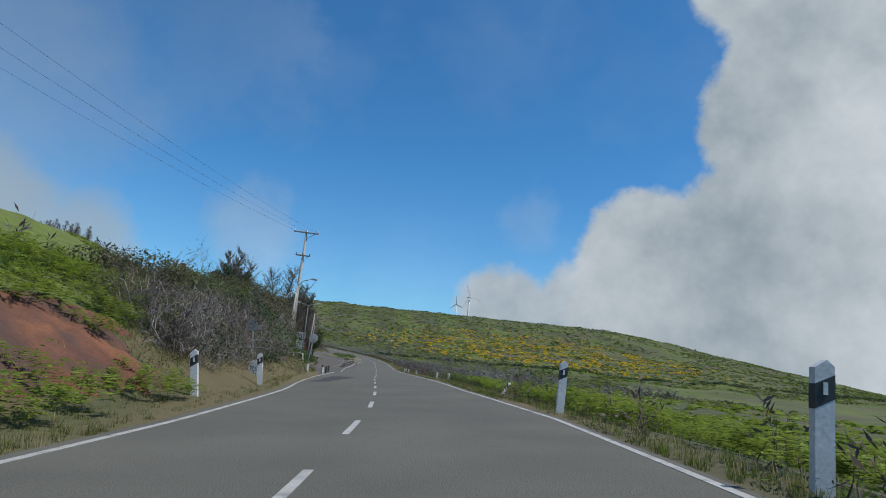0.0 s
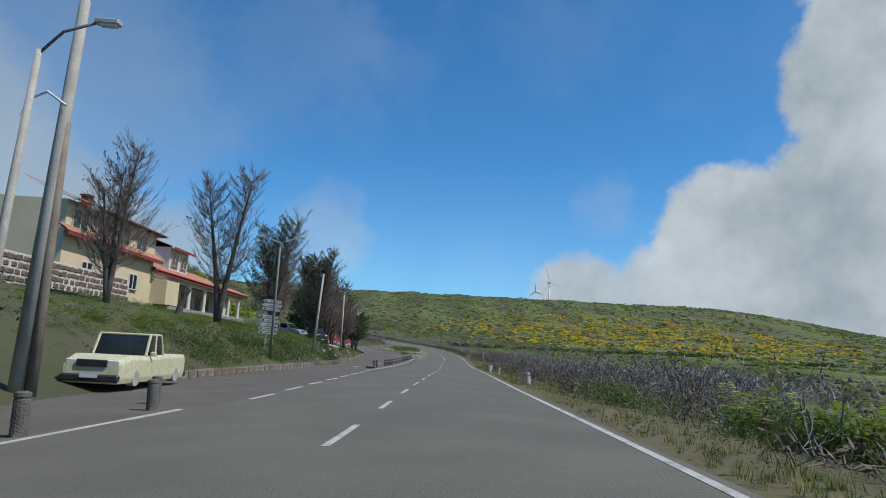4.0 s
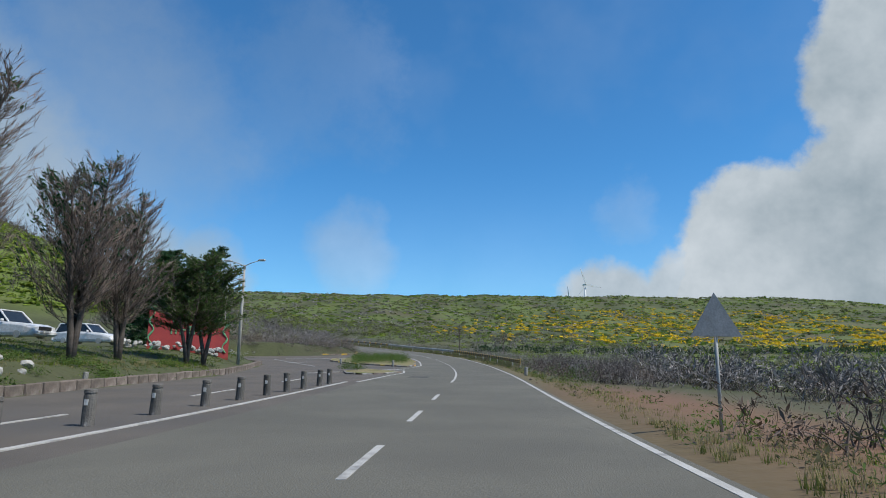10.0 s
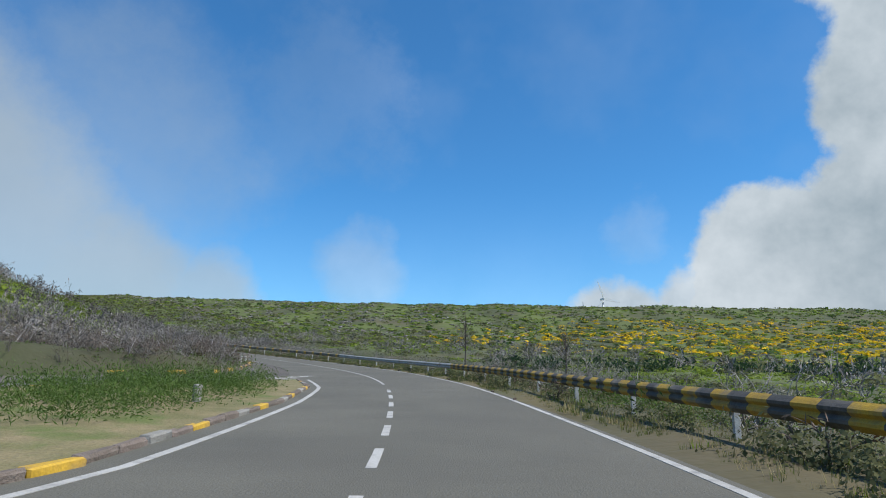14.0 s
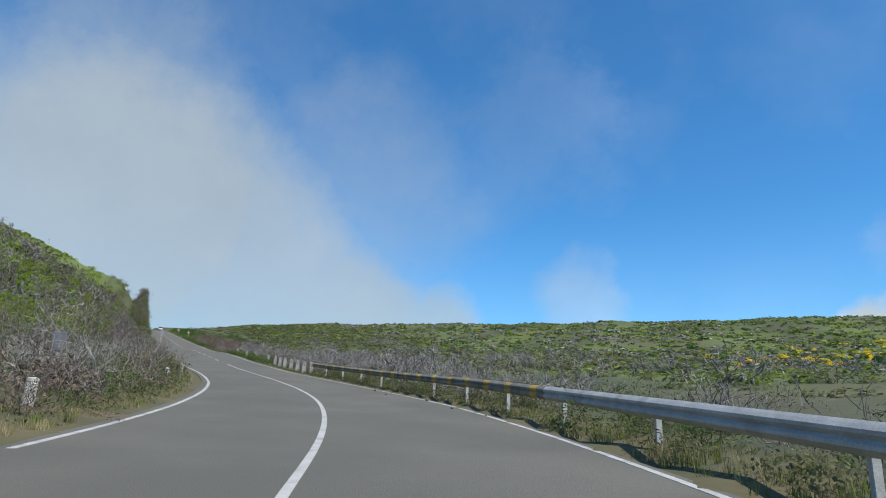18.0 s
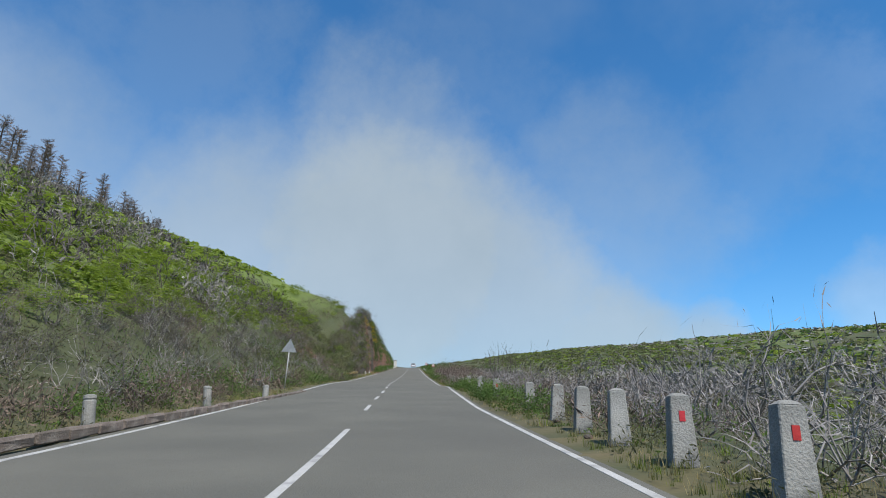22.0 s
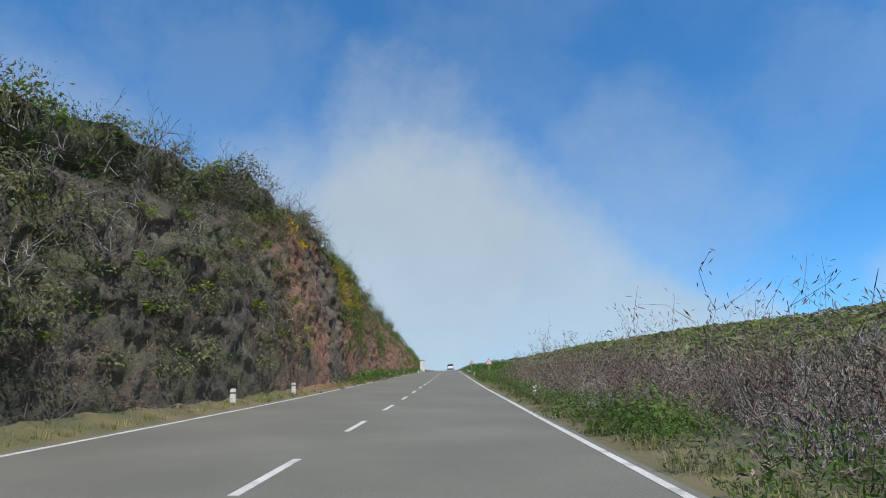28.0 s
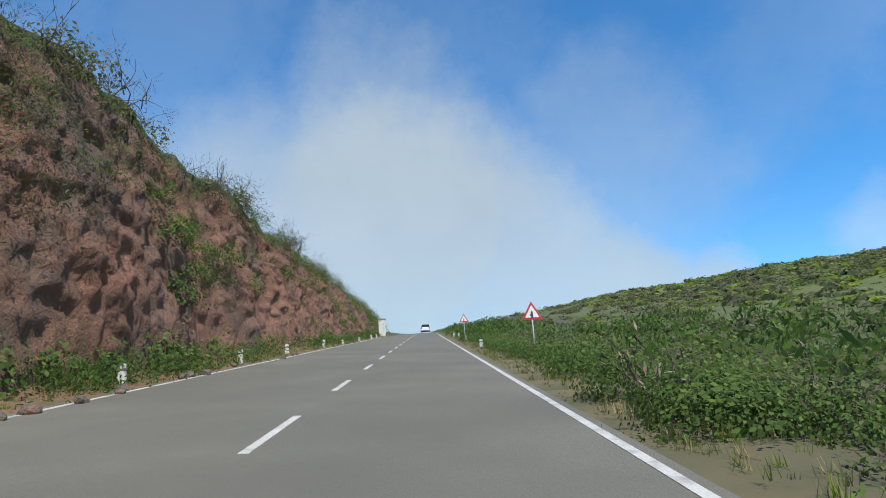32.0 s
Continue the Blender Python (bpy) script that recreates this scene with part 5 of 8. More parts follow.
rubble("boulder", "broken ochre boulder in a roadside heap", heap(15, 391, 14.0, 2.6, 3.0, 0.6, 1.35, 1, 0.9), BOULDER, "boulder heap", 1)
rubble("boulder", "reddish broken rock beside the boulder heap", heap(12, 389, 17.5, 3, 2.4, 0.5, 1.0, 2, 0.9), ROCK, "boulder heap", 2)
rubble("white_rock", "whitewashed rock on the grassy bank", heap(6, 118, -12.2, 1.6, 0.8, 0.14, 0.3, 3) + heap(5, 126.5, -12.8, 2.2, 1.0, 0.18, 0.4, 4) + heap(8, 134, -13.8, 2.0, 0.8, 0.16, 0.4, 5)
       + heap(5, 143, -13.6, 1.5, 0.6, 0.16, 0.36, 6), WHITE_ROCK, "white rocks on the bank", 3)
rubble("fallen_rock", "small fallen rock at the cliff's foot", [(spot(rng.uniform(372, 470), rng.uniform(-5.2, -4.5)), rng.uniform(0.07, 0.22)) for _ in range(60)], ROCK, "fallen rocks", 4)
rubble("verge_stone", "loose brown stone on the verge", [(spot(rng.uniform(30, 330), rng.uniform(4.3, 5.6)), rng.uniform(0.04, 0.12)) for _ in range(60)], ROCK, "loose stones", 5)

# ---- plants: trees are things; scrub, ferns and grass are stuff ----
def prisms(a, b, ra, rb):
    """Three-sided tapered sticks between point arrays: vertices and quads."""
    d = b - a
    d = d / np.maximum(np.linalg.norm(d, axis=1), 1e-6)[:, None]
    ref = np.where(np.abs(d[:, 2:3]) > 0.9, np.array([[1.0, 0, 0]]), np.array([[0, 0, 1.0]]))
    u = np.cross(d, ref)
    u /= np.linalg.norm(u, axis=1)[:, None]
    v = np.cross(d, u)
    ring = [np.cos(q) * u + np.sin(q) * v for q in (0, 2.094, 4.189)]
    V = np.stack([a + ring[0] * ra[:, None], a + ring[1] * ra[:, None], a + ring[2] * ra[:, None],
                  b + ring[0] * rb[:, None], b + ring[1] * rb[:, None], b + ring[2] * rb[:, None]], 1).reshape(-1, 3)
    i = np.arange(len(a))[:, None] * 6
    F = np.concatenate([i + np.array([[0, 1, 4, 3]]), i + np.array([[1, 2, 5, 4]]), i + np.array([[2, 0, 3, 5]])])
    return V, F


def leaves(c, size, r, flat=0.42, up=None, wild=0.6):
    """One kite-shaped leaf at each centre, turned at random: vertices and quads."""
    n = len(c)
    d = r.normal(size=(n, 3))
    if up is not None:
        d = d * wild + up
    d /= np.linalg.norm(d, axis=1)[:, None]
    e = np.cross(d, r.normal(size=(n, 3)))
    e /= np.linalg.norm(e, axis=1)[:, None]
    k = size * r.uniform(0.6, 1.3, n)
    d, e = d * k[:, None], e * (k * flat)[:, None]
    V = np.stack([c - d * 0.5, c + e * 0.5, c + d * 0.5, c - e * 0.5], 1).reshape(-1, 3)
    return V, np.arange(n * 4).reshape(-1, 4)


def merged(pairs):
    vs, fs, n = [], [], 0
    for v, f in pairs:
        vs.append(v); fs.append(f + n); n += len(v)
    return np.concatenate(vs), np.concatenate(fs)


def conifer(s, d, tall, stems, green, seed, label, spread=1.0, side=-0.6, sweep=0.75, bare=0.22, sink=0.15, at=None, group="wind-swept conifers", thick=9.0, needle=0.22, leaf_mat=LEAF_NEEDLE):
    """A half-dead conifer: several stems, upswept limbs with twigs, and dark needles where it still lives."""
    r = np.random.RandomState(seed)
    p = spot(s, d, sink) if at is None else Vector(at)
    root = thing("tree", pose(p.x, p.y, p.z, 0, 0, heading(s) if at is None else 0), label, "tree", group)
    bm = bmesh.new()
    A, B, RA, RB, TA, TB, lit = ([] for _ in range(7))
    for k in range(stems):
        ang = 6.283 * k / stems + r.uniform(-0.5, 0.5)
        lean = (0.05 if stems == 1 else 0.16 * spread) * r.uniform(0.6, 1.2)
        h = tall * (1 if k == 0 else r.uniform(0.72, 0.98))
        pts = []
        for u in np.linspace(0, 1, 8):
            out = lean * tall * (u ** 1.3)
            pts.append(Vector((math.cos(ang) * out + 0.06 * math.sin(5 * u + k), math.sin(ang) * out, h * u)))
        r0 = 0.024 * tall / math.sqrt(stems) + 0.02
        tube(pts, [r0 * (1.25 - 1.15 * u) + 0.008 for u in np.linspace(0, 1, 8)], 7, bm)
        n = int(tall * thick / math.sqrt(stems))
        for j in range(n):
            u = bare + (1 - bare) * ((j + r.uniform(0, 1)) / n) ** 0.9
            i = min(6, int(u * 7))
            base = np.array(pts[i].lerp(pts[i + 1], u * 7 - i))
            a = r.uniform(0, 6.283)
            reach = tall * 0.33 * spread * (1 - u * 0.72) * r.uniform(0.55, 1.15)
            dirv = np.array([math.cos(a), math.sin(a), 0])
            q, w = base, 0.010 + 0.018 * (1 - u)
            alive = dirv[0] * side > 0.1
            for g in range(3):
                rise = sweep * (0.35 + 0.5 * g)
                nq = q + dirv * reach / 3 + np.array([0, 0, reach / 3 * rise]) + r.normal(size=3) * reach * 0.04
                A.append(q); B.append(nq); RA.append(w * (1 - g * 0.28)); RB.append(w * (0.72 - g * 0.26))
                for m in range(5):
                    f = q + (nq - q) * r.uniform(0, 1)
                    t = dirv * 0.8 + np.array([-dirv[1], dirv[0], 0]) * r.uniform(-0.9, 0.9) + np.array([0, 0, sweep * r.uniform(0.4, 1.5)])
                    t = t / np.linalg.norm(t) * (0.25 + reach * r.uniform(0.12, 0.3))
                    TA.append(f); TB.append(f + t)
                    lit.append(r.uniform() < green * (1.5 if alive or side == 0 else 0.12) * (0.5 + u))
                q = nq
    part("trunk", bm, BARK, root, smooth=True)
    v, f = prisms(np.array(A), np.array(B), np.array(RA), np.array(RB))
    tagged(mesh_object("branchwork", v, f, BARK, root), kind="stuff")
    TA, TB, lit = np.array(TA), np.array(TB), np.array(lit)
    way = TB - TA
    unit = way / np.linalg.norm(way, axis=1)[:, None]
    spray = np.concatenate([TA + way * r.uniform(0.2, 1.1, (len(TA), 1)) for _ in range(3)])
    sprayd = np.tile(unit * 1.6 + [0, 0, 0.35 * sweep], (3, 1))
    leaf = np.concatenate([TA[lit] + way[lit] * r.uniform(0.1, 1.15, (lit.sum(), 1)) + r.normal(size=(lit.sum(), 3)) * 0.07 for _ in range(8)])
    leafd = np.tile(unit[lit] * 1.4, (8, 1))
    v, f = merged([prisms(np.array(TA), np.array(TB), np.full(len(TA), 0.008), np.full(len(TA), 0.003)), leaves(np.array(spray), 0.5, r, 0.038, np.array(sprayd), 0.45)])
    tagged(mesh_object("twig_spray", v, f, TWIG_TREE, root), "fine bare brown twigs", kind="stuff")
    if len(leaf):
        v, f = leaves(np.array(leaf), needle, r, 0.32, np.array(leafd), 0.7)
        tagged(mesh_object("needle_spray", v, f, leaf_mat, root), "dark green needle sprays", kind="stuff")
    return root


# station, side, height, stems, living share, seed, label
for row in ((92.5, -14.8, 10.5, 2, 0.05, 1, "bare larch-like tree with upswept reddish twigs"), (86, -19, 9.5, 3, 0.05, 2, "bare tree with many thin upright stems"),
            (101.8, -13.8, 9.6, 5, 0.25, 3, "many-stemmed conifer, bare towards the road, green behind"), (109.5, -15.5, 7.5, 3, 0.0, 4, "thin bare tree with pale upright twigs"),
            (125.2, -14.8, 10.6, 7, 0.45, 5, "dense many-stemmed conifer with dark green on one side"), (131.5, -16.5, 9.4, 4, 0.05, 6, "bare brown conifer with thin stems"),
            (136.5, -15.5, 9.0, 4, 0.05, 7, "bare brown conifer beside parked cars"), (141.5, -15.6, 9.2, 5, 0.08, 8, "brown half-dead conifer on the bank"),
            (144.4, -18.5, 8.8, 3, 0.05, 9, "thin bare conifer by the car park"), (148.5, -14.8, 8.6, 4, 0.12, 10, "rust-brown dying conifer on the bank"),
            (153.5, -15.6, 8.0, 4, 0.15, 11, "brown conifer with some living needles")):
    s, d, tall, stems, green, seed, label = row
    conifer(s, d, tall, stems, green, seed, label, 1.0, sweep=1.15, thick=13 if s > 120 else 10)
conifer(160.3, -15.0, 6.3, 3, 0.55, 21, "bushy green pine beside a painted wall", 1.5, 0, 0.5, 0.36, thick=12, leaf_mat=LEAF_PINE)
conifer(162, -14.6, 5.7, 2, 0.6, 22, "smaller green pine beside a painted wall", 1.5, 0, 0.5, 0.36, thick=12, leaf_mat=LEAF_PINE)
for k, (x, y, tall, stems) in enumerate(((-27.3, 127.5, 11.0, 2), (-26.6, 121.5, 9.6, 2), (-30.5, 125.0, 10.5, 1), (-24.6, 110.5, 8.4, 2))):
    conifer(180, 0, tall, stems, 1.0, 23 + k, "dark green conifer at the car park's edge", 0.95, 0, 0.15, 0.05, at=(x, y, float(land(x, y)[0]) - 0.15), thick=14, needle=0.34)
conifer(60.5, -13.5, 5.6, 4, 0.5, 31, "dark conifer behind the dead scrub", 1.0)
conifer(66, -15.5, 9.2, 4, 0.05, 32, "reddish bare poplar-like tree", 0.45, 0, 1.5)
conifer(52, -13, 4.4, 3, 0.5, 33, "small dark conifer behind the bank", 1.1)
conifer(70, -17, 8.4, 4, 0.0, 34, "bare tree with pale upright twigs by the building", 0.6, 0, 1.3)


def dead_sapling(s, d, tall, seed, label, fine=1.0):
    r = np.random.RandomState(seed)
    root = thing("dead_tree", facing(s, d), label, "tree")
    part("trunk", tube([(0, 0, -0.2), (0.05, 0, tall * 0.4), (0.02, 0.03, tall * 0.75), (0.0, 0, tall)], [0.06 * fine, 0.05 * fine, 0.03 * fine, 0.008], 7), BARK, root)
    A, B = [], []
    for k in range(44 if fine == 1 else 12):
        u = r.uniform(0.35, 0.95)
        a, reach = r.uniform(0, 6.28), tall * 0.26 * (1.1 - u) + 0.15
        p = np.array([0.03, 0, tall * u])
        q = p + np.array([math.cos(a) * reach, math.sin(a) * reach, reach * 1.3])
        A += [p, q]; B += [q, q + np.array([math.cos(a) * 0.15, math.sin(a) * 0.15, 0.35])]
    v, f = prisms(np.array(A), np.array(B), np.full(len(A), 0.016 * fine), np.full(len(A), 0.006 * fine))
    tagged(mesh_object("branchwork", v, f, BARK, root), kind="stuff")


dead_sapling(220, 11.85, 4.2, 3, "slender leafless black sapling behind the guard rail")
dead_sapling(206, 12.5, 2.6, 4, "small leafless sapling in the heath")
for k in range(7):
    dead_sapling(310.5 + 0.55 * k, 6.6 + 0.5 * (k * 3 % 4), 2.6 + 0.25 * (k * 5 % 4), 5 + k, "thin leafless sapling standing over dead scrub", 0.4)


def cut_stump(s, d):
    root = thing("tree_stump", facing(s, d), "dark leaning stump of a cut tree", "stump")
    part("trunk", tube([(0, 0, -0.2), (0.1, 0, 0.6), (0.35, 0, 1.3), (0.6, 0, 1.7)], [0.3, 0.2, 0.16, 0.13], 8), BARK, root)
    part("branch", tube([(0.4, 0, 1.35), (0.25, 0.1, 1.8), (0.3, 0.1, 2.0)], [0.07, 0.05, 0.03], 6), BARK, root)


cut_stump(90.2, -16.5)

# far trees on the ridge above the road: three built, the rest alike
BURNT = [conifer(330 + 9 * k, -49, 6.0, 1, 0.0, 100 + k, "slim burnt conifer on the hilltop", 0.95, 0, 0.45, 0.1, 0.3, None, "burnt conifers on the hill", 9) for k in range(3)]
for k in range(26):
    p = spot(318 + k * 2.6 + rng.uniform(-1.4, 1.4), -(44 + rng.uniform(-1, 5) + 0.12 * (26 - k)), 0.3)
    z = rng.uniform(0.62, 0.98)
    copy_thing(BURNT[k % 3], pose(p.x, p.y, p.z, 0, 0, rng.uniform(0, 360)) @ Matrix.Diagonal((z * rng.uniform(0.8, 1.1), z, z, 1)))

# ---- scrub: templates ----
def template_leafy(seed, n, leaf, flat=0.75, narrow=0.3):
    r = np.random.RandomState(seed)
    c = r.normal(size=(n, 3))
    c /= np.linalg.norm(c, axis=1)[:, None]
    c *= (r.uniform(0.35, 1.0, n) ** 0.6)[:, None] * (1 + 0.28 * np.sin(c[:, 0:1] * 5 + seed) * np.cos(c[:, 1:2] * 4))
    c[:, 2] = np.abs(c[:, 2]) * flat * 1.25
    out = c.copy(); out[:, 2] += 0.35
    return leaves(c, leaf, r, narrow, up=out / np.linalg.norm(out, axis=1)[:, None] * 0.7)


def template_fern(seed, fronds=13, leaf=0.2):
    """Arching fronds set with paired leaflets."""
    r = np.random.RandomState(seed)
    c, up = [], []
    for k in range(fronds):
        a, reach = r.uniform(0, 6.283), r.uniform(0.6, 1.0)
        for u in np.linspace(0.25, 1, 6):
            p = np.array([math.cos(a) * reach * u, math.sin(a) * reach * u, 0.9 * math.sin(u * 2.2) * r.uniform(0.8, 1.1)])
            for w in (-1, 1):
                sidev = np.array([-math.sin(a), math.cos(a), 0]) * w
                c.append(p + sidev * 0.11 * (1.15 - u)); up.append(sidev * 1.2 + np.array([0, 0, 0.3]))
    return leaves(np.array(c), leaf, r, up=np.array(up))


def ribbons(a, b, w):
    """Flat tapered strips between point arrays: vertices and quads."""
    d = b - a
    e = np.cross(d, np.roll(d, 1, axis=1) + [[0.1, 0.2, 0.3]])
    e = e / np.maximum(np.linalg.norm(e, axis=1), 1e-6)[:, None] * w
    return np.stack([a - e, a + e, b + e * 0.4, b - e * 0.4], 1).reshape(-1, 3), np.arange(len(a) * 4).reshape(-1, 4)


def template_dead(seed, stems=8, steps=5, tufts=60, thick=0.012, tuft=0.13, narrow=0.16):
    """A dead heath bush: bent stems that fork and arch over, with fine dry sprays at their ends."""
    r = np.random.RandomState(seed + 300)
    A, B, RA, RB, C, D, tips, ways = ([] for _ in range(8))

    def turned(w, k):
        w = w + r.normal(size=3) * k
        return w / np.linalg.norm(w)

    for i in range(stems):
        a, el = r.uniform(0, 6.283), r.uniform(0.7, 1.4)
        w = np.array([math.cos(a) * math.cos(el), math.sin(a) * math.cos(el), math.sin(el)])
        p, step = r.normal(size=3) * [0.2, 0.2, 0.02], r.uniform(0.7, 1.25) / steps
        for k in range(steps):
            w = turned(w - [0, 0, 0.06 * k], 0.3)
            q = p + w * step
            A.append(p); B.append(q); RA.append(thick * (1.3 - k / steps)); RB.append(thick * (1.3 - (k + 1) / steps))
            if k:
                for _ in range(1 + (r.uniform() < 0.5)):
                    f, v = q, turned(w + [0, 0, 0.2], 0.7)
                    for _ in range(3):
                        v = turned(v, 0.35)
                        g = f + v * step * r.uniform(0.5, 0.9)
                        C.append(f); D.append(g); f = g
                        tips.append(f); ways.append(v)
            p = q
        tips.append(p); ways.append(w)
    tips, ways = np.array(tips), np.array(ways)
    k = r.randint(0, len(tips), tufts)
    c = tips[k] + r.normal(size=(tufts, 3)) * 0.06
    for v in (A, B, C, D, c):
        for q in v:
            q[2] = abs(q[2])
    return merged([prisms(np.array(A), np.array(B), np.array(RA), np.array(RB)), ribbons(np.array(C), np.array(D), thick * 0.5), leaves(c, tuft, r, narrow, ways[k] + [0, 0, 0.25], 0.7)])


def template_dome(seed, n, leaf, tall=0.75):
    """A closed rounded bush: broad leaf clumps that face outwards over a lumpy dome."""
    r = np.random.RandomState(seed + 500)
    c = r.normal(size=(n, 3))
    c[:, 2] = np.abs(c[:, 2])
    c /= np.linalg.norm(c, axis=1)[:, None]
    out = c + r.normal(size=(n, 3)) * 0.32
    out /= np.linalg.norm(out, axis=1)[:, None]
    c = c * (0.6 + 0.45 * r.uniform(size=(n, 1))) * (1 + 0.22 * np.sin(c[:, 0:1] * 5 + seed) * np.cos(c[:, 1:2] * 4)) * [1, 1, tall]
    d = np.cross(out, r.normal(size=(n, 3)))
    d /= np.linalg.norm(d, axis=1)[:, None]
    e = np.cross(out, d)
    k = (leaf * r.uniform(0.6, 1.3, n))[:, None]
    V = np.stack([c - d * k * 0.5, c + e * k * 0.36, c + d * k * 0.5, c - e * k * 0.36], 1).reshape(-1, 3)
    return V, np.arange(n * 4).reshape(-1, 4)


def template_bracken(seed, fronds=11, pairs=9):
    """Fine bracken: arching fronds with many narrow paired leaflets that shorten to the tip."""
    r = np.random.RandomState(seed + 700)
    V = []
    for _ in range(fronds):
        a, reach, rise = r.uniform(0, 6.283), r.uniform(0.5, 1.0), r.uniform(0.5, 1.0)
        way, sidev = np.array([math.cos(a), math.sin(a), 0]), np.array([-math.sin(a), math.cos(a), 0])
        for u in np.linspace(0.3, 1, pairs):
            p = way * reach * u + np.array([0, 0, rise * math.sin(u * 2.1)])
            length = 0.30 * (1.12 - u) + 0.03
            for w in (-1, 1):
                tip = p + sidev * w * length + way * length * 0.4 + np.array([0, 0, r.uniform(-0.05, 0.02)])
                wide = way * 0.035 + np.array([0, 0, 0.01])
                V += [p - wide, (p + tip) / 2 - wide, tip, (p + tip) / 2 + wide]
    return np.array(V), np.arange(len(V)).reshape(-1, 4)


def template_grass(seed, n=13):
    r = np.random.RandomState(seed)
    a, o = r.uniform(0, 6.283, n), r.normal(size=(n, 2)) * 0.25
    h = r.uniform(0.5, 1.0, n)
    w = np.stack([-np.sin(a), np.cos(a), 0 * a], -1) * 0.035
    base = np.stack([o[:, 0], o[:, 1], 0 * a - 0.05], -1)
    tip = base + np.stack([np.cos(a) * 0.35 * h, np.sin(a) * 0.35 * h, h], -1)
    mid = base * 0.45 + tip * 0.55 + np.array([0, 0, 0.1])
    tip = tip * 0.8 + mid * 0.2
    V = np.stack([base - w, base + w, tip + w * 0.15, tip - w * 0.15], 1).reshape(-1, 3)
    return V, np.arange(n * 4).reshape(-1, 4)


def scatter(name, label, category, pts, sizes, templates, mat, seed, squash=(0.8, 1.15), sink=0.06):
    """Many plants of one kind in one mesh: a template at each point, turned and scaled."""
    r = np.random.RandomState(seed)
    pts, sizes = np.asarray(pts, float), np.asarray(sizes, float)
    which = r.randint(0, len(templates), len(pts))
    vs, fs, n = [], [], 0
    for k, (tv, tf) in enumerate(templates):
        sel = which == k
        m = int(sel.sum())
        if not m:
            continue
        a = r.uniform(0, 6.283, m)
        c, s_ = np.cos(a)[:, None], np.sin(a)[:, None]
        sx = sizes[sel][:, None]
        sz = sx * r.uniform(*squash, m)[:, None]
        x = (tv[None, :, 0] * c - tv[None, :, 1] * s_) * sx + pts[sel][:, 0:1]
        y = (tv[None, :, 0] * s_ + tv[None, :, 1] * c) * sx + pts[sel][:, 1:2]
        z = tv[None, :, 2] * sz + pts[sel][:, 2:3] - sink
        vs.append(np.stack([x, y, z], -1).reshape(-1, 3))
        fs.append((tf[None] + (np.arange(m) * len(tv))[:, None, None]).reshape(-1, 4) + n)
        n += m * len(tv)
    ob = mesh_object(name, np.concatenate(vs), np.concatenate(fs), mat)
    return tagged(ob, label, category, kind="stuff")


def strewn(n, s0, s1, d0, d1, seed, keep=None, clump=None):
    """Random ground points in a band along the road; clump: a noise scale that bunches them."""
    r = np.random.RandomState(seed)
    m = n if clump is None else n * 3
    s, d = r.uniform(s0, s1, m), r.uniform(d0, d1, m)
    if clump is not None:
        x = np.interp(s, LEN, LINE[:, 0]) + d; y = np.interp(s, LEN, LINE[:, 1]) + 0.3 * d
        w = wobble(x, y, clump, seed + 50)
        k = np.argsort(-w + r.uniform(-0.5, 0.5, m))[:n]
        s, d = s[k], d[k]
    if keep is not None:
        k = np.array([keep(a, b) for a, b in zip(s, d)], bool)
        s, d = s[k], d[k]
    tx, ty = np.interp(s, LEN, DIR[:, 0]), np.interp(s, LEN, DIR[:, 1])
    x, y = np.interp(s, LEN, LINE[:, 0]) + ty * d, np.interp(s, LEN, LINE[:, 1]) - tx * d
    s2, d2, _ = nearest(x, y)
    ok = ((d2 > half_right(s2) + 0.25) | (-d2 > half_left(s2) + 0.25)) & ~((s2 > 38) & (s2 < 228) & (d2 < 0) & (-d2 < paved_width(s2) + 0.25)) & ~((s2 > 108) & (s2 < 137) & (d2 < -24))
    x, y = x[ok], y[ok]
    return np.stack([x, y, land(x, y)], -1)


def field(n, x0, x1, y0, y1, seed, keep):
    r = np.random.RandomState(seed)
    x, y = r.uniform(x0, x1, n), r.uniform(y0, y1, n)
    s, d, _ = nearest(x, y)
    ok = keep(x, y, s, d, r.uniform(size=n))
    x, y = x[ok], y[ok]
    return np.stack([x, y, land(x, y)], -1)


LEAFY = [template_leafy(k, 190, 0.13, 0.75, 0.24) for k in range(5)]
LEAFY_MID = [template_leafy(k, 36, 0.4) for k in range(4)]
LEAFY_FAR = [template_leafy(k, 20, 0.6, 0.6) for k in range(4)]
FINE = [template_leafy(k + 20, 330, 0.12, 0.75, 0.19) for k in range(4)]
SMALL = [template_leafy(k + 30, 70, 0.2, 0.75, 0.24) for k in range(4)]
TINY = [template_leafy(k + 40, 20, 0.42, 0.75, 0.35) for k in range(4)]
SPECKS = [template_leafy(k + 60, 110, 0.16, 0.8, 0.7) for k in range(4)]
BUSHY = [template_dome(k + 30, 240, 0.125, 0.9) for k in range(6)]
BUSHY_FINE = [template_dome(k + 50, 460, 0.085, 0.9) for k in range(5)]
GAUNT = [template_dead(k + 60, 7, 6, 2, 0.011, 0.06, 0.1) for k in range(5)]
FERN = [template_fern(k, 8, 0.27) for k in range(4)]
BRACKEN = [template_bracken(k) for k in range(5)]
DOME = [template_dome(k, 15, 0.75, 0.7) for k in range(5)]
DOME_MID = [template_dome(k + 9, 64, 0.3, 0.8) for k in range(5)]
TWIGS = [template_dead(k, 8, 5, 50, 0.013, 0.09, 0.1) for k in range(6)]
BRUSH = [template_dead(k + 20, 5, 4, 320, 0.0065, 0.08, 0.16) for k in range(6)]
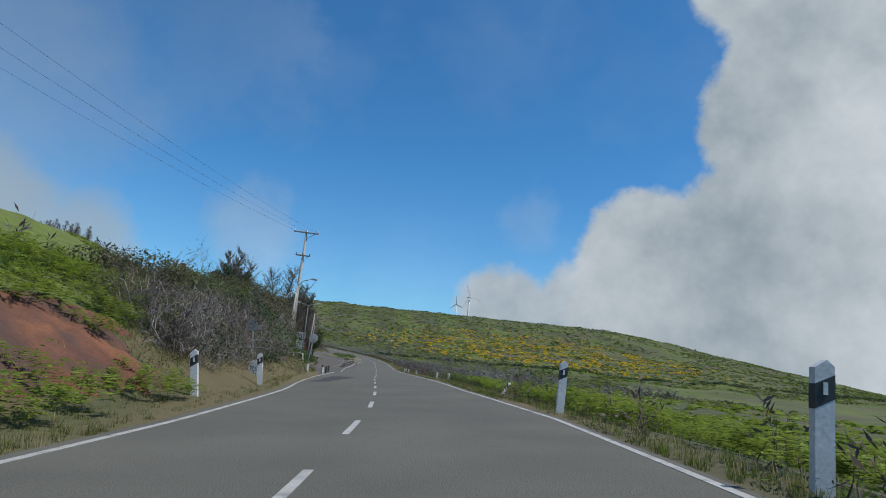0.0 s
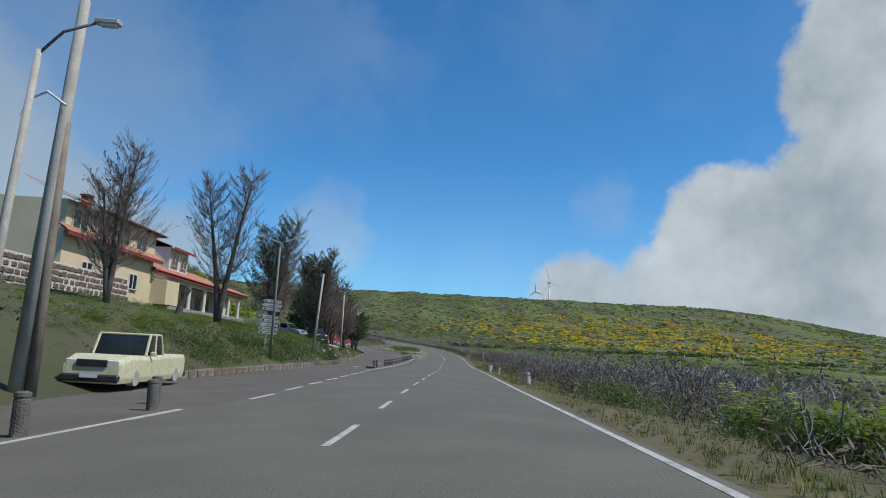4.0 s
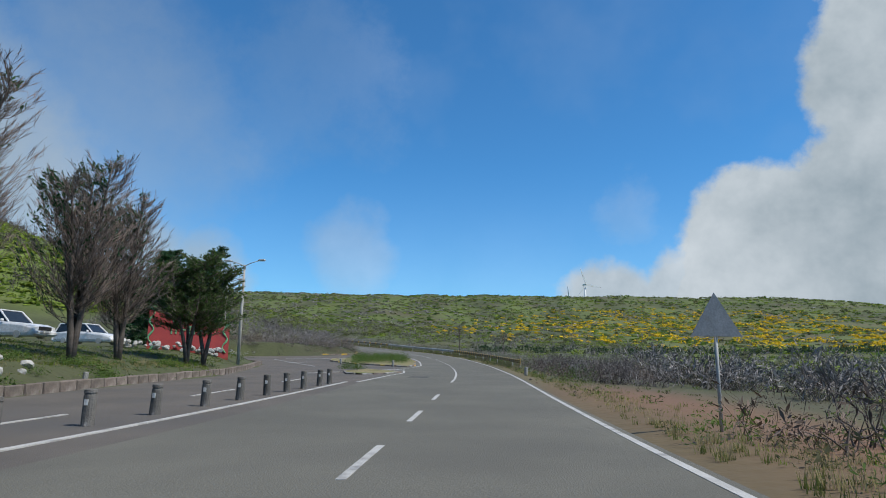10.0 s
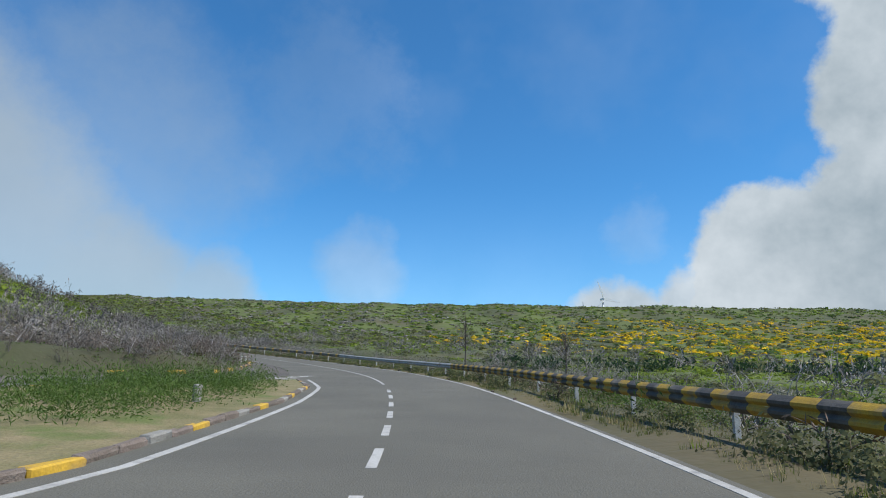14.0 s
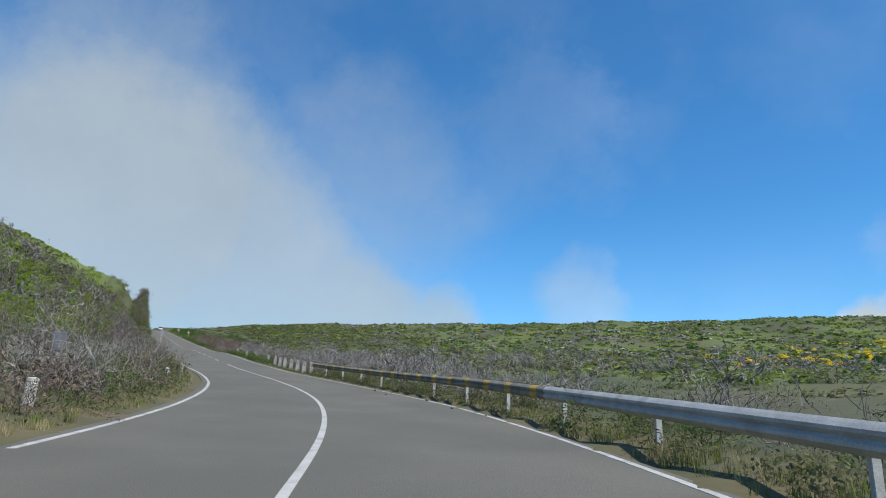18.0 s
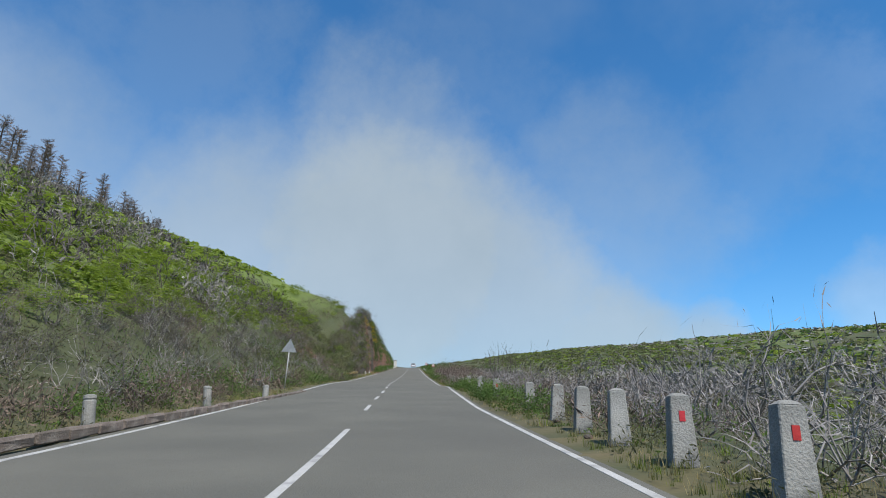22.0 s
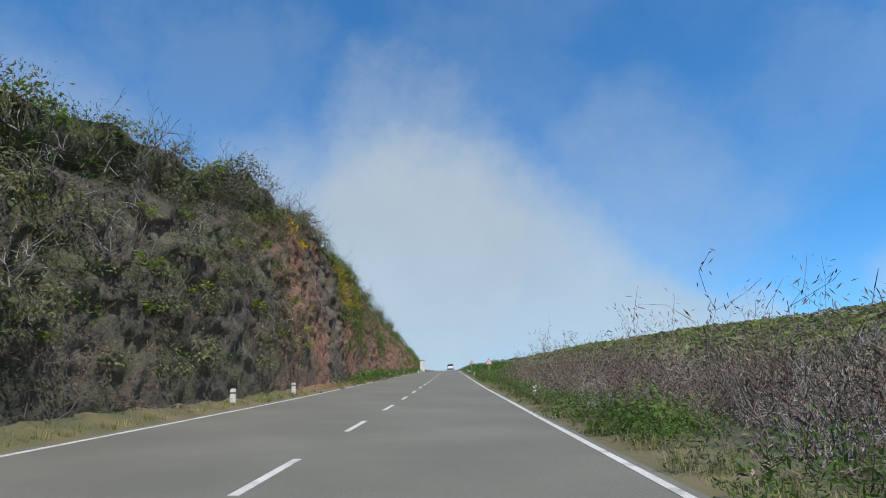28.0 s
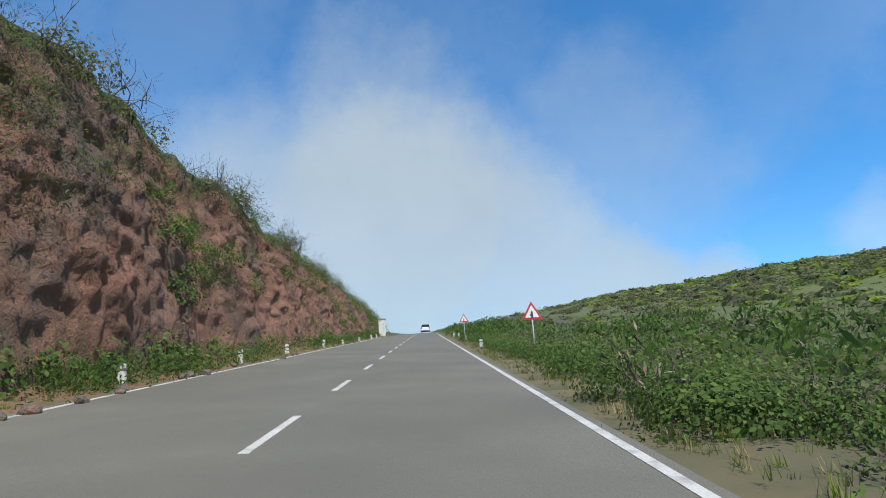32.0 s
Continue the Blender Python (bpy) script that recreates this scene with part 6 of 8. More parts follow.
TWIGS_MID = [template_dead(k + 40, 5, 3, 50, 0.02, 0.3, 0.2) for k in range(4)]
GRASS = [template_grass(k) for k in range(4)]
size = lambda n, a, b, seed: np.random.RandomState(seed).uniform(a, b, n)


def plant(name, label, category, pts, lo, hi, templates, mat, seed, **more):
    if len(pts):
        scatter(name, label, category, pts, size(len(pts), lo, hi, seed), templates, mat, seed, **more)


def cat(*rows):
    return np.concatenate([r for r in rows if len(r)])


bank_keep = lambda s, d: not (s > 43 and d > -7.5) and not (6 < s < 17 and d > -8)
no_soil = lambda s, d: not (134 < s < 152 and 4 < d < 13) and not (316 < s < 330 and 4 < d < 12) and not (84 < s < 92 and 4 < d < 7)
def pile(pts, rise, seed):
    """The same places, lifted by random heights, for a mass taller than one bush."""
    return pts + np.random.RandomState(seed).uniform(0, 1, (len(pts), 1)) * [0, 0, rise]


plant("dead_scrub", "tangled bleached grey dead heath shrubs", "scrub", cat(
    strewn(90, 75, 172, 6.4, 11, 1, no_soil, 6), strewn(90, 176, 268, 6.4, 11, 2, None, 9), strewn(180, 266, 378, 5.8, 11, 3, no_soil, 7),
    strewn(260, 228, 330, -11, -5.4, 4, None, 6), strewn(70, 22, 40, -8.6, -5.6, 5, bank_keep), strewn(20, 40, 60, -10, -7, 50, bank_keep), strewn(50, 44, 75, 6.2, 12, 6), strewn(120, 203, 232, -26, -6.6, 7), strewn(70, 160, 176, 6.0, 14, 8)), 0.75, 1.3, TWIGS, TWIG_GREY, 1)
plant("charred_scrub", "dark charred heath shrubs beside the road", "scrub", cat(
    strewn(330, 66, 172, 7.0, 16, 301, no_soil, 6), strewn(60, 36, 70, 9, 18, 302), strewn(80, 160, 176, 6.2, 12, 303)), 0.85, 1.45, TWIGS, TWIG_CHAR, 81)
plant("brown_scrub", "brown dead heath shrubs", "scrub", cat(
    strewn(200, 78, 170, 5.8, 20, 11, no_soil, 8), strewn(260, 270, 400, 5.2, 16, 12, no_soil, 8), strewn(90, 21, 38, -9, -5.6, 13, bank_keep), strewn(200, 206, 330, -12, -4.9, 14),
    strewn(30, 336, 372, -6.4, -5.8, 15), strewn(120, 340, 470, -14, -10, 16), strewn(40, 40, 70, 6, 12, 17)), 0.7, 1.25, BRUSH, TWIG_BROWN, 2)
plant("bank_scrub", "tall tangled dead scrub leaning over the road bank", "scrub", cat(strewn(80, 22, 39, -9, -6.2, 18, bank_keep), pile(strewn(40, 36, 62, -11, -8, 19), 1.8, 1)), 1.1, 1.6, BRUSH, TWIG_BROWN, 21)
plant("bank_brush", "dark olive heath bushes crowning the road bank", "shrubs", cat(pile(strewn(130, 28, 62, -13, -8.2, 218), 1.4, 2), pile(strewn(110, 44, 63, -13, -8.6, 219), 2.6, 3), pile(strewn(130, 50, 64, -13, -8.4, 320), 3.0, 9)), 0.8, 1.3, BUSHY, LEAF_OLIVE, 55)
plant("bank_greens", "green broom and heath crowning the road bank", "shrubs", cat(pile(strewn(60, 34, 62, -12, -7.8, 304), 1.6, 4), pile(strewn(70, 37, 61, -9.2, -6.6, 305, bank_keep), 1.2, 7)), 0.6, 1.1, BUSHY, LEAF_GREEN, 82)
plant("bank_broom", "dark broom bushes hanging over the road bank", "shrubs", cat(pile(strewn(110, 36, 61, -10, -6.8, 311, bank_keep), 1.5, 8), strewn(30, 24, 40, -7.4, -5.8, 312)), 0.6, 1.15, BUSHY, LEAF_DARK, 87)
plant("tall_scrub", "tall grey dead shrubs beside the road", "scrub", cat(strewn(50, 345, 378, 7.2, 13, 220), strewn(30, 309, 316, 6.4, 9.5, 221), strewn(50, 235, 300, 6.4, 10, 222), strewn(30, 206, 236, -20, -7.5, 224), strewn(12, 166, 176, 7.4, 10, 225)), 1.25, 1.9, TWIGS, TWIG_GREY, 56)
plant("tall_heath", "tall brown heath bushes crowding the verge", "scrub", cat(pile(strewn(260, 343, 384, 5.8, 12, 306), 0.5, 5), strewn(60, 300, 345, 6.2, 11, 307, no_soil)), 1.0, 1.6, BRUSH, TWIG_BROWN, 83)
plant("mid_scrub", "greyish dead scrub on the heath", "scrub", cat(
    strewn(650, 90, 400, 16, 50, 21, None, 20), strewn(300, 75, 172, 11, 20, 23, no_soil, 6), strewn(300, 266, 400, 11, 17, 24, no_soil, 7), strewn(380, 205, 335, -40, -11, 22, None, 14)), 0.8, 1.4, TWIGS_MID, TWIG_GREY, 3)
plant("green_shrubs", "dense green broom and heath shrubs on the verges", "shrubs", cat(
    strewn(90, 34, 80, 6, 14, 32, None, 6), strewn(70, 80, 168, 4.8, 9, 33, no_soil, 5), strewn(90, 172, 268, 5.4, 8, 34, None, 5),
    strewn(110, 268, 392, 4.7, 8, 35, no_soil, 6), strewn(150, 396, 500, 4.9, 8, 36), strewn(110, 206, 335, -8, -4.6, 37, None, 5), strewn(120, 18, 60, -11, -6, 38, None, 5),
    strewn(110, 310, 345, -9.5, -5.2, 39), strewn(120, 375, 480, -5.6, -4.7, 40, None, 7)), 0.55, 1.05, LEAFY, LEAF_GREEN, 4)
plant("olive_shrubs", "olive-brown heath shrubs among the dead scrub", "shrubs", cat(
    strewn(140, 80, 170, 5.6, 24, 41, no_soil, 6), strewn(120, 176, 268, 6, 16, 42), strewn(160, 268, 400, 5.2, 20, 43, no_soil, 6), strewn(190, 206, 340, -12, -5, 44, None, 6),
    strewn(150, 20, 60, -12, -6, 45), strewn(140, 336, 470, -14, -10, 46), strewn(60, 36, 80, 5.4, 10, 47)), 0.5, 1.0, LEAFY, LEAF_OLIVE, 5)
plant("bank_bushes", "dark green bushes on the bank", "shrubs", cat(
    strewn(60, 30, 62, -11.5, -7, 51), strewn(45, 78, 104, -12.4, -10.4, 52, None, 4), strewn(50, 108, 126, -14, -10.5, 53, None, 4), 
    strewn(10, 375, 480, -5.7, -5.0, 55)), 0.7, 1.3, LEAFY, LEAF_DARK, 6)
plant("hollow_bushes", "grey-green bushes below the earth hollow", "shrubs", strewn(90, 303, 331, -8.4, -5.2, 54), 0.5, 1.0, BUSHY, LEAF_HEATH, 101)
plant("ferns", "bright green bracken covering the slopes", "ferns", cat(
    strewn(760, -12, 36, -17, -6.8, 61, bank_keep), strewn(60, -6, 18, -6, -3.8, 66), strewn(330, -20, 62, 6.0, 15, 62, None, 12), strewn(560, 240, 345, -18, -9.5, 63), strewn(120, 30, 56, -16, -10, 65), strewn(110, 335, 420, -18, -10, 64, None, 8)), 0.55, 1.0, BRACKEN, LEAF_FERN, 7)
plant("far_ferns", "bright green bracken on the hillside", "ferns", cat(
    strewn(3600, 225, 420, -56, -22, 71), strewn(2000, -40, 62, -44, -13, 72), strewn(900, -40, 80, 14, 60, 73)), 0.7, 1.3, DOME, LEAF_FERN, 8, squash=(0.35, 0.6))
plant("slope_bracken", "low yellow-green bracken over the slope", "ferns", strewn(2300, 225, 350, -30, -11, 74), 0.5, 1.0, DOME_MID, LEAF_FERN, 88, squash=(0.3, 0.55))
plant("hill_dead_bushes", "grey dead bushes standing on the green slope", "scrub", cat(strewn(420, 232, 350, -50, -11, 308, None, 12), strewn(60, -10, 50, -30, -12, 309)), 0.9, 1.6, TWIGS_MID, TWIG_CHAR, 84)
plant("band_heath", "dark brown heath band across the slope", "shrubs", strewn(330, 262, 345, -14, -7.5, 310, None, 6), 0.6, 1.15, BRUSH, TWIG_CHAR, 85)
plant("yellow_broom", "yellow-flowering broom over the hillside", "shrubs", field(
    15000, -15, 210, 160, 360, 81, lambda x, y, s, d, r: (d > 22) & (r < np.clip(1.2 - ((x - 90) / 90) ** 2 - ((y - 245) / 85) ** 2, 0, 1) * np.clip(0.35 + 0.45 * wobble(x, y, 22, 8) + 0.4 * wobble(x, y, 7, 18), 0.05, 0.95))), 0.5, 1.15, DOME, FLOWER, 9, squash=(0.5, 0.9))
plant("ground_cover", "low green weeds covering the ground", "weeds", cat(strewn(1700, -40, 500, 4.6, 12, 201), strewn(500, 12, 60, -12, -8, 202), strewn(2600, 200, 340, -16, -4.8, 203), strewn(2600, 72, 182, -24, -10, 204), strewn(1200, 268, 400, 8, 24, 205)), 0.14, 0.36, TINY, LEAF_GREEN, 51, squash=(0.4, 0.9))
plant("dry_ground_cover", "low olive and dry weeds covering the ground", "weeds", cat(strewn(1600, -40, 500, 4.4, 10, 211), strewn(2200, 200, 340, -14, -4.6, 213), strewn(1200, 72, 182, -22, -10, 214)), 0.12, 0.32, TINY, LEAF_OLIVE, 52, squash=(0.4, 0.9))
plant("bank_turf", "straw and green turf on the road bank", "grass", cat(strewn(5200, -12, 63, -8.4, -2.9, 313), strewn(1500, -6, 44, 4.3, 6.4, 314), strewn(1500, 196, 268, 4.2, 6.4, 315)), 0.1, 0.24, GRASS, GRASS_MIXED, 89)
plant("bank_straw", "dry straw-coloured turf on the road bank", "grass", cat(strewn(2600, -12, 63, -8.0, -2.9, 316), strewn(1500, 196, 330, 4.2, 6.4, 317)), 0.08, 0.2, GRASS, GRASS_DRY, 90)
plant("road_edge_bushes", "fresh green bushes crowding the road's edge", "shrubs", cat(strewn(80, 252, 330, -7, -4.9, 321, None, 5), strewn(60, 346, 400, 4.8, 6.6, 322, None, 5), strewn(40, 40, 75, 5.4, 8, 323, None, 5), strewn(40, 284, 316, 4.7, 6.2, 324, None, 5)), 0.45, 0.95, BUSHY_FINE, LEAF_GREEN, 93)
plant("gaunt_bushes", "tall gaunt dead bushes standing over the verge", "scrub", cat(strewn(16, 352, 376, 7.5, 12, 325), strewn(8, 322, 345, 8, 13, 326)), 2.0, 2.7, GAUNT, TWIG_BROWN, 94)
plant("rail_shrubs", "low green and olive plants under the guard rail", "shrubs", strewn(150, 176, 268, 4.7, 7.2, 318), 0.3, 0.6, BUSHY, LEAF_HEATH, 91)
plant("verge_brush", "small olive heath plants along the road's edge", "shrubs", cat(strewn(500, -40, 500, 4.7, 6.6, 231, no_soil), strewn(120, 18, 58, -6.5, -4.9, 232), strewn(420, 228, 345, -6.4, -4.5, 233), strewn(260, 228, 345, 4.8, 6.2, 234)), 0.25, 0.55, SMALL, LEAF_OLIVE, 57)
plant("verge_twigs", "small dead heath tufts along the road's edge", "scrub", cat(strewn(260, -40, 400, 4.9, 7.0, 235, no_soil), strewn(260, 228, 345, -6.8, -4.7, 236)), 0.35, 0.7, TWIGS_MID, TWIG_BROWN, 58)
plant("slope_shrubs", "broad green shrubs over the downhill slope", "shrubs", cat(strewn(150, 390, 440, 5.0, 9, 241), strewn(40, 308, 330, -9, -5.6, 242)), 0.5, 1.0, BUSHY_FINE, LEAF_GREEN, 59)
plant("slope_broom", "olive heath bushes on the downhill slope", "shrubs", strewn(110, 392, 440, 6, 14, 335), 0.6, 1.1, BUSHY, LEAF_HEATH, 100)
plant("far_slope_shrubs", "broad green shrubs farther down the slope", "shrubs", cat(strewn(200, 440, 520, 5.5, 14, 250), strewn(240, 392, 440, 10, 22, 251)), 0.8, 1.4, LEAFY_MID, LEAF_GREEN, 63)
plant("slope_heath", "mixed olive shrubs over the downhill slope", "shrubs", cat(strewn(900, 380, 560, 12, 70, 243), strewn(400, 270, 400, 14, 50, 244)), 0.6, 1.2, DOME_MID, LEAF_OLIVE, 60, squash=(0.5, 0.9))
plant("foot_bushes", "leafy green bushes at the foot of the red bank", "shrubs", cat(strewn(56, 392, 440, -6.4, -5.2, 245), strewn(30, 440, 490, -5.8, -4.9, 246)), 0.7, 1.3, BUSHY, LEAF_GREEN, 61)
plant("edge_grass", "green and straw grass along the asphalt's edge", "grass", cat(strewn(4200, -20, 430, 4.25, 5.3, 247), strewn(1300, 0, 58, -7.6, -4.25, 248), strewn(2400, 228, 430, -5.2, -4.25, 249)), 0.09, 0.22, GRASS, GRASS_MIXED, 62)
plant("meadow", "bright green low meadow below the hedge", "grass", field(6000, 12, 230, 90, 152, 86, lambda x, y, s, d, r: (d > 14) & (r < 0.35 + 0.65 * (y > 118))), 0.5, 1.0, TINY, LEAF_FERN, 64, squash=(0.25, 0.45))
plant("slope_scrub", "dark olive shrubs among the bracken", "shrubs", cat(strewn(330, 238, 345, -24, -7, 261, None, 9), strewn(120, 300, 345, -40, -20, 262)), 0.5, 1.1, SMALL, LEAF_OLIVE, 65)
plant("roadside_bracken", "fresh green bracken and broom by the road", "ferns", strewn(260, -2, 42, 6.3, 12, 271), 0.5, 0.85, BRACKEN, LEAF_FERN, 66)
plant("roadside_bracken", "fresh green bracken and broom farther from the road", "ferns", strewn(300, -2, 60, 11, 24, 272), 0.6, 1.1, DOME_MID, LEAF_FERN, 67, squash=(0.5, 0.8))
plant("junction_scrub", "tall brown dead scrub at the junction", "scrub", cat(strewn(150, 198, 238, -26, -5.6, 273), strewn(50, 198, 212, -22, -8, 274)), 0.6, 1.05, BRUSH, TWIG_BROWN, 68)
plant("corner_scrub", "dense dead heath on the junction's far corner", "scrub", cat(strewn(170, 198, 222, -30, -6.8, 341), strewn(60, 184, 202, -40, -24, 342)), 0.6, 1.0, TWIGS, TWIG_CHAR, 104)
plant("corner_heath", "brown heath on the junction's far corner", "scrub", cat(strewn(150, 198, 222, -30, -6.2, 343), strewn(60, 184, 202, -40, -24, 344)), 0.5, 0.9, BRUSH, TWIG_BROWN, 105)
plant("bank_tangle", "bleached tangle of tall dead branches on the bank", "scrub", cat(strewn(60, 21, 44, -8.4, -6.0, 281), pile(strewn(16, 44, 62, -10, -8, 282), 1.5, 6)), 1.3, 2.0, TWIGS, TWIG_GREY, 69)
plant("terrace_grass", "short grass on the terrace under the trees", "grass", cat(strewn(2800, 118, 184, -22, -11.5, 283), strewn(3600, 74, 152, -14.5, -9.8, 284)), 0.1, 0.24, GRASS, GRASS_MIXED, 70)
plant("hollow_brush", "dark brush round the earth hollow in the bank", "scrub", cat(strewn(50, 322, 338, -10.5, -7.2, 291), strewn(30, 316, 336, -7.4, -5.4, 292)), 0.7, 1.2, BRUSH, TWIG_BROWN, 71)
plant("bank_leaves", "lush green plants on the lay-by's bank", "shrubs", cat(strewn(260, 74, 128, -22, -10.6, 215, None, 6), strewn(60, 128, 158, -22, -13, 216, None, 6)), 0.35, 0.8, LEAFY, LEAF_FERN, 53, squash=(0.5, 0.9))
plant("hilltop_shrubs", "green shrubs on top of the bank", "shrubs", strewn(220, 5, 62, -30, -11, 217), 0.7, 1.2, DOME_MID, LEAF_GREEN, 54)
far_side = lambda d, r, k: (d > 55) & (r < k)
plant("near_hill_green", "low bright green bushes on the open heath", "shrubs", cat(strewn(900, 90, 265, 16, 58, 331, None, 18), strewn(800, 265, 540, 13, 58, 332, None, 18)), 0.5, 1.1, DOME_MID, LEAF_FERN, 95, squash=(0.35, 0.65))
plant("open_hill_green", "bright bushes farther up the open heath", "shrubs", cat(strewn(1500, 265, 560, 26, 62, 336), strewn(700, 90, 265, 30, 62, 337)), 0.6, 1.2, DOME, LEAF_FERN, 102, squash=(0.35, 0.65))
plant("open_hill_heath", "grey-green bushes farther up the open heath", "shrubs", cat(strewn(1900, 265, 560, 26, 62, 338), strewn(900, 90, 265, 30, 62, 339)), 0.6, 1.2, DOME, LEAF_HEATH, 103, squash=(0.5, 0.9))
plant("near_hill_heath", "low grey-green bushes on the open heath", "shrubs", cat(strewn(700, 90, 265, 16, 58, 333), strewn(900, 265, 540, 13, 58, 334)), 0.5, 1.1, DOME_MID, LEAF_HEATH, 96, squash=(0.45, 0.8))
plant("hill_shrubs", "green heath shrubs over the far hillside", "shrubs", field(
    11000, -260, 330, 120, 420, 82, lambda x, y, s, d, r: far_side(d, r, 0.85)), 0.6, 1.3, DOME, LEAF_HEATH, 10, squash=(0.5, 0.9))
plant("hill_olive", "dark olive heath shrubs over the far hillside", "shrubs", field(
    6500, -260, 330, 120, 420, 87, lambda x, y, s, d, r: far_side(d, r, np.clip(0.55 + 0.5 * wobble(x, y, 35, 41), 0.05, 1))), 0.6, 1.4, DOME, LEAF_GREEN, 86, squash=(0.5, 1.0))
plant("hill_heath", "greyish heath shrubs over the far hillside", "shrubs", field(
    13000, -260, 330, 120, 420, 83, lambda x, y, s, d, r: far_side(d, r, np.clip(0.36 - x / 160 + 0.35 * wobble(x, y, 45, 12), 0.02, 0.75))), 0.6, 1.2, DOME, TWIG_GREY, 11, squash=(0.5, 0.8))
plant("hill_green", "bright green bushes on the far hillside", "shrubs", field(
    11000, -200, 330, 120, 400, 84, lambda x, y, s, d, r: far_side(d, r, np.clip(0.6 + 0.5 * wobble(x, y, 40, 14), 0, 1))), 0.7, 1.5, DOME, LEAF_FERN, 12, squash=(0.35, 0.65))
plant("hedge_line", "dark hedge along the hillside's foot", "hedge", field(
    2600, 5, 330, 150, 160, 85, lambda x, y, s, d, r: (np.abs(y - 153 - 0.012 * x - 2 * np.sin(x / 21)) < 1.6) & (d > 12)), 0.9, 1.5, LEAFY_MID, LEAF_DARK, 13, squash=(0.7, 1.0))
plant("verge_grass", "dry and green grass tufts along the verges", "grass", cat(
    strewn(3400, 0, 440, 4.3, 6.2, 91), strewn(1000, 0, 62, -7.4, -4.3, 92), strewn(1800, 206, 440, -5.4, -4.2, 93), strewn(2500, 74, 160, -18, -10, 94)), 0.12, 0.3, GRASS, GRASS_DRY, 14)
plant("bank_grass", "green grass and weeds on the lay-by's bank", "grass", cat(
    strewn(3400, 70, 165, -20, -10, 95, None, 7), strewn(1500, 200, 500, -5.6, -4.4, 96), strewn(1300, 0, 440, 4.5, 6.8, 97)), 0.12, 0.3, GRASS, LEAF_FERN, 15)
plant("bank_lush_bushes", "lush green bushes on the lay-by's bank", "shrubs", cat(strewn(120, 76, 128, -15, -10.6, 351, None, 6), strewn(36, 128, 160, -16, -12.6, 352, None, 6)), 0.4, 0.85, BUSHY, LEAF_GREEN, 106, squash=(0.55, 0.9))
plant("bank_dry_turf", "straw turf on the lay-by's bank", "grass", strewn(2600, 74, 160, -16, -10, 353, None, 7), 0.1, 0.24, GRASS, GRASS_DRY, 107)
plant("bank_weeds", "low leafy weeds on the lay-by's bank", "weeds", cat(
    strewn(260, 72, 128, -13.5, -10, 98, None, 5), strewn(90, 128, 160, -17, -12.4, 99, None, 6)), 0.3, 0.7, LEAFY, LEAF_GREEN, 16, squash=(0.5, 0.9))
plant("cliff_twigs", "brown heath hanging over the cliff's brow and face", "scrub", cat(on_cliff(120, 338, 400, 0.9, 1.25, 1), on_cliff(90, 396, 500, 0.95, 1.3, 2), on_cliff(150, 337, 376, 0.15, 0.95, 3), on_cliff(16, 327, 340, 0.1, 1.7, 41)), 0.55, 1.1, BRUSH, TWIG_BROWN, 31)
plant("cliff_brow_bushes", "olive and green bushes along the cliff's brow", "shrubs", cat(on_cliff(130, 340, 402, 0.94, 1.4, 44), on_cliff(150, 400, 500, 0.9, 1.35, 45), on_cliff(90, 338, 372, 0.1, 0.9, 46)), 0.45, 1.0, BUSHY, LEAF_HEATH, 97)
plant("cliff_green_bushes", "dark green broom bushes on the cliff face", "shrubs", cat(on_cliff(70, 385, 399, 0.25, 1.05, 47), on_cliff(24, 408, 420, 0.25, 0.7, 48), on_cliff(60, 425, 500, 0.0, 0.9, 49)), 0.5, 1.0, BUSHY, LEAF_GREEN, 98)
plant("cliff_skyline_twigs", "bare shrubs on the cliff's skyline", "scrub", cat(on_cliff(30, 345, 385, 1.0, 1.2, 50), on_cliff(26, 396, 450, 0.98, 1.1, 51)), 0.8, 1.5, TWIGS, TWIG_CHAR, 99)
plant("cliff_end_bushes", "olive bushes over the end of the cliff", "shrubs", on_cliff(150, 326.5, 346, 0.2, 1.8, 43), 0.6, 1.2, BUSHY, LEAF_HEATH, 92)
plant("cliff_dead_scrub", "grey dead scrub hanging on the rock face", "scrub", cat(on_cliff(60, 338, 395, 0.9, 1.3, 4), on_cliff(60, 337, 372, 0.2, 0.95, 5)), 0.6, 1.3, TWIGS, TWIG_GREY, 32)
plant("cliff_shrubs", "green shrubs along the cliff's brow", "shrubs", cat(on_cliff(90, 338, 400, 0.97, 1.5, 6), on_cliff(260, 398, 500, 0.55, 1.4, 7), on_cliff(40, 387, 402, 0.5, 1.2, 27), on_cliff(40, 337, 376, 0.1, 0.9, 8), on_cliff(110, 327, 340, 0.0, 1.7, 42)), 0.5, 1.15, LEAFY, LEAF_GREEN, 33)
plant("cliff_dark_shrubs", "dark olive shrubs on the rock face", "shrubs", cat(on_cliff(60, 338, 400, 0.95, 1.4, 9), on_cliff(110, 386, 404, 0.2, 1.0, 10), on_cliff(70, 336, 372, 0.05, 0.9, 11), on_cliff(50, 402, 490, 0.2, 1.0, 12)), 0.45, 1.1, LEAFY, LEAF_OLIVE, 34)
plant("cliff_ferns", "bright green ferns growing on ledges", "ferns", cat(on_cliff(60, 338, 395, 0.85, 1.3, 13), on_cliff(36, 338, 380, 0.2, 0.85, 14)), 0.35, 0.7, FERN, LEAF_FERN, 35)
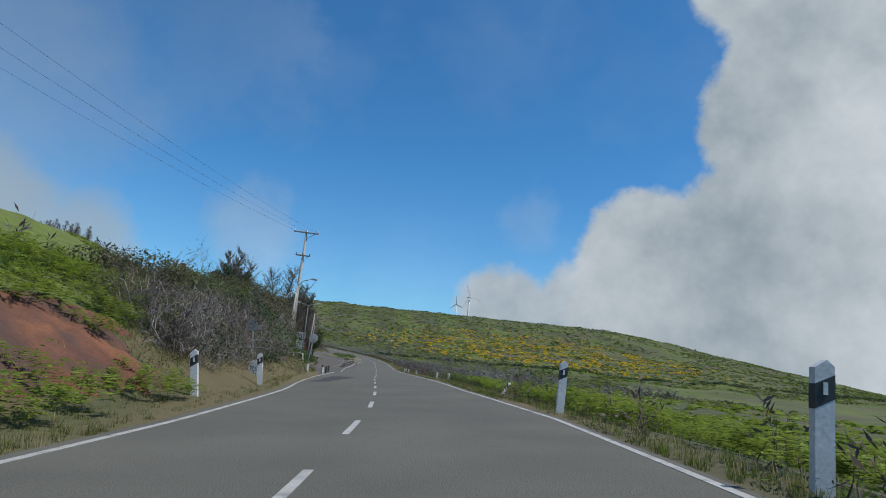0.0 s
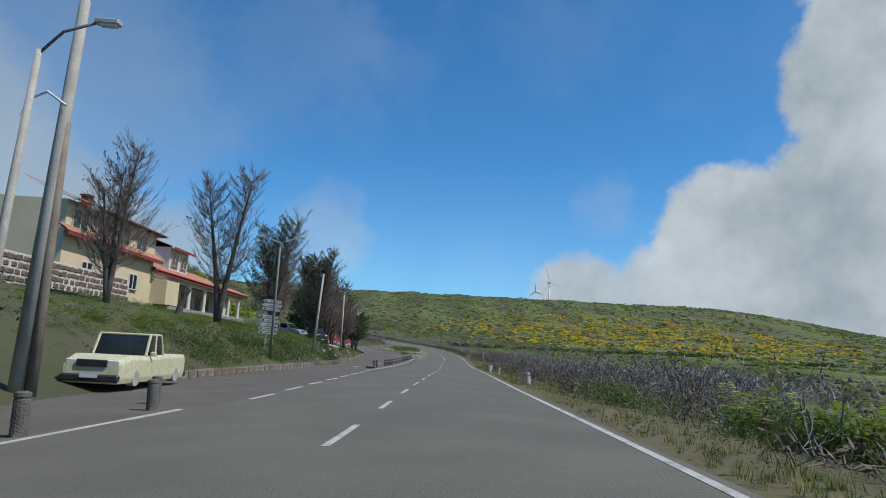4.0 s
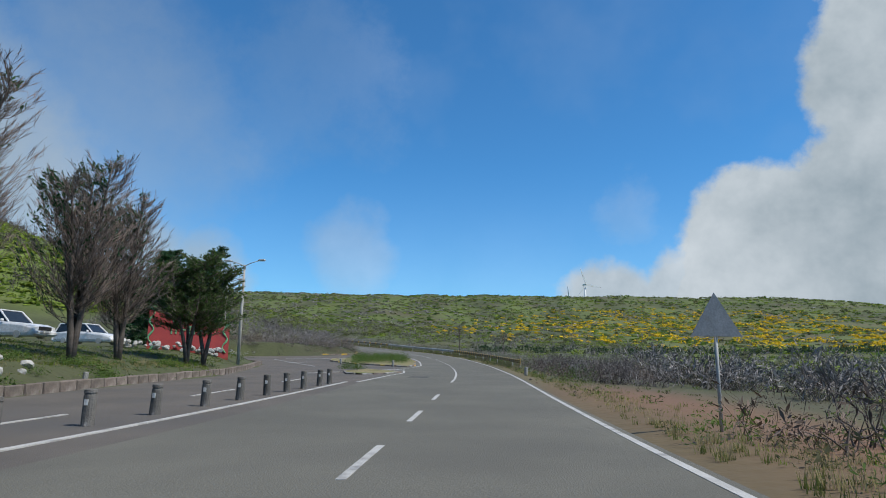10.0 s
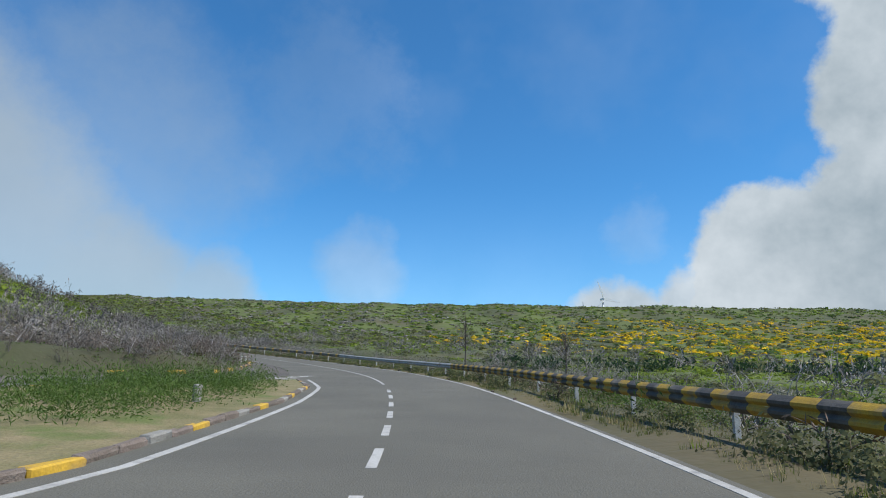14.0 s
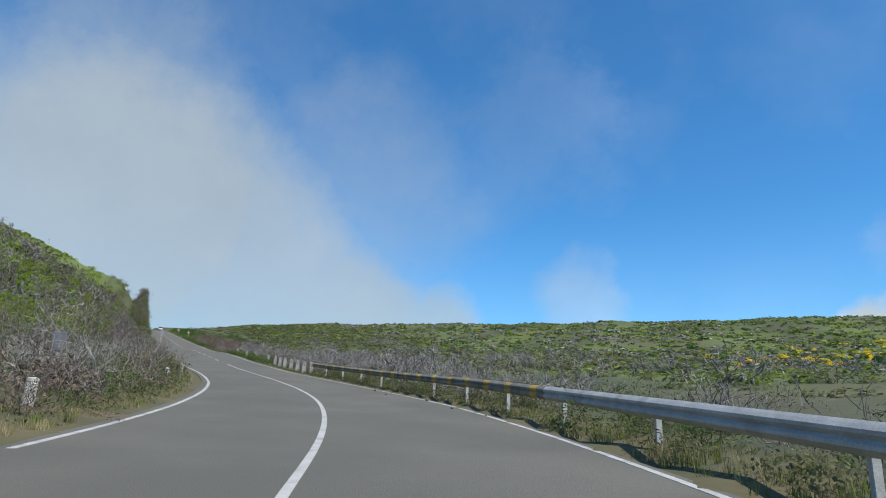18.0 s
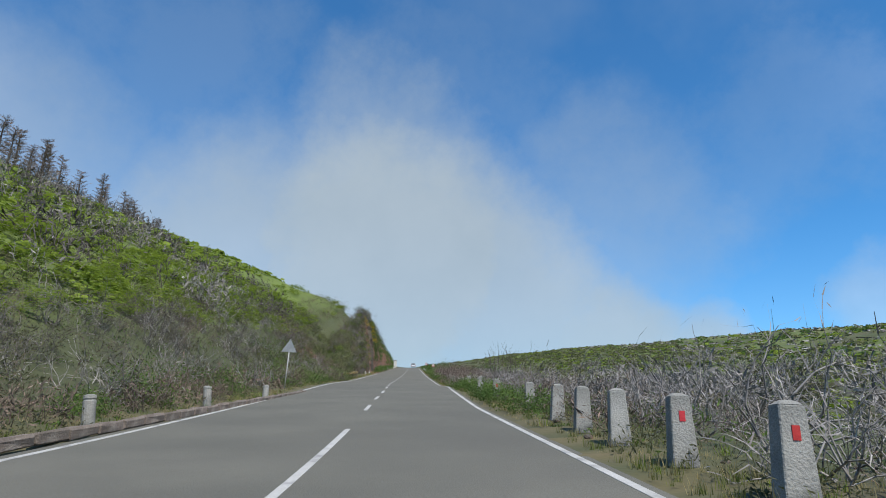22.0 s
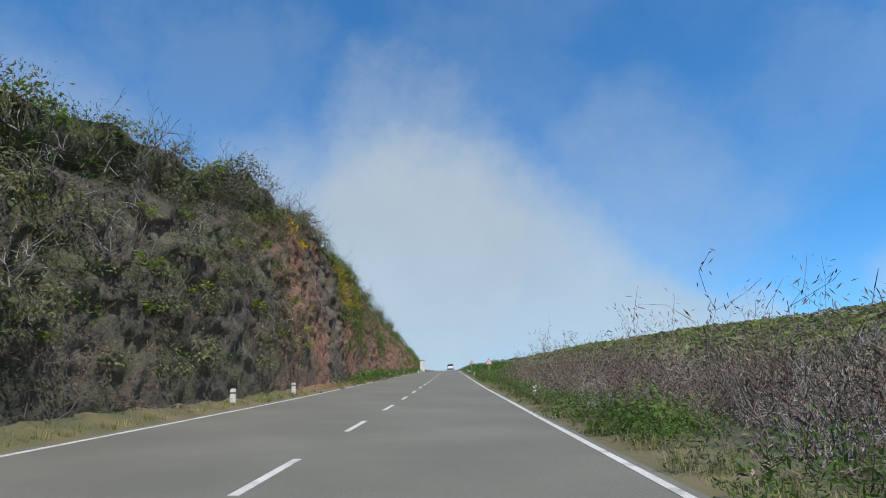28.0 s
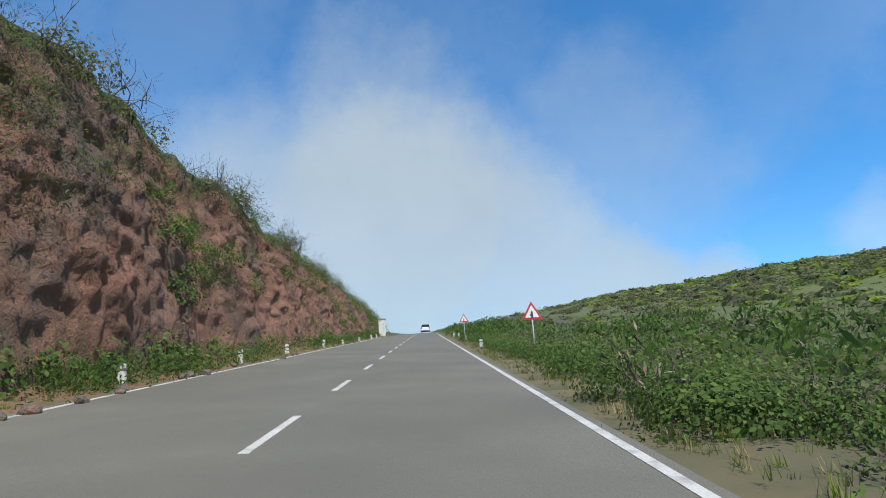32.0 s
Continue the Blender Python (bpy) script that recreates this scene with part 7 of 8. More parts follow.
plant("gorse", "yellow flowering gorse on the cliff", "shrubs", cat(on_cliff(70, 386, 398, 0.62, 1.12, 15), on_cliff(8, 372, 378, 0.8, 1.0, 16), strewn(10, 34, 44, -9, -7, 102)), 0.35, 0.65, SPECKS, FLOWER, 36)
plant("foot_plants", "green plants at the cliff's foot", "shrubs", cat(strewn(120, 374, 490, -5.4, -4.6, 17), strewn(60, 336, 374, -6.2, -5.5, 18)), 0.2, 0.5, SMALL, LEAF_GREEN, 37)


def island_shrubs():
    r = np.random.RandomState(9)
    pts = []
    for cs, cd, ws, wd, n in ((188, -6.0, 7.5, 2.6, 120), (165.6, -6.4, 0.7, 0.6, 9)):
        for k in range(n):
            p = on_road(cs + r.uniform(-ws, ws), cd + r.uniform(-wd, wd), 0.22)
            pts.append(p[:])
    plant("island_shrubs", "low green shrubs on the traffic islands", "shrubs", np.array(pts), 0.55, 0.95, FINE, LEAF_GREEN, 18, squash=(0.7, 1.1))


island_shrubs()

# ---- restaurant above the lay-by, painted wall, parked cars, turbines ----
def ribbed_roof(pts, mat_period=0.26, rise=0.05, steps=2):
    """A tiled slope over four corners (eaves left, eaves right, ridge right, ridge left): rounded tile rows down the slope with stepped courses."""
    a, b, c, d = (Vector(p) for p in pts)
    n = max(2, int((b - a).length / mat_period))
    m = max(2, int((d - a).length / 0.8))
    up = (b - a).cross(d - a).normalized()
    up = up if up.z > 0 else -up
    bm = bmesh.new()
    grid = []
    for j in range(m + 1):
        v = j / m
        row = []
        for i in range(n * steps + 1):
            u = i / (n * steps)
            p = a.lerp(b, u).lerp(d.lerp(c, u), v)
            row.append(bm.verts.new(p + up * (rise * abs(math.sin(math.pi * i / steps)) + 0.02 * (j % 2))))
        grid.append(row)
    for j in range(m):
        for i in range(n * steps):
            bm.faces.new((grid[j][i], grid[j][i + 1], grid[j + 1][i + 1], grid[j + 1][i]))
    under = [bm.verts.new(p - up * 0.12) for p in (a, b, c, d)]
    bm.faces.new(under[::-1])
    top = [grid[0][0], grid[0][-1], grid[-1][-1], grid[-1][0]]
    return bm


def window(parent, x, y, z, w, h, turn=0.0, frame_mat=WHITE, bars=1, sill=True):
    """A framed dark window set against a wall whose face looks along -y before the turn."""
    m = pose(x, y, z, 0, 0, turn)
    f = bmesh.new()
    for q in ((w, 0.06, 0.07, 0, h / 2), (w, 0.06, 0.07, 0, -h / 2)):
        box(q[0], q[1], q[2], (q[3], -0.02, q[4]), bm=f)
    for k in range(bars + 2):
        box(0.07, 0.06, h, (-w / 2 + w * k / (bars + 1), -0.02, 0), bm=f)
    root = part("window", f, frame_mat, parent)
    root.matrix_local = m
    for k in range(bars + 1):
        pw = w / (bars + 1)
        part("pane", box(pw - 0.06, 0.012, h - 0.06, (-w / 2 + pw * (k + 0.5), 0.0, 0)), GLASS_DARK, root, "dark reflecting glass")
    if sill:
        part("sill", box(w + 0.16, 0.14, 0.06, (0, -0.06, -h / 2 - 0.05)), CONCRETE, root)
    return root


def restaurant():
    """Local axes: x along the colonnade (away down the road), y away from the road, z up from the terrace."""
    p = on_road(96, -27.0)
    z0 = on_road(118, 0).z + 4.75
    root = thing("restaurant", Matrix(((0, -1, 0, p.x), (1, 0, 0, p.y), (0, 0, 1, z0), (0, 0, 0, 1))), "low restaurant with white columns, red fascia and terracotta roofs", "building")
    L0, L1 = 12.0, 41.0
    part("terrace", box(L1 - L0 + 1, 5.6, 1.6, ((L0 + L1) / 2, 2.4, -0.8), 0.03), CONCRETE, root, "concrete terrace slab")
    part("wall", box(L1 - L0 - 1, 0.3, 3.0, ((L0 + L1) / 2, 3.4, 1.5)), WALL_WHITE, root, "off-white rendered wall")
    part("end_wall", box(0.3, 4.6, 3.0, (L1 - 0.6, 5.6, 1.5)), WALL_CREAM, root)
    for k, x in enumerate((16.0, 21.7, 26.5, 31.0, 35.6, 39.9)):
        col = part("column", lathe([(0.27, 0), (0.27, 0.1), (0.215, 0.14), (0.205, 2.3), (0.26, 2.36), (0.28, 2.5)], 18), WALL_WHITE, root, smooth=False)
        col.matrix_local = pose(x, 0, 0)
    part("beam", box(L1 - L0 + 0.4, 0.34, 0.42, ((L0 + L1) / 2, 0, 2.71), 0.02), WALL_WHITE, root)
    part("fascia", box(L1 - L0 + 1.0, 0.14, 0.34, ((L0 + L1) / 2, -0.55, 2.98), 0.015), ROOF_TRIM, root, "oxblood painted fascia")
    part("gutter", tube([(L0 - 0.4, -0.68, 3.14), (L1 + 0.5, -0.68, 3.12)], 0.06, 8), ROOF_TRIM, root)
    part("soffit", box(L1 - L0 + 0.8, 0.62, 0.06, ((L0 + L1) / 2, -0.28, 2.9)), WALL_WHITE, root)
    part("roof", ribbed_roof([(L0 - 0.4, -0.7, 3.15), (L1 + 0.6, -0.7, 3.15), (L1 - 3.2, 5.4, 5.3), (L0 - 0.4, 5.4, 5.3)]), ROOF_TILE, root, "terracotta pantile roof")
    part("roof", ribbed_roof([(L1 + 0.6, -0.7, 3.15), (L1 + 0.6, 11.5, 3.15), (L1 - 3.2, 5.4, 5.3), (L1 - 3.2, 5.4, 5.3)], steps=2), ROOF_TILE, root, "terracotta pantile hip")
    part("ridge", tube([(L0, 5.4, 5.33), (L1 - 3.2, 5.4, 5.33), (L1 + 0.55, -0.65, 3.2)], 0.1, 8), ROOF_TILE, root)
    part("end_fascia", box(0.14, 12, 0.3, (L1 + 0.62, 5.3, 2.98)), ROOF_TRIM, root, "oxblood painted fascia")
    for x in (18.8, 24.0, 29.2, 33.4):
        window(root, x, 3.22, 1.45, 3.0 if x < 30 else 1.9, 1.6, 0, WHITE, 3)
    for x in (36.4, 38.4):
        part("notice_board", box(0.9, 0.04, 0.45, (x, 3.2, 1.7), 0.01), WHITE, root, "small white wall panel")
    part("door", box(1.1, 0.1, 2.15, (36.9, 3.22, 1.05)), GLASS_DARK, root, "dark glazed door")
    # dormer block over the colonnade
    part("dormer_wall", box(5.2, 4.0, 2.5, (23.5, 4.2, 5.4)), WALL_WHITE, root, "off-white dormer block")
    for x in (22.2, 24.8):
        window(root, x, 2.16, 5.35, 1.7, 1.3, 0, WALL_CREAM, 1)
    part("dormer_roof", ribbed_roof([(20.6, 1.6, 6.6), (26.4, 1.6, 6.6), (26.2, 4.2, 7.5), (20.8, 4.2, 7.5)]), ROOF_TILE, root)
    part("dormer_roof", ribbed_roof([(26.4, 6.6, 6.6), (20.6, 6.6, 6.6), (20.8, 4.2, 7.5), (26.2, 4.2, 7.5)]), ROOF_TILE, root)
    part("dormer_fascia", box(5.9, 0.1, 0.24, (23.5, 1.58, 6.52)), ROOF_TRIM, root)
    # tall cream block nearer the entrance
    part("block_wall", box(15, 9, 7.2, (4.5, 4.5, 2.8)), WALL_CREAM, root, "cream rendered two-storey block")
    part("block_wall", box(3.0, 2.2, 2.3, (13.5, -0.4, 1.1), 0.02), WALL_CREAM, root, "cream porch wall")
    part("block_fascia", box(16.2, 0.14, 0.3, (4.5, -0.62, 3.9)), ROOF_TRIM, root)
    part("block_roof", ribbed_roof([(-3.6, -0.7, 4.0), (12.6, -0.7, 4.0), (12.6, 0.1, 4.6), (-3.6, 0.1, 4.6)]), ROOF_TILE, root, "terracotta lean-to roof")
    part("block_roof", ribbed_roof([(-3.8, -0.8, 6.4), (12.8, -0.8, 6.4), (10.5, 4.5, 8.4), (-1.5, 4.5, 8.4)]), ROOF_TILE, root, "terracotta pantile roof")
    part("block_roof", ribbed_roof([(12.8, -0.8, 6.4), (12.8, 9.8, 6.4), (10.5, 4.5, 8.4), (10.5, 4.5, 8.4)]), ROOF_TILE, root, "terracotta pantile hip")
    for x in (-1.2, 2.2, 5.6, 9.0):
        window(root, x, -0.04, 5.2, 2.0, 1.4, 0, WALL_WHITE, 1)
    for x in (0.5, 4.2, 8.2):
        window(root, x, -0.04, 1.6, 1.5, 1.3, 0, WHITE, 1)
    part("chimney", box(0.8, 0.7, 1.8, (9.4, 5.6, 8.4), 0.03), ROOF_TRIM, root, "red chimney stack")
    part("chimney_cap", box(1.0, 0.9, 0.14, (9.4, 5.6, 9.35), 0.02), ROOF_TRIM, root)
    return root


restaurant()


def rear_wing():
    m = pose(-44, 96, float(land(-42, 92)[0]) - 0.4, 0, 0, 8)
    root = thing("house", m, "two-storey house with cream walls, red eaves and a balcony", "house")
    part("wall", box(13, 10, 6.6, (0, 0, 3.3)), WALL_CREAM, root)
    part("balcony", box(13.6, 1.8, 0.25, (0, -5.7, 2.7), 0.02), WALL_WHITE, root)
    part("balcony_wall", box(13.6, 0.16, 0.9, (0, -6.55, 3.25), 0.02), WALL_WHITE, root, "pale balcony parapet")
    part("balcony_band", box(13.7, 0.2, 0.3, (0, -6.57, 2.72), 0.02), ROOF_TRIM, root, "oxblood band under the parapet")
    for x in (-6.2, -2, 2, 6.2):
        part("post", box(0.35, 0.35, 2.7, (x, -6.3, 1.25), 0.02), WALL_WHITE, root)
    for x in (-4, 0, 4):
        window(root, x, -5.04, 4.6, 1.6, 1.5, 0, WHITE, 1)
        window(root, x, -5.04, 1.4, 1.6, 1.6, 0, WHITE, 1)
    for y in (-2.5, 2.2):
        window(root, 6.54, y, 4.7, 1.4, 1.3, 90, WHITE, 1)
    c = [(-7.2, -7.0, 6.4), (7.2, -7.0, 6.4), (7.2, 5.8, 6.4), (-7.2, 5.8, 6.4)]
    r0, r1 = (-2.2, -0.6, 8.7), (2.2, -0.6, 8.7)
    for q in ((c[0], c[1], r1, r0), (c[1], c[2], r1, r1), (c[2], c[3], r0, r1), (c[3], c[0], r0, r0)):
        part("roof", ribbed_roof(q), ROOF_TILE, root, "terracotta hipped roof slope")
    for x, y, w, d in ((0, -7.05, 14.6, 0.14), (7.25, -0.6, 0.14, 12.8), (-7.25, -0.6, 0.14, 12.8)):
        part("fascia", box(w, d, 0.32, (x, y, 6.3)), ROOF_TRIM, root, "oxblood painted fascia")
    part("chimney", box(0.9, 0.8, 1.7, (3.4, 1.4, 8.3), 0.03), ROOF_TRIM, root, "red chimney stack")
    part("chimney_cap", box(1.1, 1.0, 0.14, (3.4, 1.4, 9.2), 0.02), ROOF_TRIM, root)


rear_wing()


def garden_wall():
    """Low wall of dark stones in pale mortar below the cream block."""
    base = [on_road(s, -25.2) for s in (84, 101)]
    z = float(land(base[0].x, base[0].y)[0])
    root = thing("garden_wall", Matrix.Translation((base[0].x, base[0].y, z)), "garden wall of dark stones in pale mortar", "wall")
    r = random.Random(4)
    part("mortar", box(0.4, 17, 2.3, (0, 8.5, 0.85), 0.03), WHITEWASH, root, "pale mortar core")
    shapes = []
    for k in range(4):
        bm = box(0.16, 0.55 + 0.1 * k, 0.36, (0, 0, 0), 0.07)
        for v in bm.verts:
            v.co += Vector((0, r.uniform(-0.06, 0.06), r.uniform(-0.06, 0.06)))
        shapes.append(bm)
    data = [part("stone", bm, ROCK, root) for bm in shapes]
    for k, ob in enumerate(data):
        ob.matrix_local = pose(0.17, 0.5 + k, 0.0)
    for row in range(5):
        for col in range(22):
            ob = new("stone", data[r.randrange(4)].data)
            ob.parent = root
            ob.matrix_local = pose(0.17, 0.4 + col * 0.75 + 0.35 * (row % 2) + r.uniform(-0.05, 0.05), -0.05 + row * 0.44, r.uniform(-8, 8), 0, 0)


garden_wall()


def painted_wall():
    a, b = Vector((-19.9, 100.3, 0)), Vector((-14.9, 102.9, 0))
    z = 1.5
    mid = (a + b) / 2
    turn = math.degrees(math.atan2(b.y - a.y, b.x - a.x))
    w = (b - a).length
    root = thing("painted_wall", pose(mid.x, mid.y, z, 0, 0, turn), "red painted wall with green lettering and a wavy green border", "wall")
    part("panel", outline([(-w / 2, -0.6), (w / 2, -0.6), (w / 2, 1.7), (w / 2 - 1.6, 2.3), (-w / 2 + 0.6, 2.8), (-w / 2, 2.9)], 0.22), RED_WALL, root, "faded red paint")
    for x0, z1, k in ((-w / 2 + 0.2, 3.1, 1), (w / 2 - 0.3, 2.0, -1)):
        pts = [(x0 + 0.16 * math.sin(z * 5.2) * k, -0.14, z) for z in np.linspace(-0.1, z1, 26)]
        part("border", tube(pts, [0.055 + 0.02 * math.sin(i * 0.8) for i in range(26)], 6), GREEN_PAINT, root, "wavy green painted border")
        part("border_leaf", outline([(0, -0.1), (0.28, 0.0), (0.34, 0.1), (0.05, 0.12), (-0.2, 0.06)], 0.05), GREEN_PAINT, root).matrix_local = pose(x0, -0.14, z1 + 0.02)
    for row, z1, n, h in ((0, 1.5, 4, 0.62), (1, 2.32, 3, 0.5)):
        for k in range(n):
            cx = -1.25 + k * 0.62 + row * 0.1
            bm = box(0.1, 0.05, h, (cx, -0.13, z1), 0.015)
            box(0.3, 0.05, 0.1, (cx + 0.18, -0.13, z1 + h / 2 - 0.05 - 0.25 * (k % 2)), 0.015, bm=bm)
            if k % 2 == 0:
                box(0.1, 0.05, h * 0.55, (cx + 0.3, -0.13, z1 - h * 0.2), 0.015, bm=bm)
            part("letter_shape", bm, GREEN_PAINT, root, "pale green painted letter shape")
    rows = []
    r = random.Random(6)
    for k in range(64):
        q = Vector((-21.6, 98.9, 0)).lerp(Vector((-15.4, 102.6, 0)), r.random()) + Vector((0.3, -0.55, 0)) * r.uniform(0.2, 1.4)
        q.z = float(land(q.x, q.y)[0]) + r.uniform(0, 0.5)
        rows.append((q, r.uniform(0.14, 0.3)))
    rubble("white_rock", "whitewashed stone in a low dry wall", rows, WHITE_ROCK, "white stones below the painted wall", 7)


painted_wall()


def wheel_at(root, x, y, r=0.33, w=0.22):
    t = part("wheel", lathe([(r * 0.62, -w / 2), (r * 0.94, -w / 2), (r, -w / 2 + 0.03), (r, w / 2 - 0.03), (r * 0.94, w / 2), (r * 0.62, w / 2)], 20), RUBBER, root, "black rubber tyre")
    t.matrix_local = pose(x, y, r, 0, 90, 0)
    part("rim", lathe([(r * 0.6, -w / 2 - 0.005), (r * 0.6, w / 2 + 0.005)], 12), STEEL, t, "grey steel rim")


def car(m, paint_mat, label, kind="hatchback", category="car"):
    """A car pointing along +y, built of lofted cross-sections."""
    root = thing("car", m, label, category, "parked cars")
    L, W = {"hatchback": (4.1, 1.76), "estate": (4.5, 1.84), "jeep": (4.3, 1.78), "pickup": (4.9, 1.75)}[kind]
    H = {"hatchback": 1.48, "estate": 1.62, "jeep": 1.92, "pickup": 1.72}[kind]
    sq = 0.12 if kind in ("jeep", "pickup") else 0.0
    belt = H * 0.60
    prof = [(-L / 2, belt - 0.05), (-L / 2 + 0.05, belt + 0.02), (-L * 0.2, belt + 0.05), (L * 0.16, belt), (L * 0.38, belt - 0.10 + sq), (L / 2 - 0.04, belt - 0.26 + sq), (L / 2, 0.5)]
    bm = bmesh.new()
    rings = []
    for y, z in prof:
        e = 0.90 if abs(y) > L * 0.45 else 1.0
        w = W / 2 * e
        ring = [(-w * 0.95, 0.24), (-w, 0.4), (-w, z - 0.12), (-w * 0.93, z), (w * 0.93, z), (w, z - 0.12), (w, 0.4), (w * 0.95, 0.24)]
        rings.append([bm.verts.new((x, y, max(0.24, zz))) for x, zz in ring])
    for a, b in zip(rings, rings[1:]):
        for i in range(8):
            bm.faces.new((a[i], a[(i + 1) % 8], b[(i + 1) % 8], b[i]))
    bm.faces.new(rings[0][::-1]); bm.faces.new(rings[-1])
    bmesh.ops.bevel(bm, geom=bm.edges[:], offset=0.02, segments=1, affect="EDGES")
    part("body", bm, paint_mat, root)
    lean = 0.25 if sq else 0.62
    back = {"hatchback": -L * 0.46, "estate": -L * 0.47, "jeep": -L * 0.48, "pickup": -L * 0.08}[kind]
    front = L * 0.18
    def cabin(k, z0, z1, inset):
        w0, w1 = W / 2 * 0.92 - inset, W / 2 * (0.80 if not sq else 0.88) - inset
        b2 = bmesh.new()
        lo = [b2.verts.new(v) for v in ((-w0, back + k, z0), (w0, back + k, z0), (w0, front - k, z0), (-w0, front - k, z0))]
        hi = [b2.verts.new(v) for v in ((-w1, back + 0.22 + k, z1), (w1, back + 0.22 + k, z1), (w1, front - lean - k, z1), (-w1, front - lean - k, z1))]
        b2.faces.new(lo[::-1]); b2.faces.new(hi)
        for i in range(4):
            b2.faces.new((lo[i], lo[(i + 1) % 4], hi[(i + 1) % 4], hi[i]))
        bmesh.ops.bevel(b2, geom=b2.edges[:], offset=0.03, segments=1, affect="EDGES")
        return b2
    part("window_band", cabin(0.0, belt - 0.02, H - 0.06, 0.0), GLASS_DARK, root, "dark tinted glass")
    w1 = W / 2 * (0.80 if not sq else 0.88)
    part("roof", box(w1 * 2 + 0.05, front - lean - back - 0.16, 0.07, (0, (front - lean + back + 0.22) / 2, H - 0.045), 0.03), paint_mat, root)
    for x in (-1, 1):
        for y0, y1 in ((back, back + 0.22), ((back + front) / 2, (back + front - lean + 0.2) / 2), (front, front - lean)):
            part("pillar", tube([(x * (W / 2 * 0.925), y0, belt), (x * (w1 + 0.01), y1, H - 0.05)], 0.045, 6), paint_mat, root)
        part("headlight", box(0.34, 0.1, 0.16, (x * W * 0.34, L / 2 - 0.08, belt - 0.32 + sq), 0.03), WHITE, root, "clear headlight")
        part("tail_light", box(0.2, 0.08, 0.28, (x * W * 0.39, -L / 2 + 0.02, belt - 0.15), 0.02), RED, root, "red tail light")
        part("mirror", box(0.18, 0.1, 0.14, (x * (W / 2 + 0.06), front - 0.25, belt + 0.06), 0.03), paint_mat, root)
        for y in (-L * 0.30, L * 0.31):
            wheel_at(root, x * (W / 2 - 0.11), y, 0.32 if not sq else 0.38)
    part("grille", box(W * 0.5, 0.05, 0.2, (0, L / 2 - 0.0, belt - 0.34 + sq), 0.02), BLACK_PLASTIC, root, "black grille")
    for y in (L / 2 + 0.02, -L / 2 - 0.02):
        part("bumper", box(W * 0.94, 0.16, 0.2, (0, y, 0.4), 0.04), BLACK_PLASTIC if sq else paint_mat, root)
        part("number_plate", box(0.5, 0.02, 0.11, (0, y + (0.09 if y > 0 else -0.09), 0.46)), WHITE, root, "blank pale plate")
    return root


def parked(x, y, rz, *more, **kw):
    m = pose(x, y, float(land(x, y)[0]) - 0.02, 0, 0, rz)
    return car(m, *more, **kw)


parked(-18.4, 62.6, -112, CAR_SILVER, "silver hatchback parked on the grass terrace", "estate")
parked(-15.2, 64.6, -150, CAR_BLACK, "boxy black off-road vehicle parked under the trees", "jeep")
parked(-21.5, 88, -95, CAR_WHITE, "white estate car parked under the trees", "estate")
parked(-22.5, 97.5, -95, CAR_WHITE, "white hatchback parked beyond the trees", "hatchback")
parked(-21.5, 76.0, -100, CAR_BLACK, "dark estate car parked behind the trees", "estate")
p = on_road(70, -8.9)
car(pose(p.x, p.y, p.z - 0.01, 0, 0, 180), CAR_CREAM, "old cream pickup parked at the lay-by's entrance", "pickup", "pickup")
p = on_road(506, 1.85)
car(pose(p.x, p.y, p.z + 0.01, 2.5, 0, heading(506)), CAR_WHITE, "white hatchback driving ahead near the crest", "hatchback")


def wind_turbine(x, y, hub_z, blade, turn, angles, label):
    g = float(land(x, y)[0])
    root = thing("wind_turbine", pose(x, y, g - 1, 0, 0, turn), label, "wind turbine", "wind turbines")
    h = hub_z - g + 1
    part("tower", lathe([(blade * 0.075, 0), (blade * 0.045, h)], 14), WHITE, root, smooth=True)
    n = part("nacelle", box(blade * 0.1, blade * 0.3, blade * 0.1, (0, blade * 0.06, h), blade * 0.015), WHITE, root)
    part("hub", lathe([(blade * 0.02, -blade * 0.05), (blade * 0.05, 0), (blade * 0.05, blade * 0.06)], 12), WHITE, root).matrix_local = pose(0, -blade * 0.1, h, 90, 0, 0)
    for a in angles:
        b = part("blade", outline([(0.0, -blade * 0.03), (blade * 0.2, -blade * 0.075), (blade, -0.25), (blade, 0.2), (blade * 0.2, blade * 0.05), (0, blade * 0.03)], blade * 0.02), WHITE, root)
        b.matrix_local = pose(0, -blade * 0.13, h, 0, -a, 0)


wind_turbine(154, 795, 96, 20, 20, (112, -8, 232), "white three-bladed wind turbine beyond the hill")
wind_turbine(160, 935, 98, 13, -30, (95, 215, 335), "smaller white wind turbine beyond the hill")


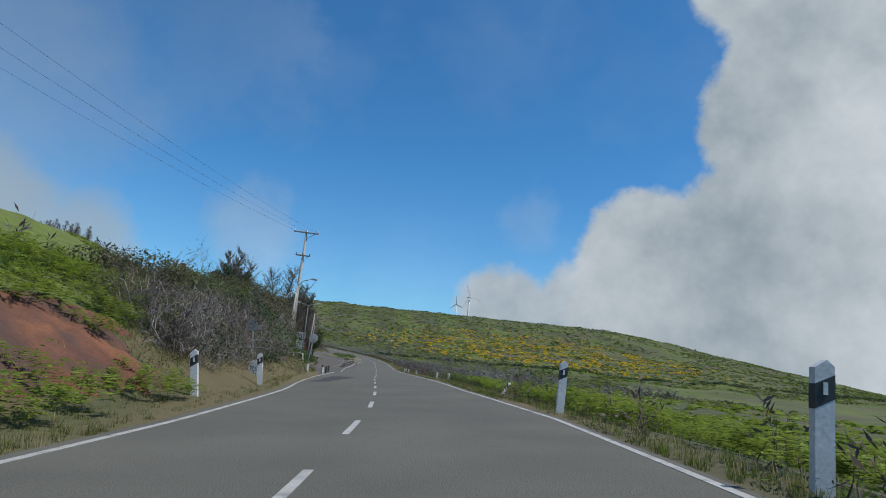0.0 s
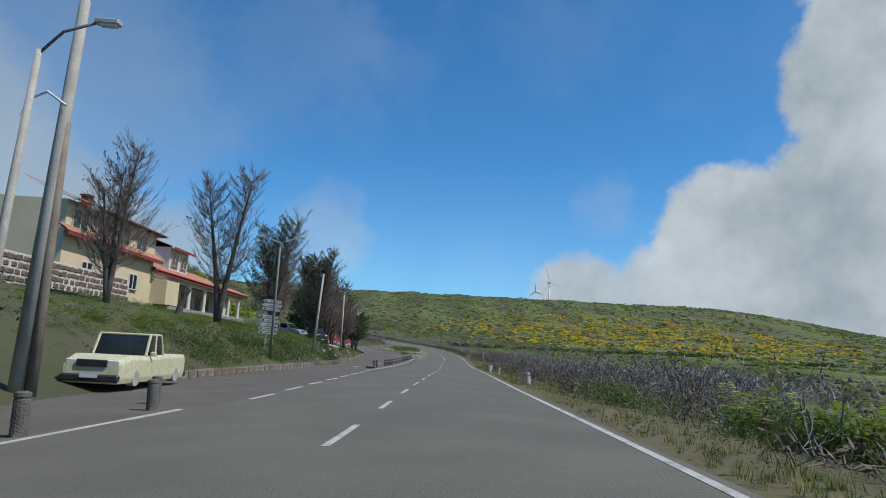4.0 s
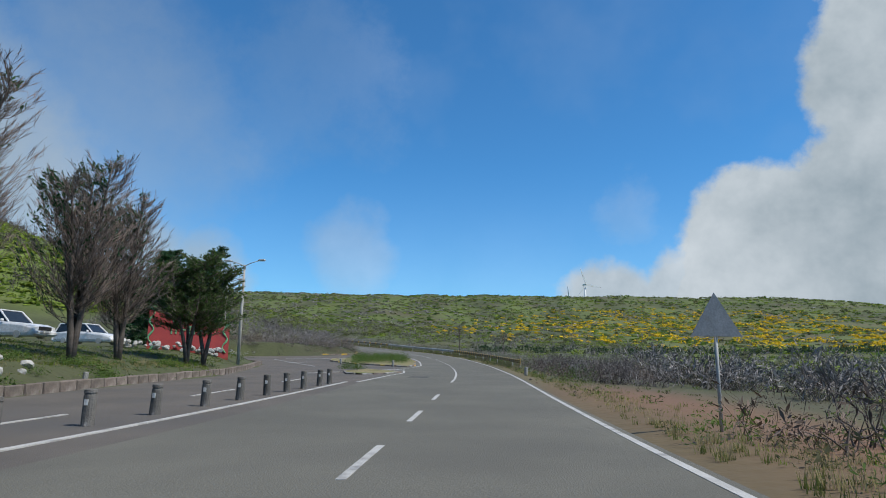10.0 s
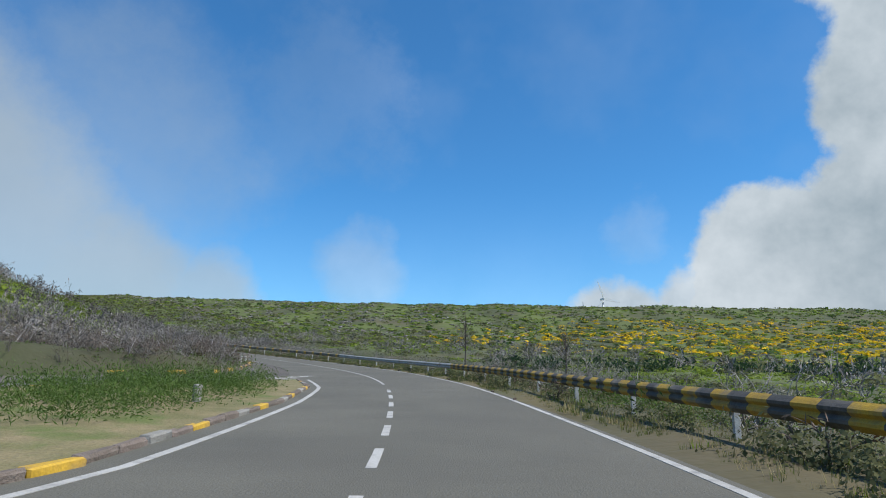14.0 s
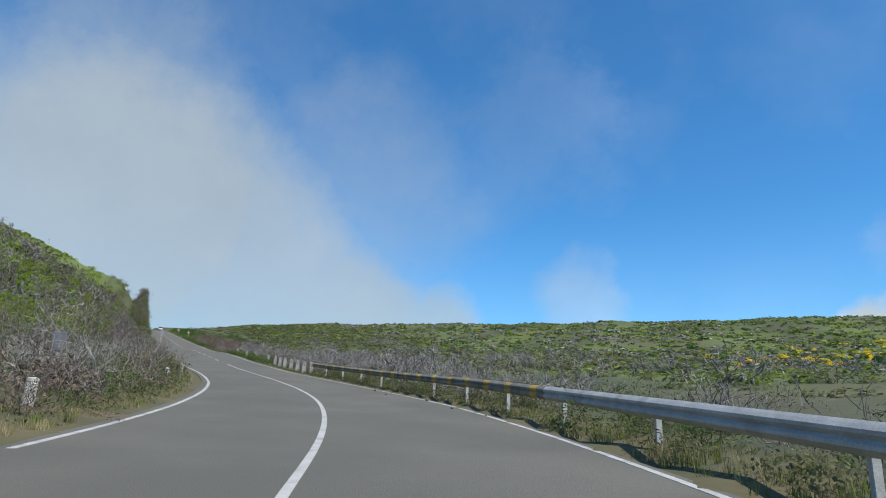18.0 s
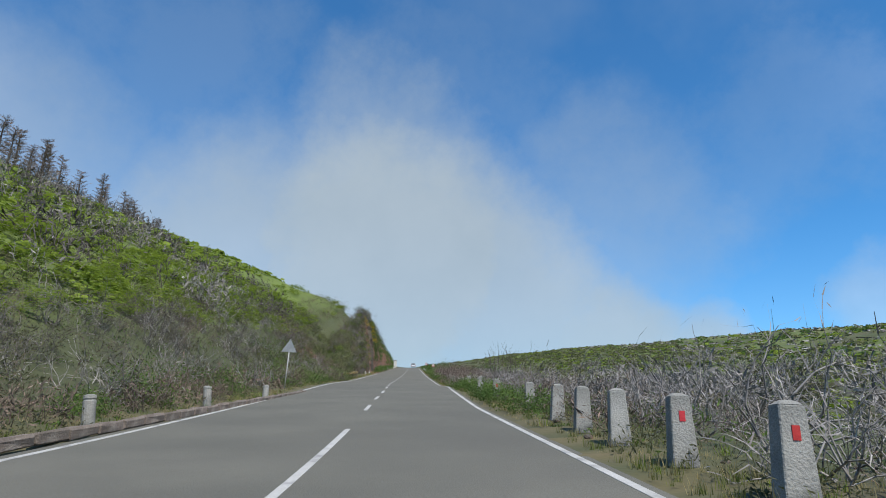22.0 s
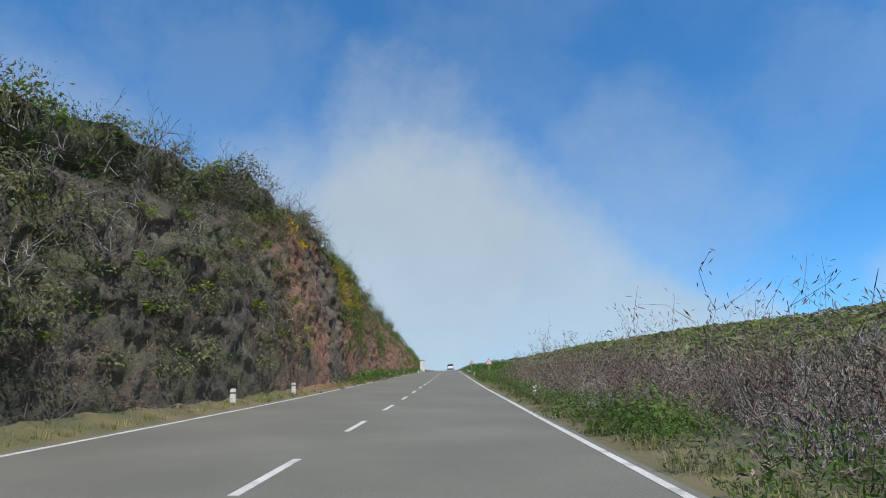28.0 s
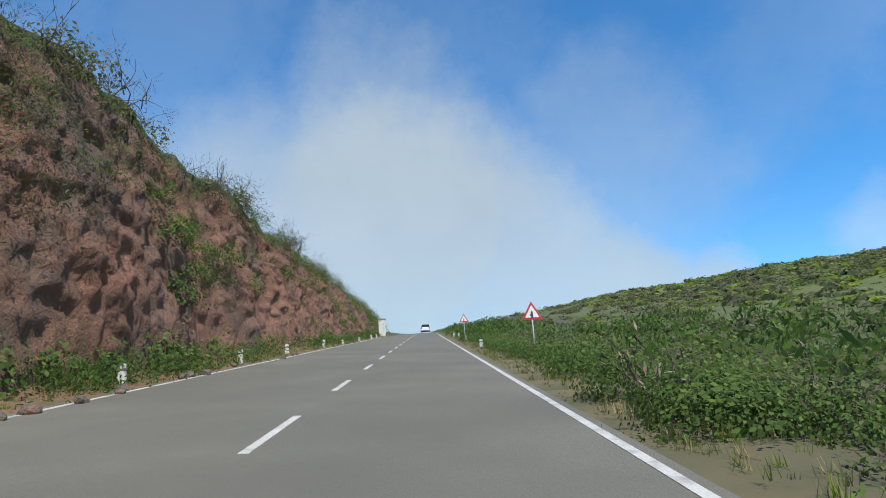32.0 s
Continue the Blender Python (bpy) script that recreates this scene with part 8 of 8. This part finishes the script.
def pylon(x, y, tall, label):
    g = float(land(x, y)[0])
    root = thing("pylon", pose(x, y, g - 0.5, 0, 0, 30), label, "pylon", "pylons")
    w = tall * 0.11
    bm = bmesh.new()
    for sx in (-1, 1):
        for sy in (-1, 1):
            tube([(sx * w, sy * w, 0), (sx * w * 0.2, sy * w * 0.2, tall * 0.8), (0, 0, tall)], 0.13, 4, bm)
    part("mast", bm, STEEL_DARK, root, "lattice legs")
    for k in range(6):
        z, q = tall * 0.13 * k, w * (1 - k * 0.13)
        part("brace", tube([(-q, -q, z), (q, -q, z + tall * 0.13), (q, q, z), (-q, q, z + tall * 0.13), (-q, -q, z)], 0.08, 4), STEEL_DARK, root)
    for z in (0.7, 0.82, 0.93):
        part("crossarm", box(tall * 0.3, 0.2, 0.25, (0, 0, tall * z)), STEEL_DARK, root)


pylon(315, 488, 14, "grey lattice pylon on the far slope")


def flowering_bush():
    r = np.random.RandomState(3)
    p = (-20.5, 117.5)
    z = float(land(*p)[0])
    pts = np.array([(p[0] + r.uniform(-2.2, 2.2), p[1] + r.uniform(-1.4, 1.4), z + r.uniform(0, 0.5)) for _ in range(26)])
    plant("hydrangea_bush", "broad green bush with white flower heads", "bush", pts, 0.6, 1.0, LEAFY, LEAF_GREEN, 41)
    top = pts[:, :] + r.normal(size=pts.shape) * 0.5
    fl = np.concatenate([pts + r.uniform(-1, 1, pts.shape) * [0.7, 0.7, 0.2] + [0, 0, 0.55] for _ in range(3)])
    plant("white_flowers", "round white flower heads on a bush", "flowers", fl, 0.12, 0.2, LEAFY_MID, WHITE_ROCK, 42)
    fl2 = strewn(60, 108, 116, -13.4, -11.2, 43)
    plant("white_flowers", "small white flowers on the bank", "flowers", fl2 + [0, 0, 0.3], 0.05, 0.1, LEAFY_FAR, WHITE_ROCK, 43)
    plant("golden_cypress", "yellow-green conical shrub at the car park's edge", "shrub", np.array([(-22.6, 119.5, float(land(-22.6, 119.5)[0]) + 0.15 * k) for k in range(12)]), 0.55, 1.15, LEAFY, LEAF_FERN, 44, squash=(2.0, 3.0))


flowering_bush()

# trees at the far crest
for k in range(18):
    s = 492 + k * 5.5
    d = (-1 if k % 2 else 1) * rng.uniform(6, 12)
    p = spot(s, d)
    plant("crest_bush", "dark round bush beside the road's crest", "bush", np.array([(p.x + rng.uniform(-0.8, 0.8), p.y + rng.uniform(-0.8, 0.8), p.z + rng.uniform(0, 0.6)) for _ in range(4)]), 0.8, 1.4, LEAFY_MID, LEAF_DARK, 60 + k)
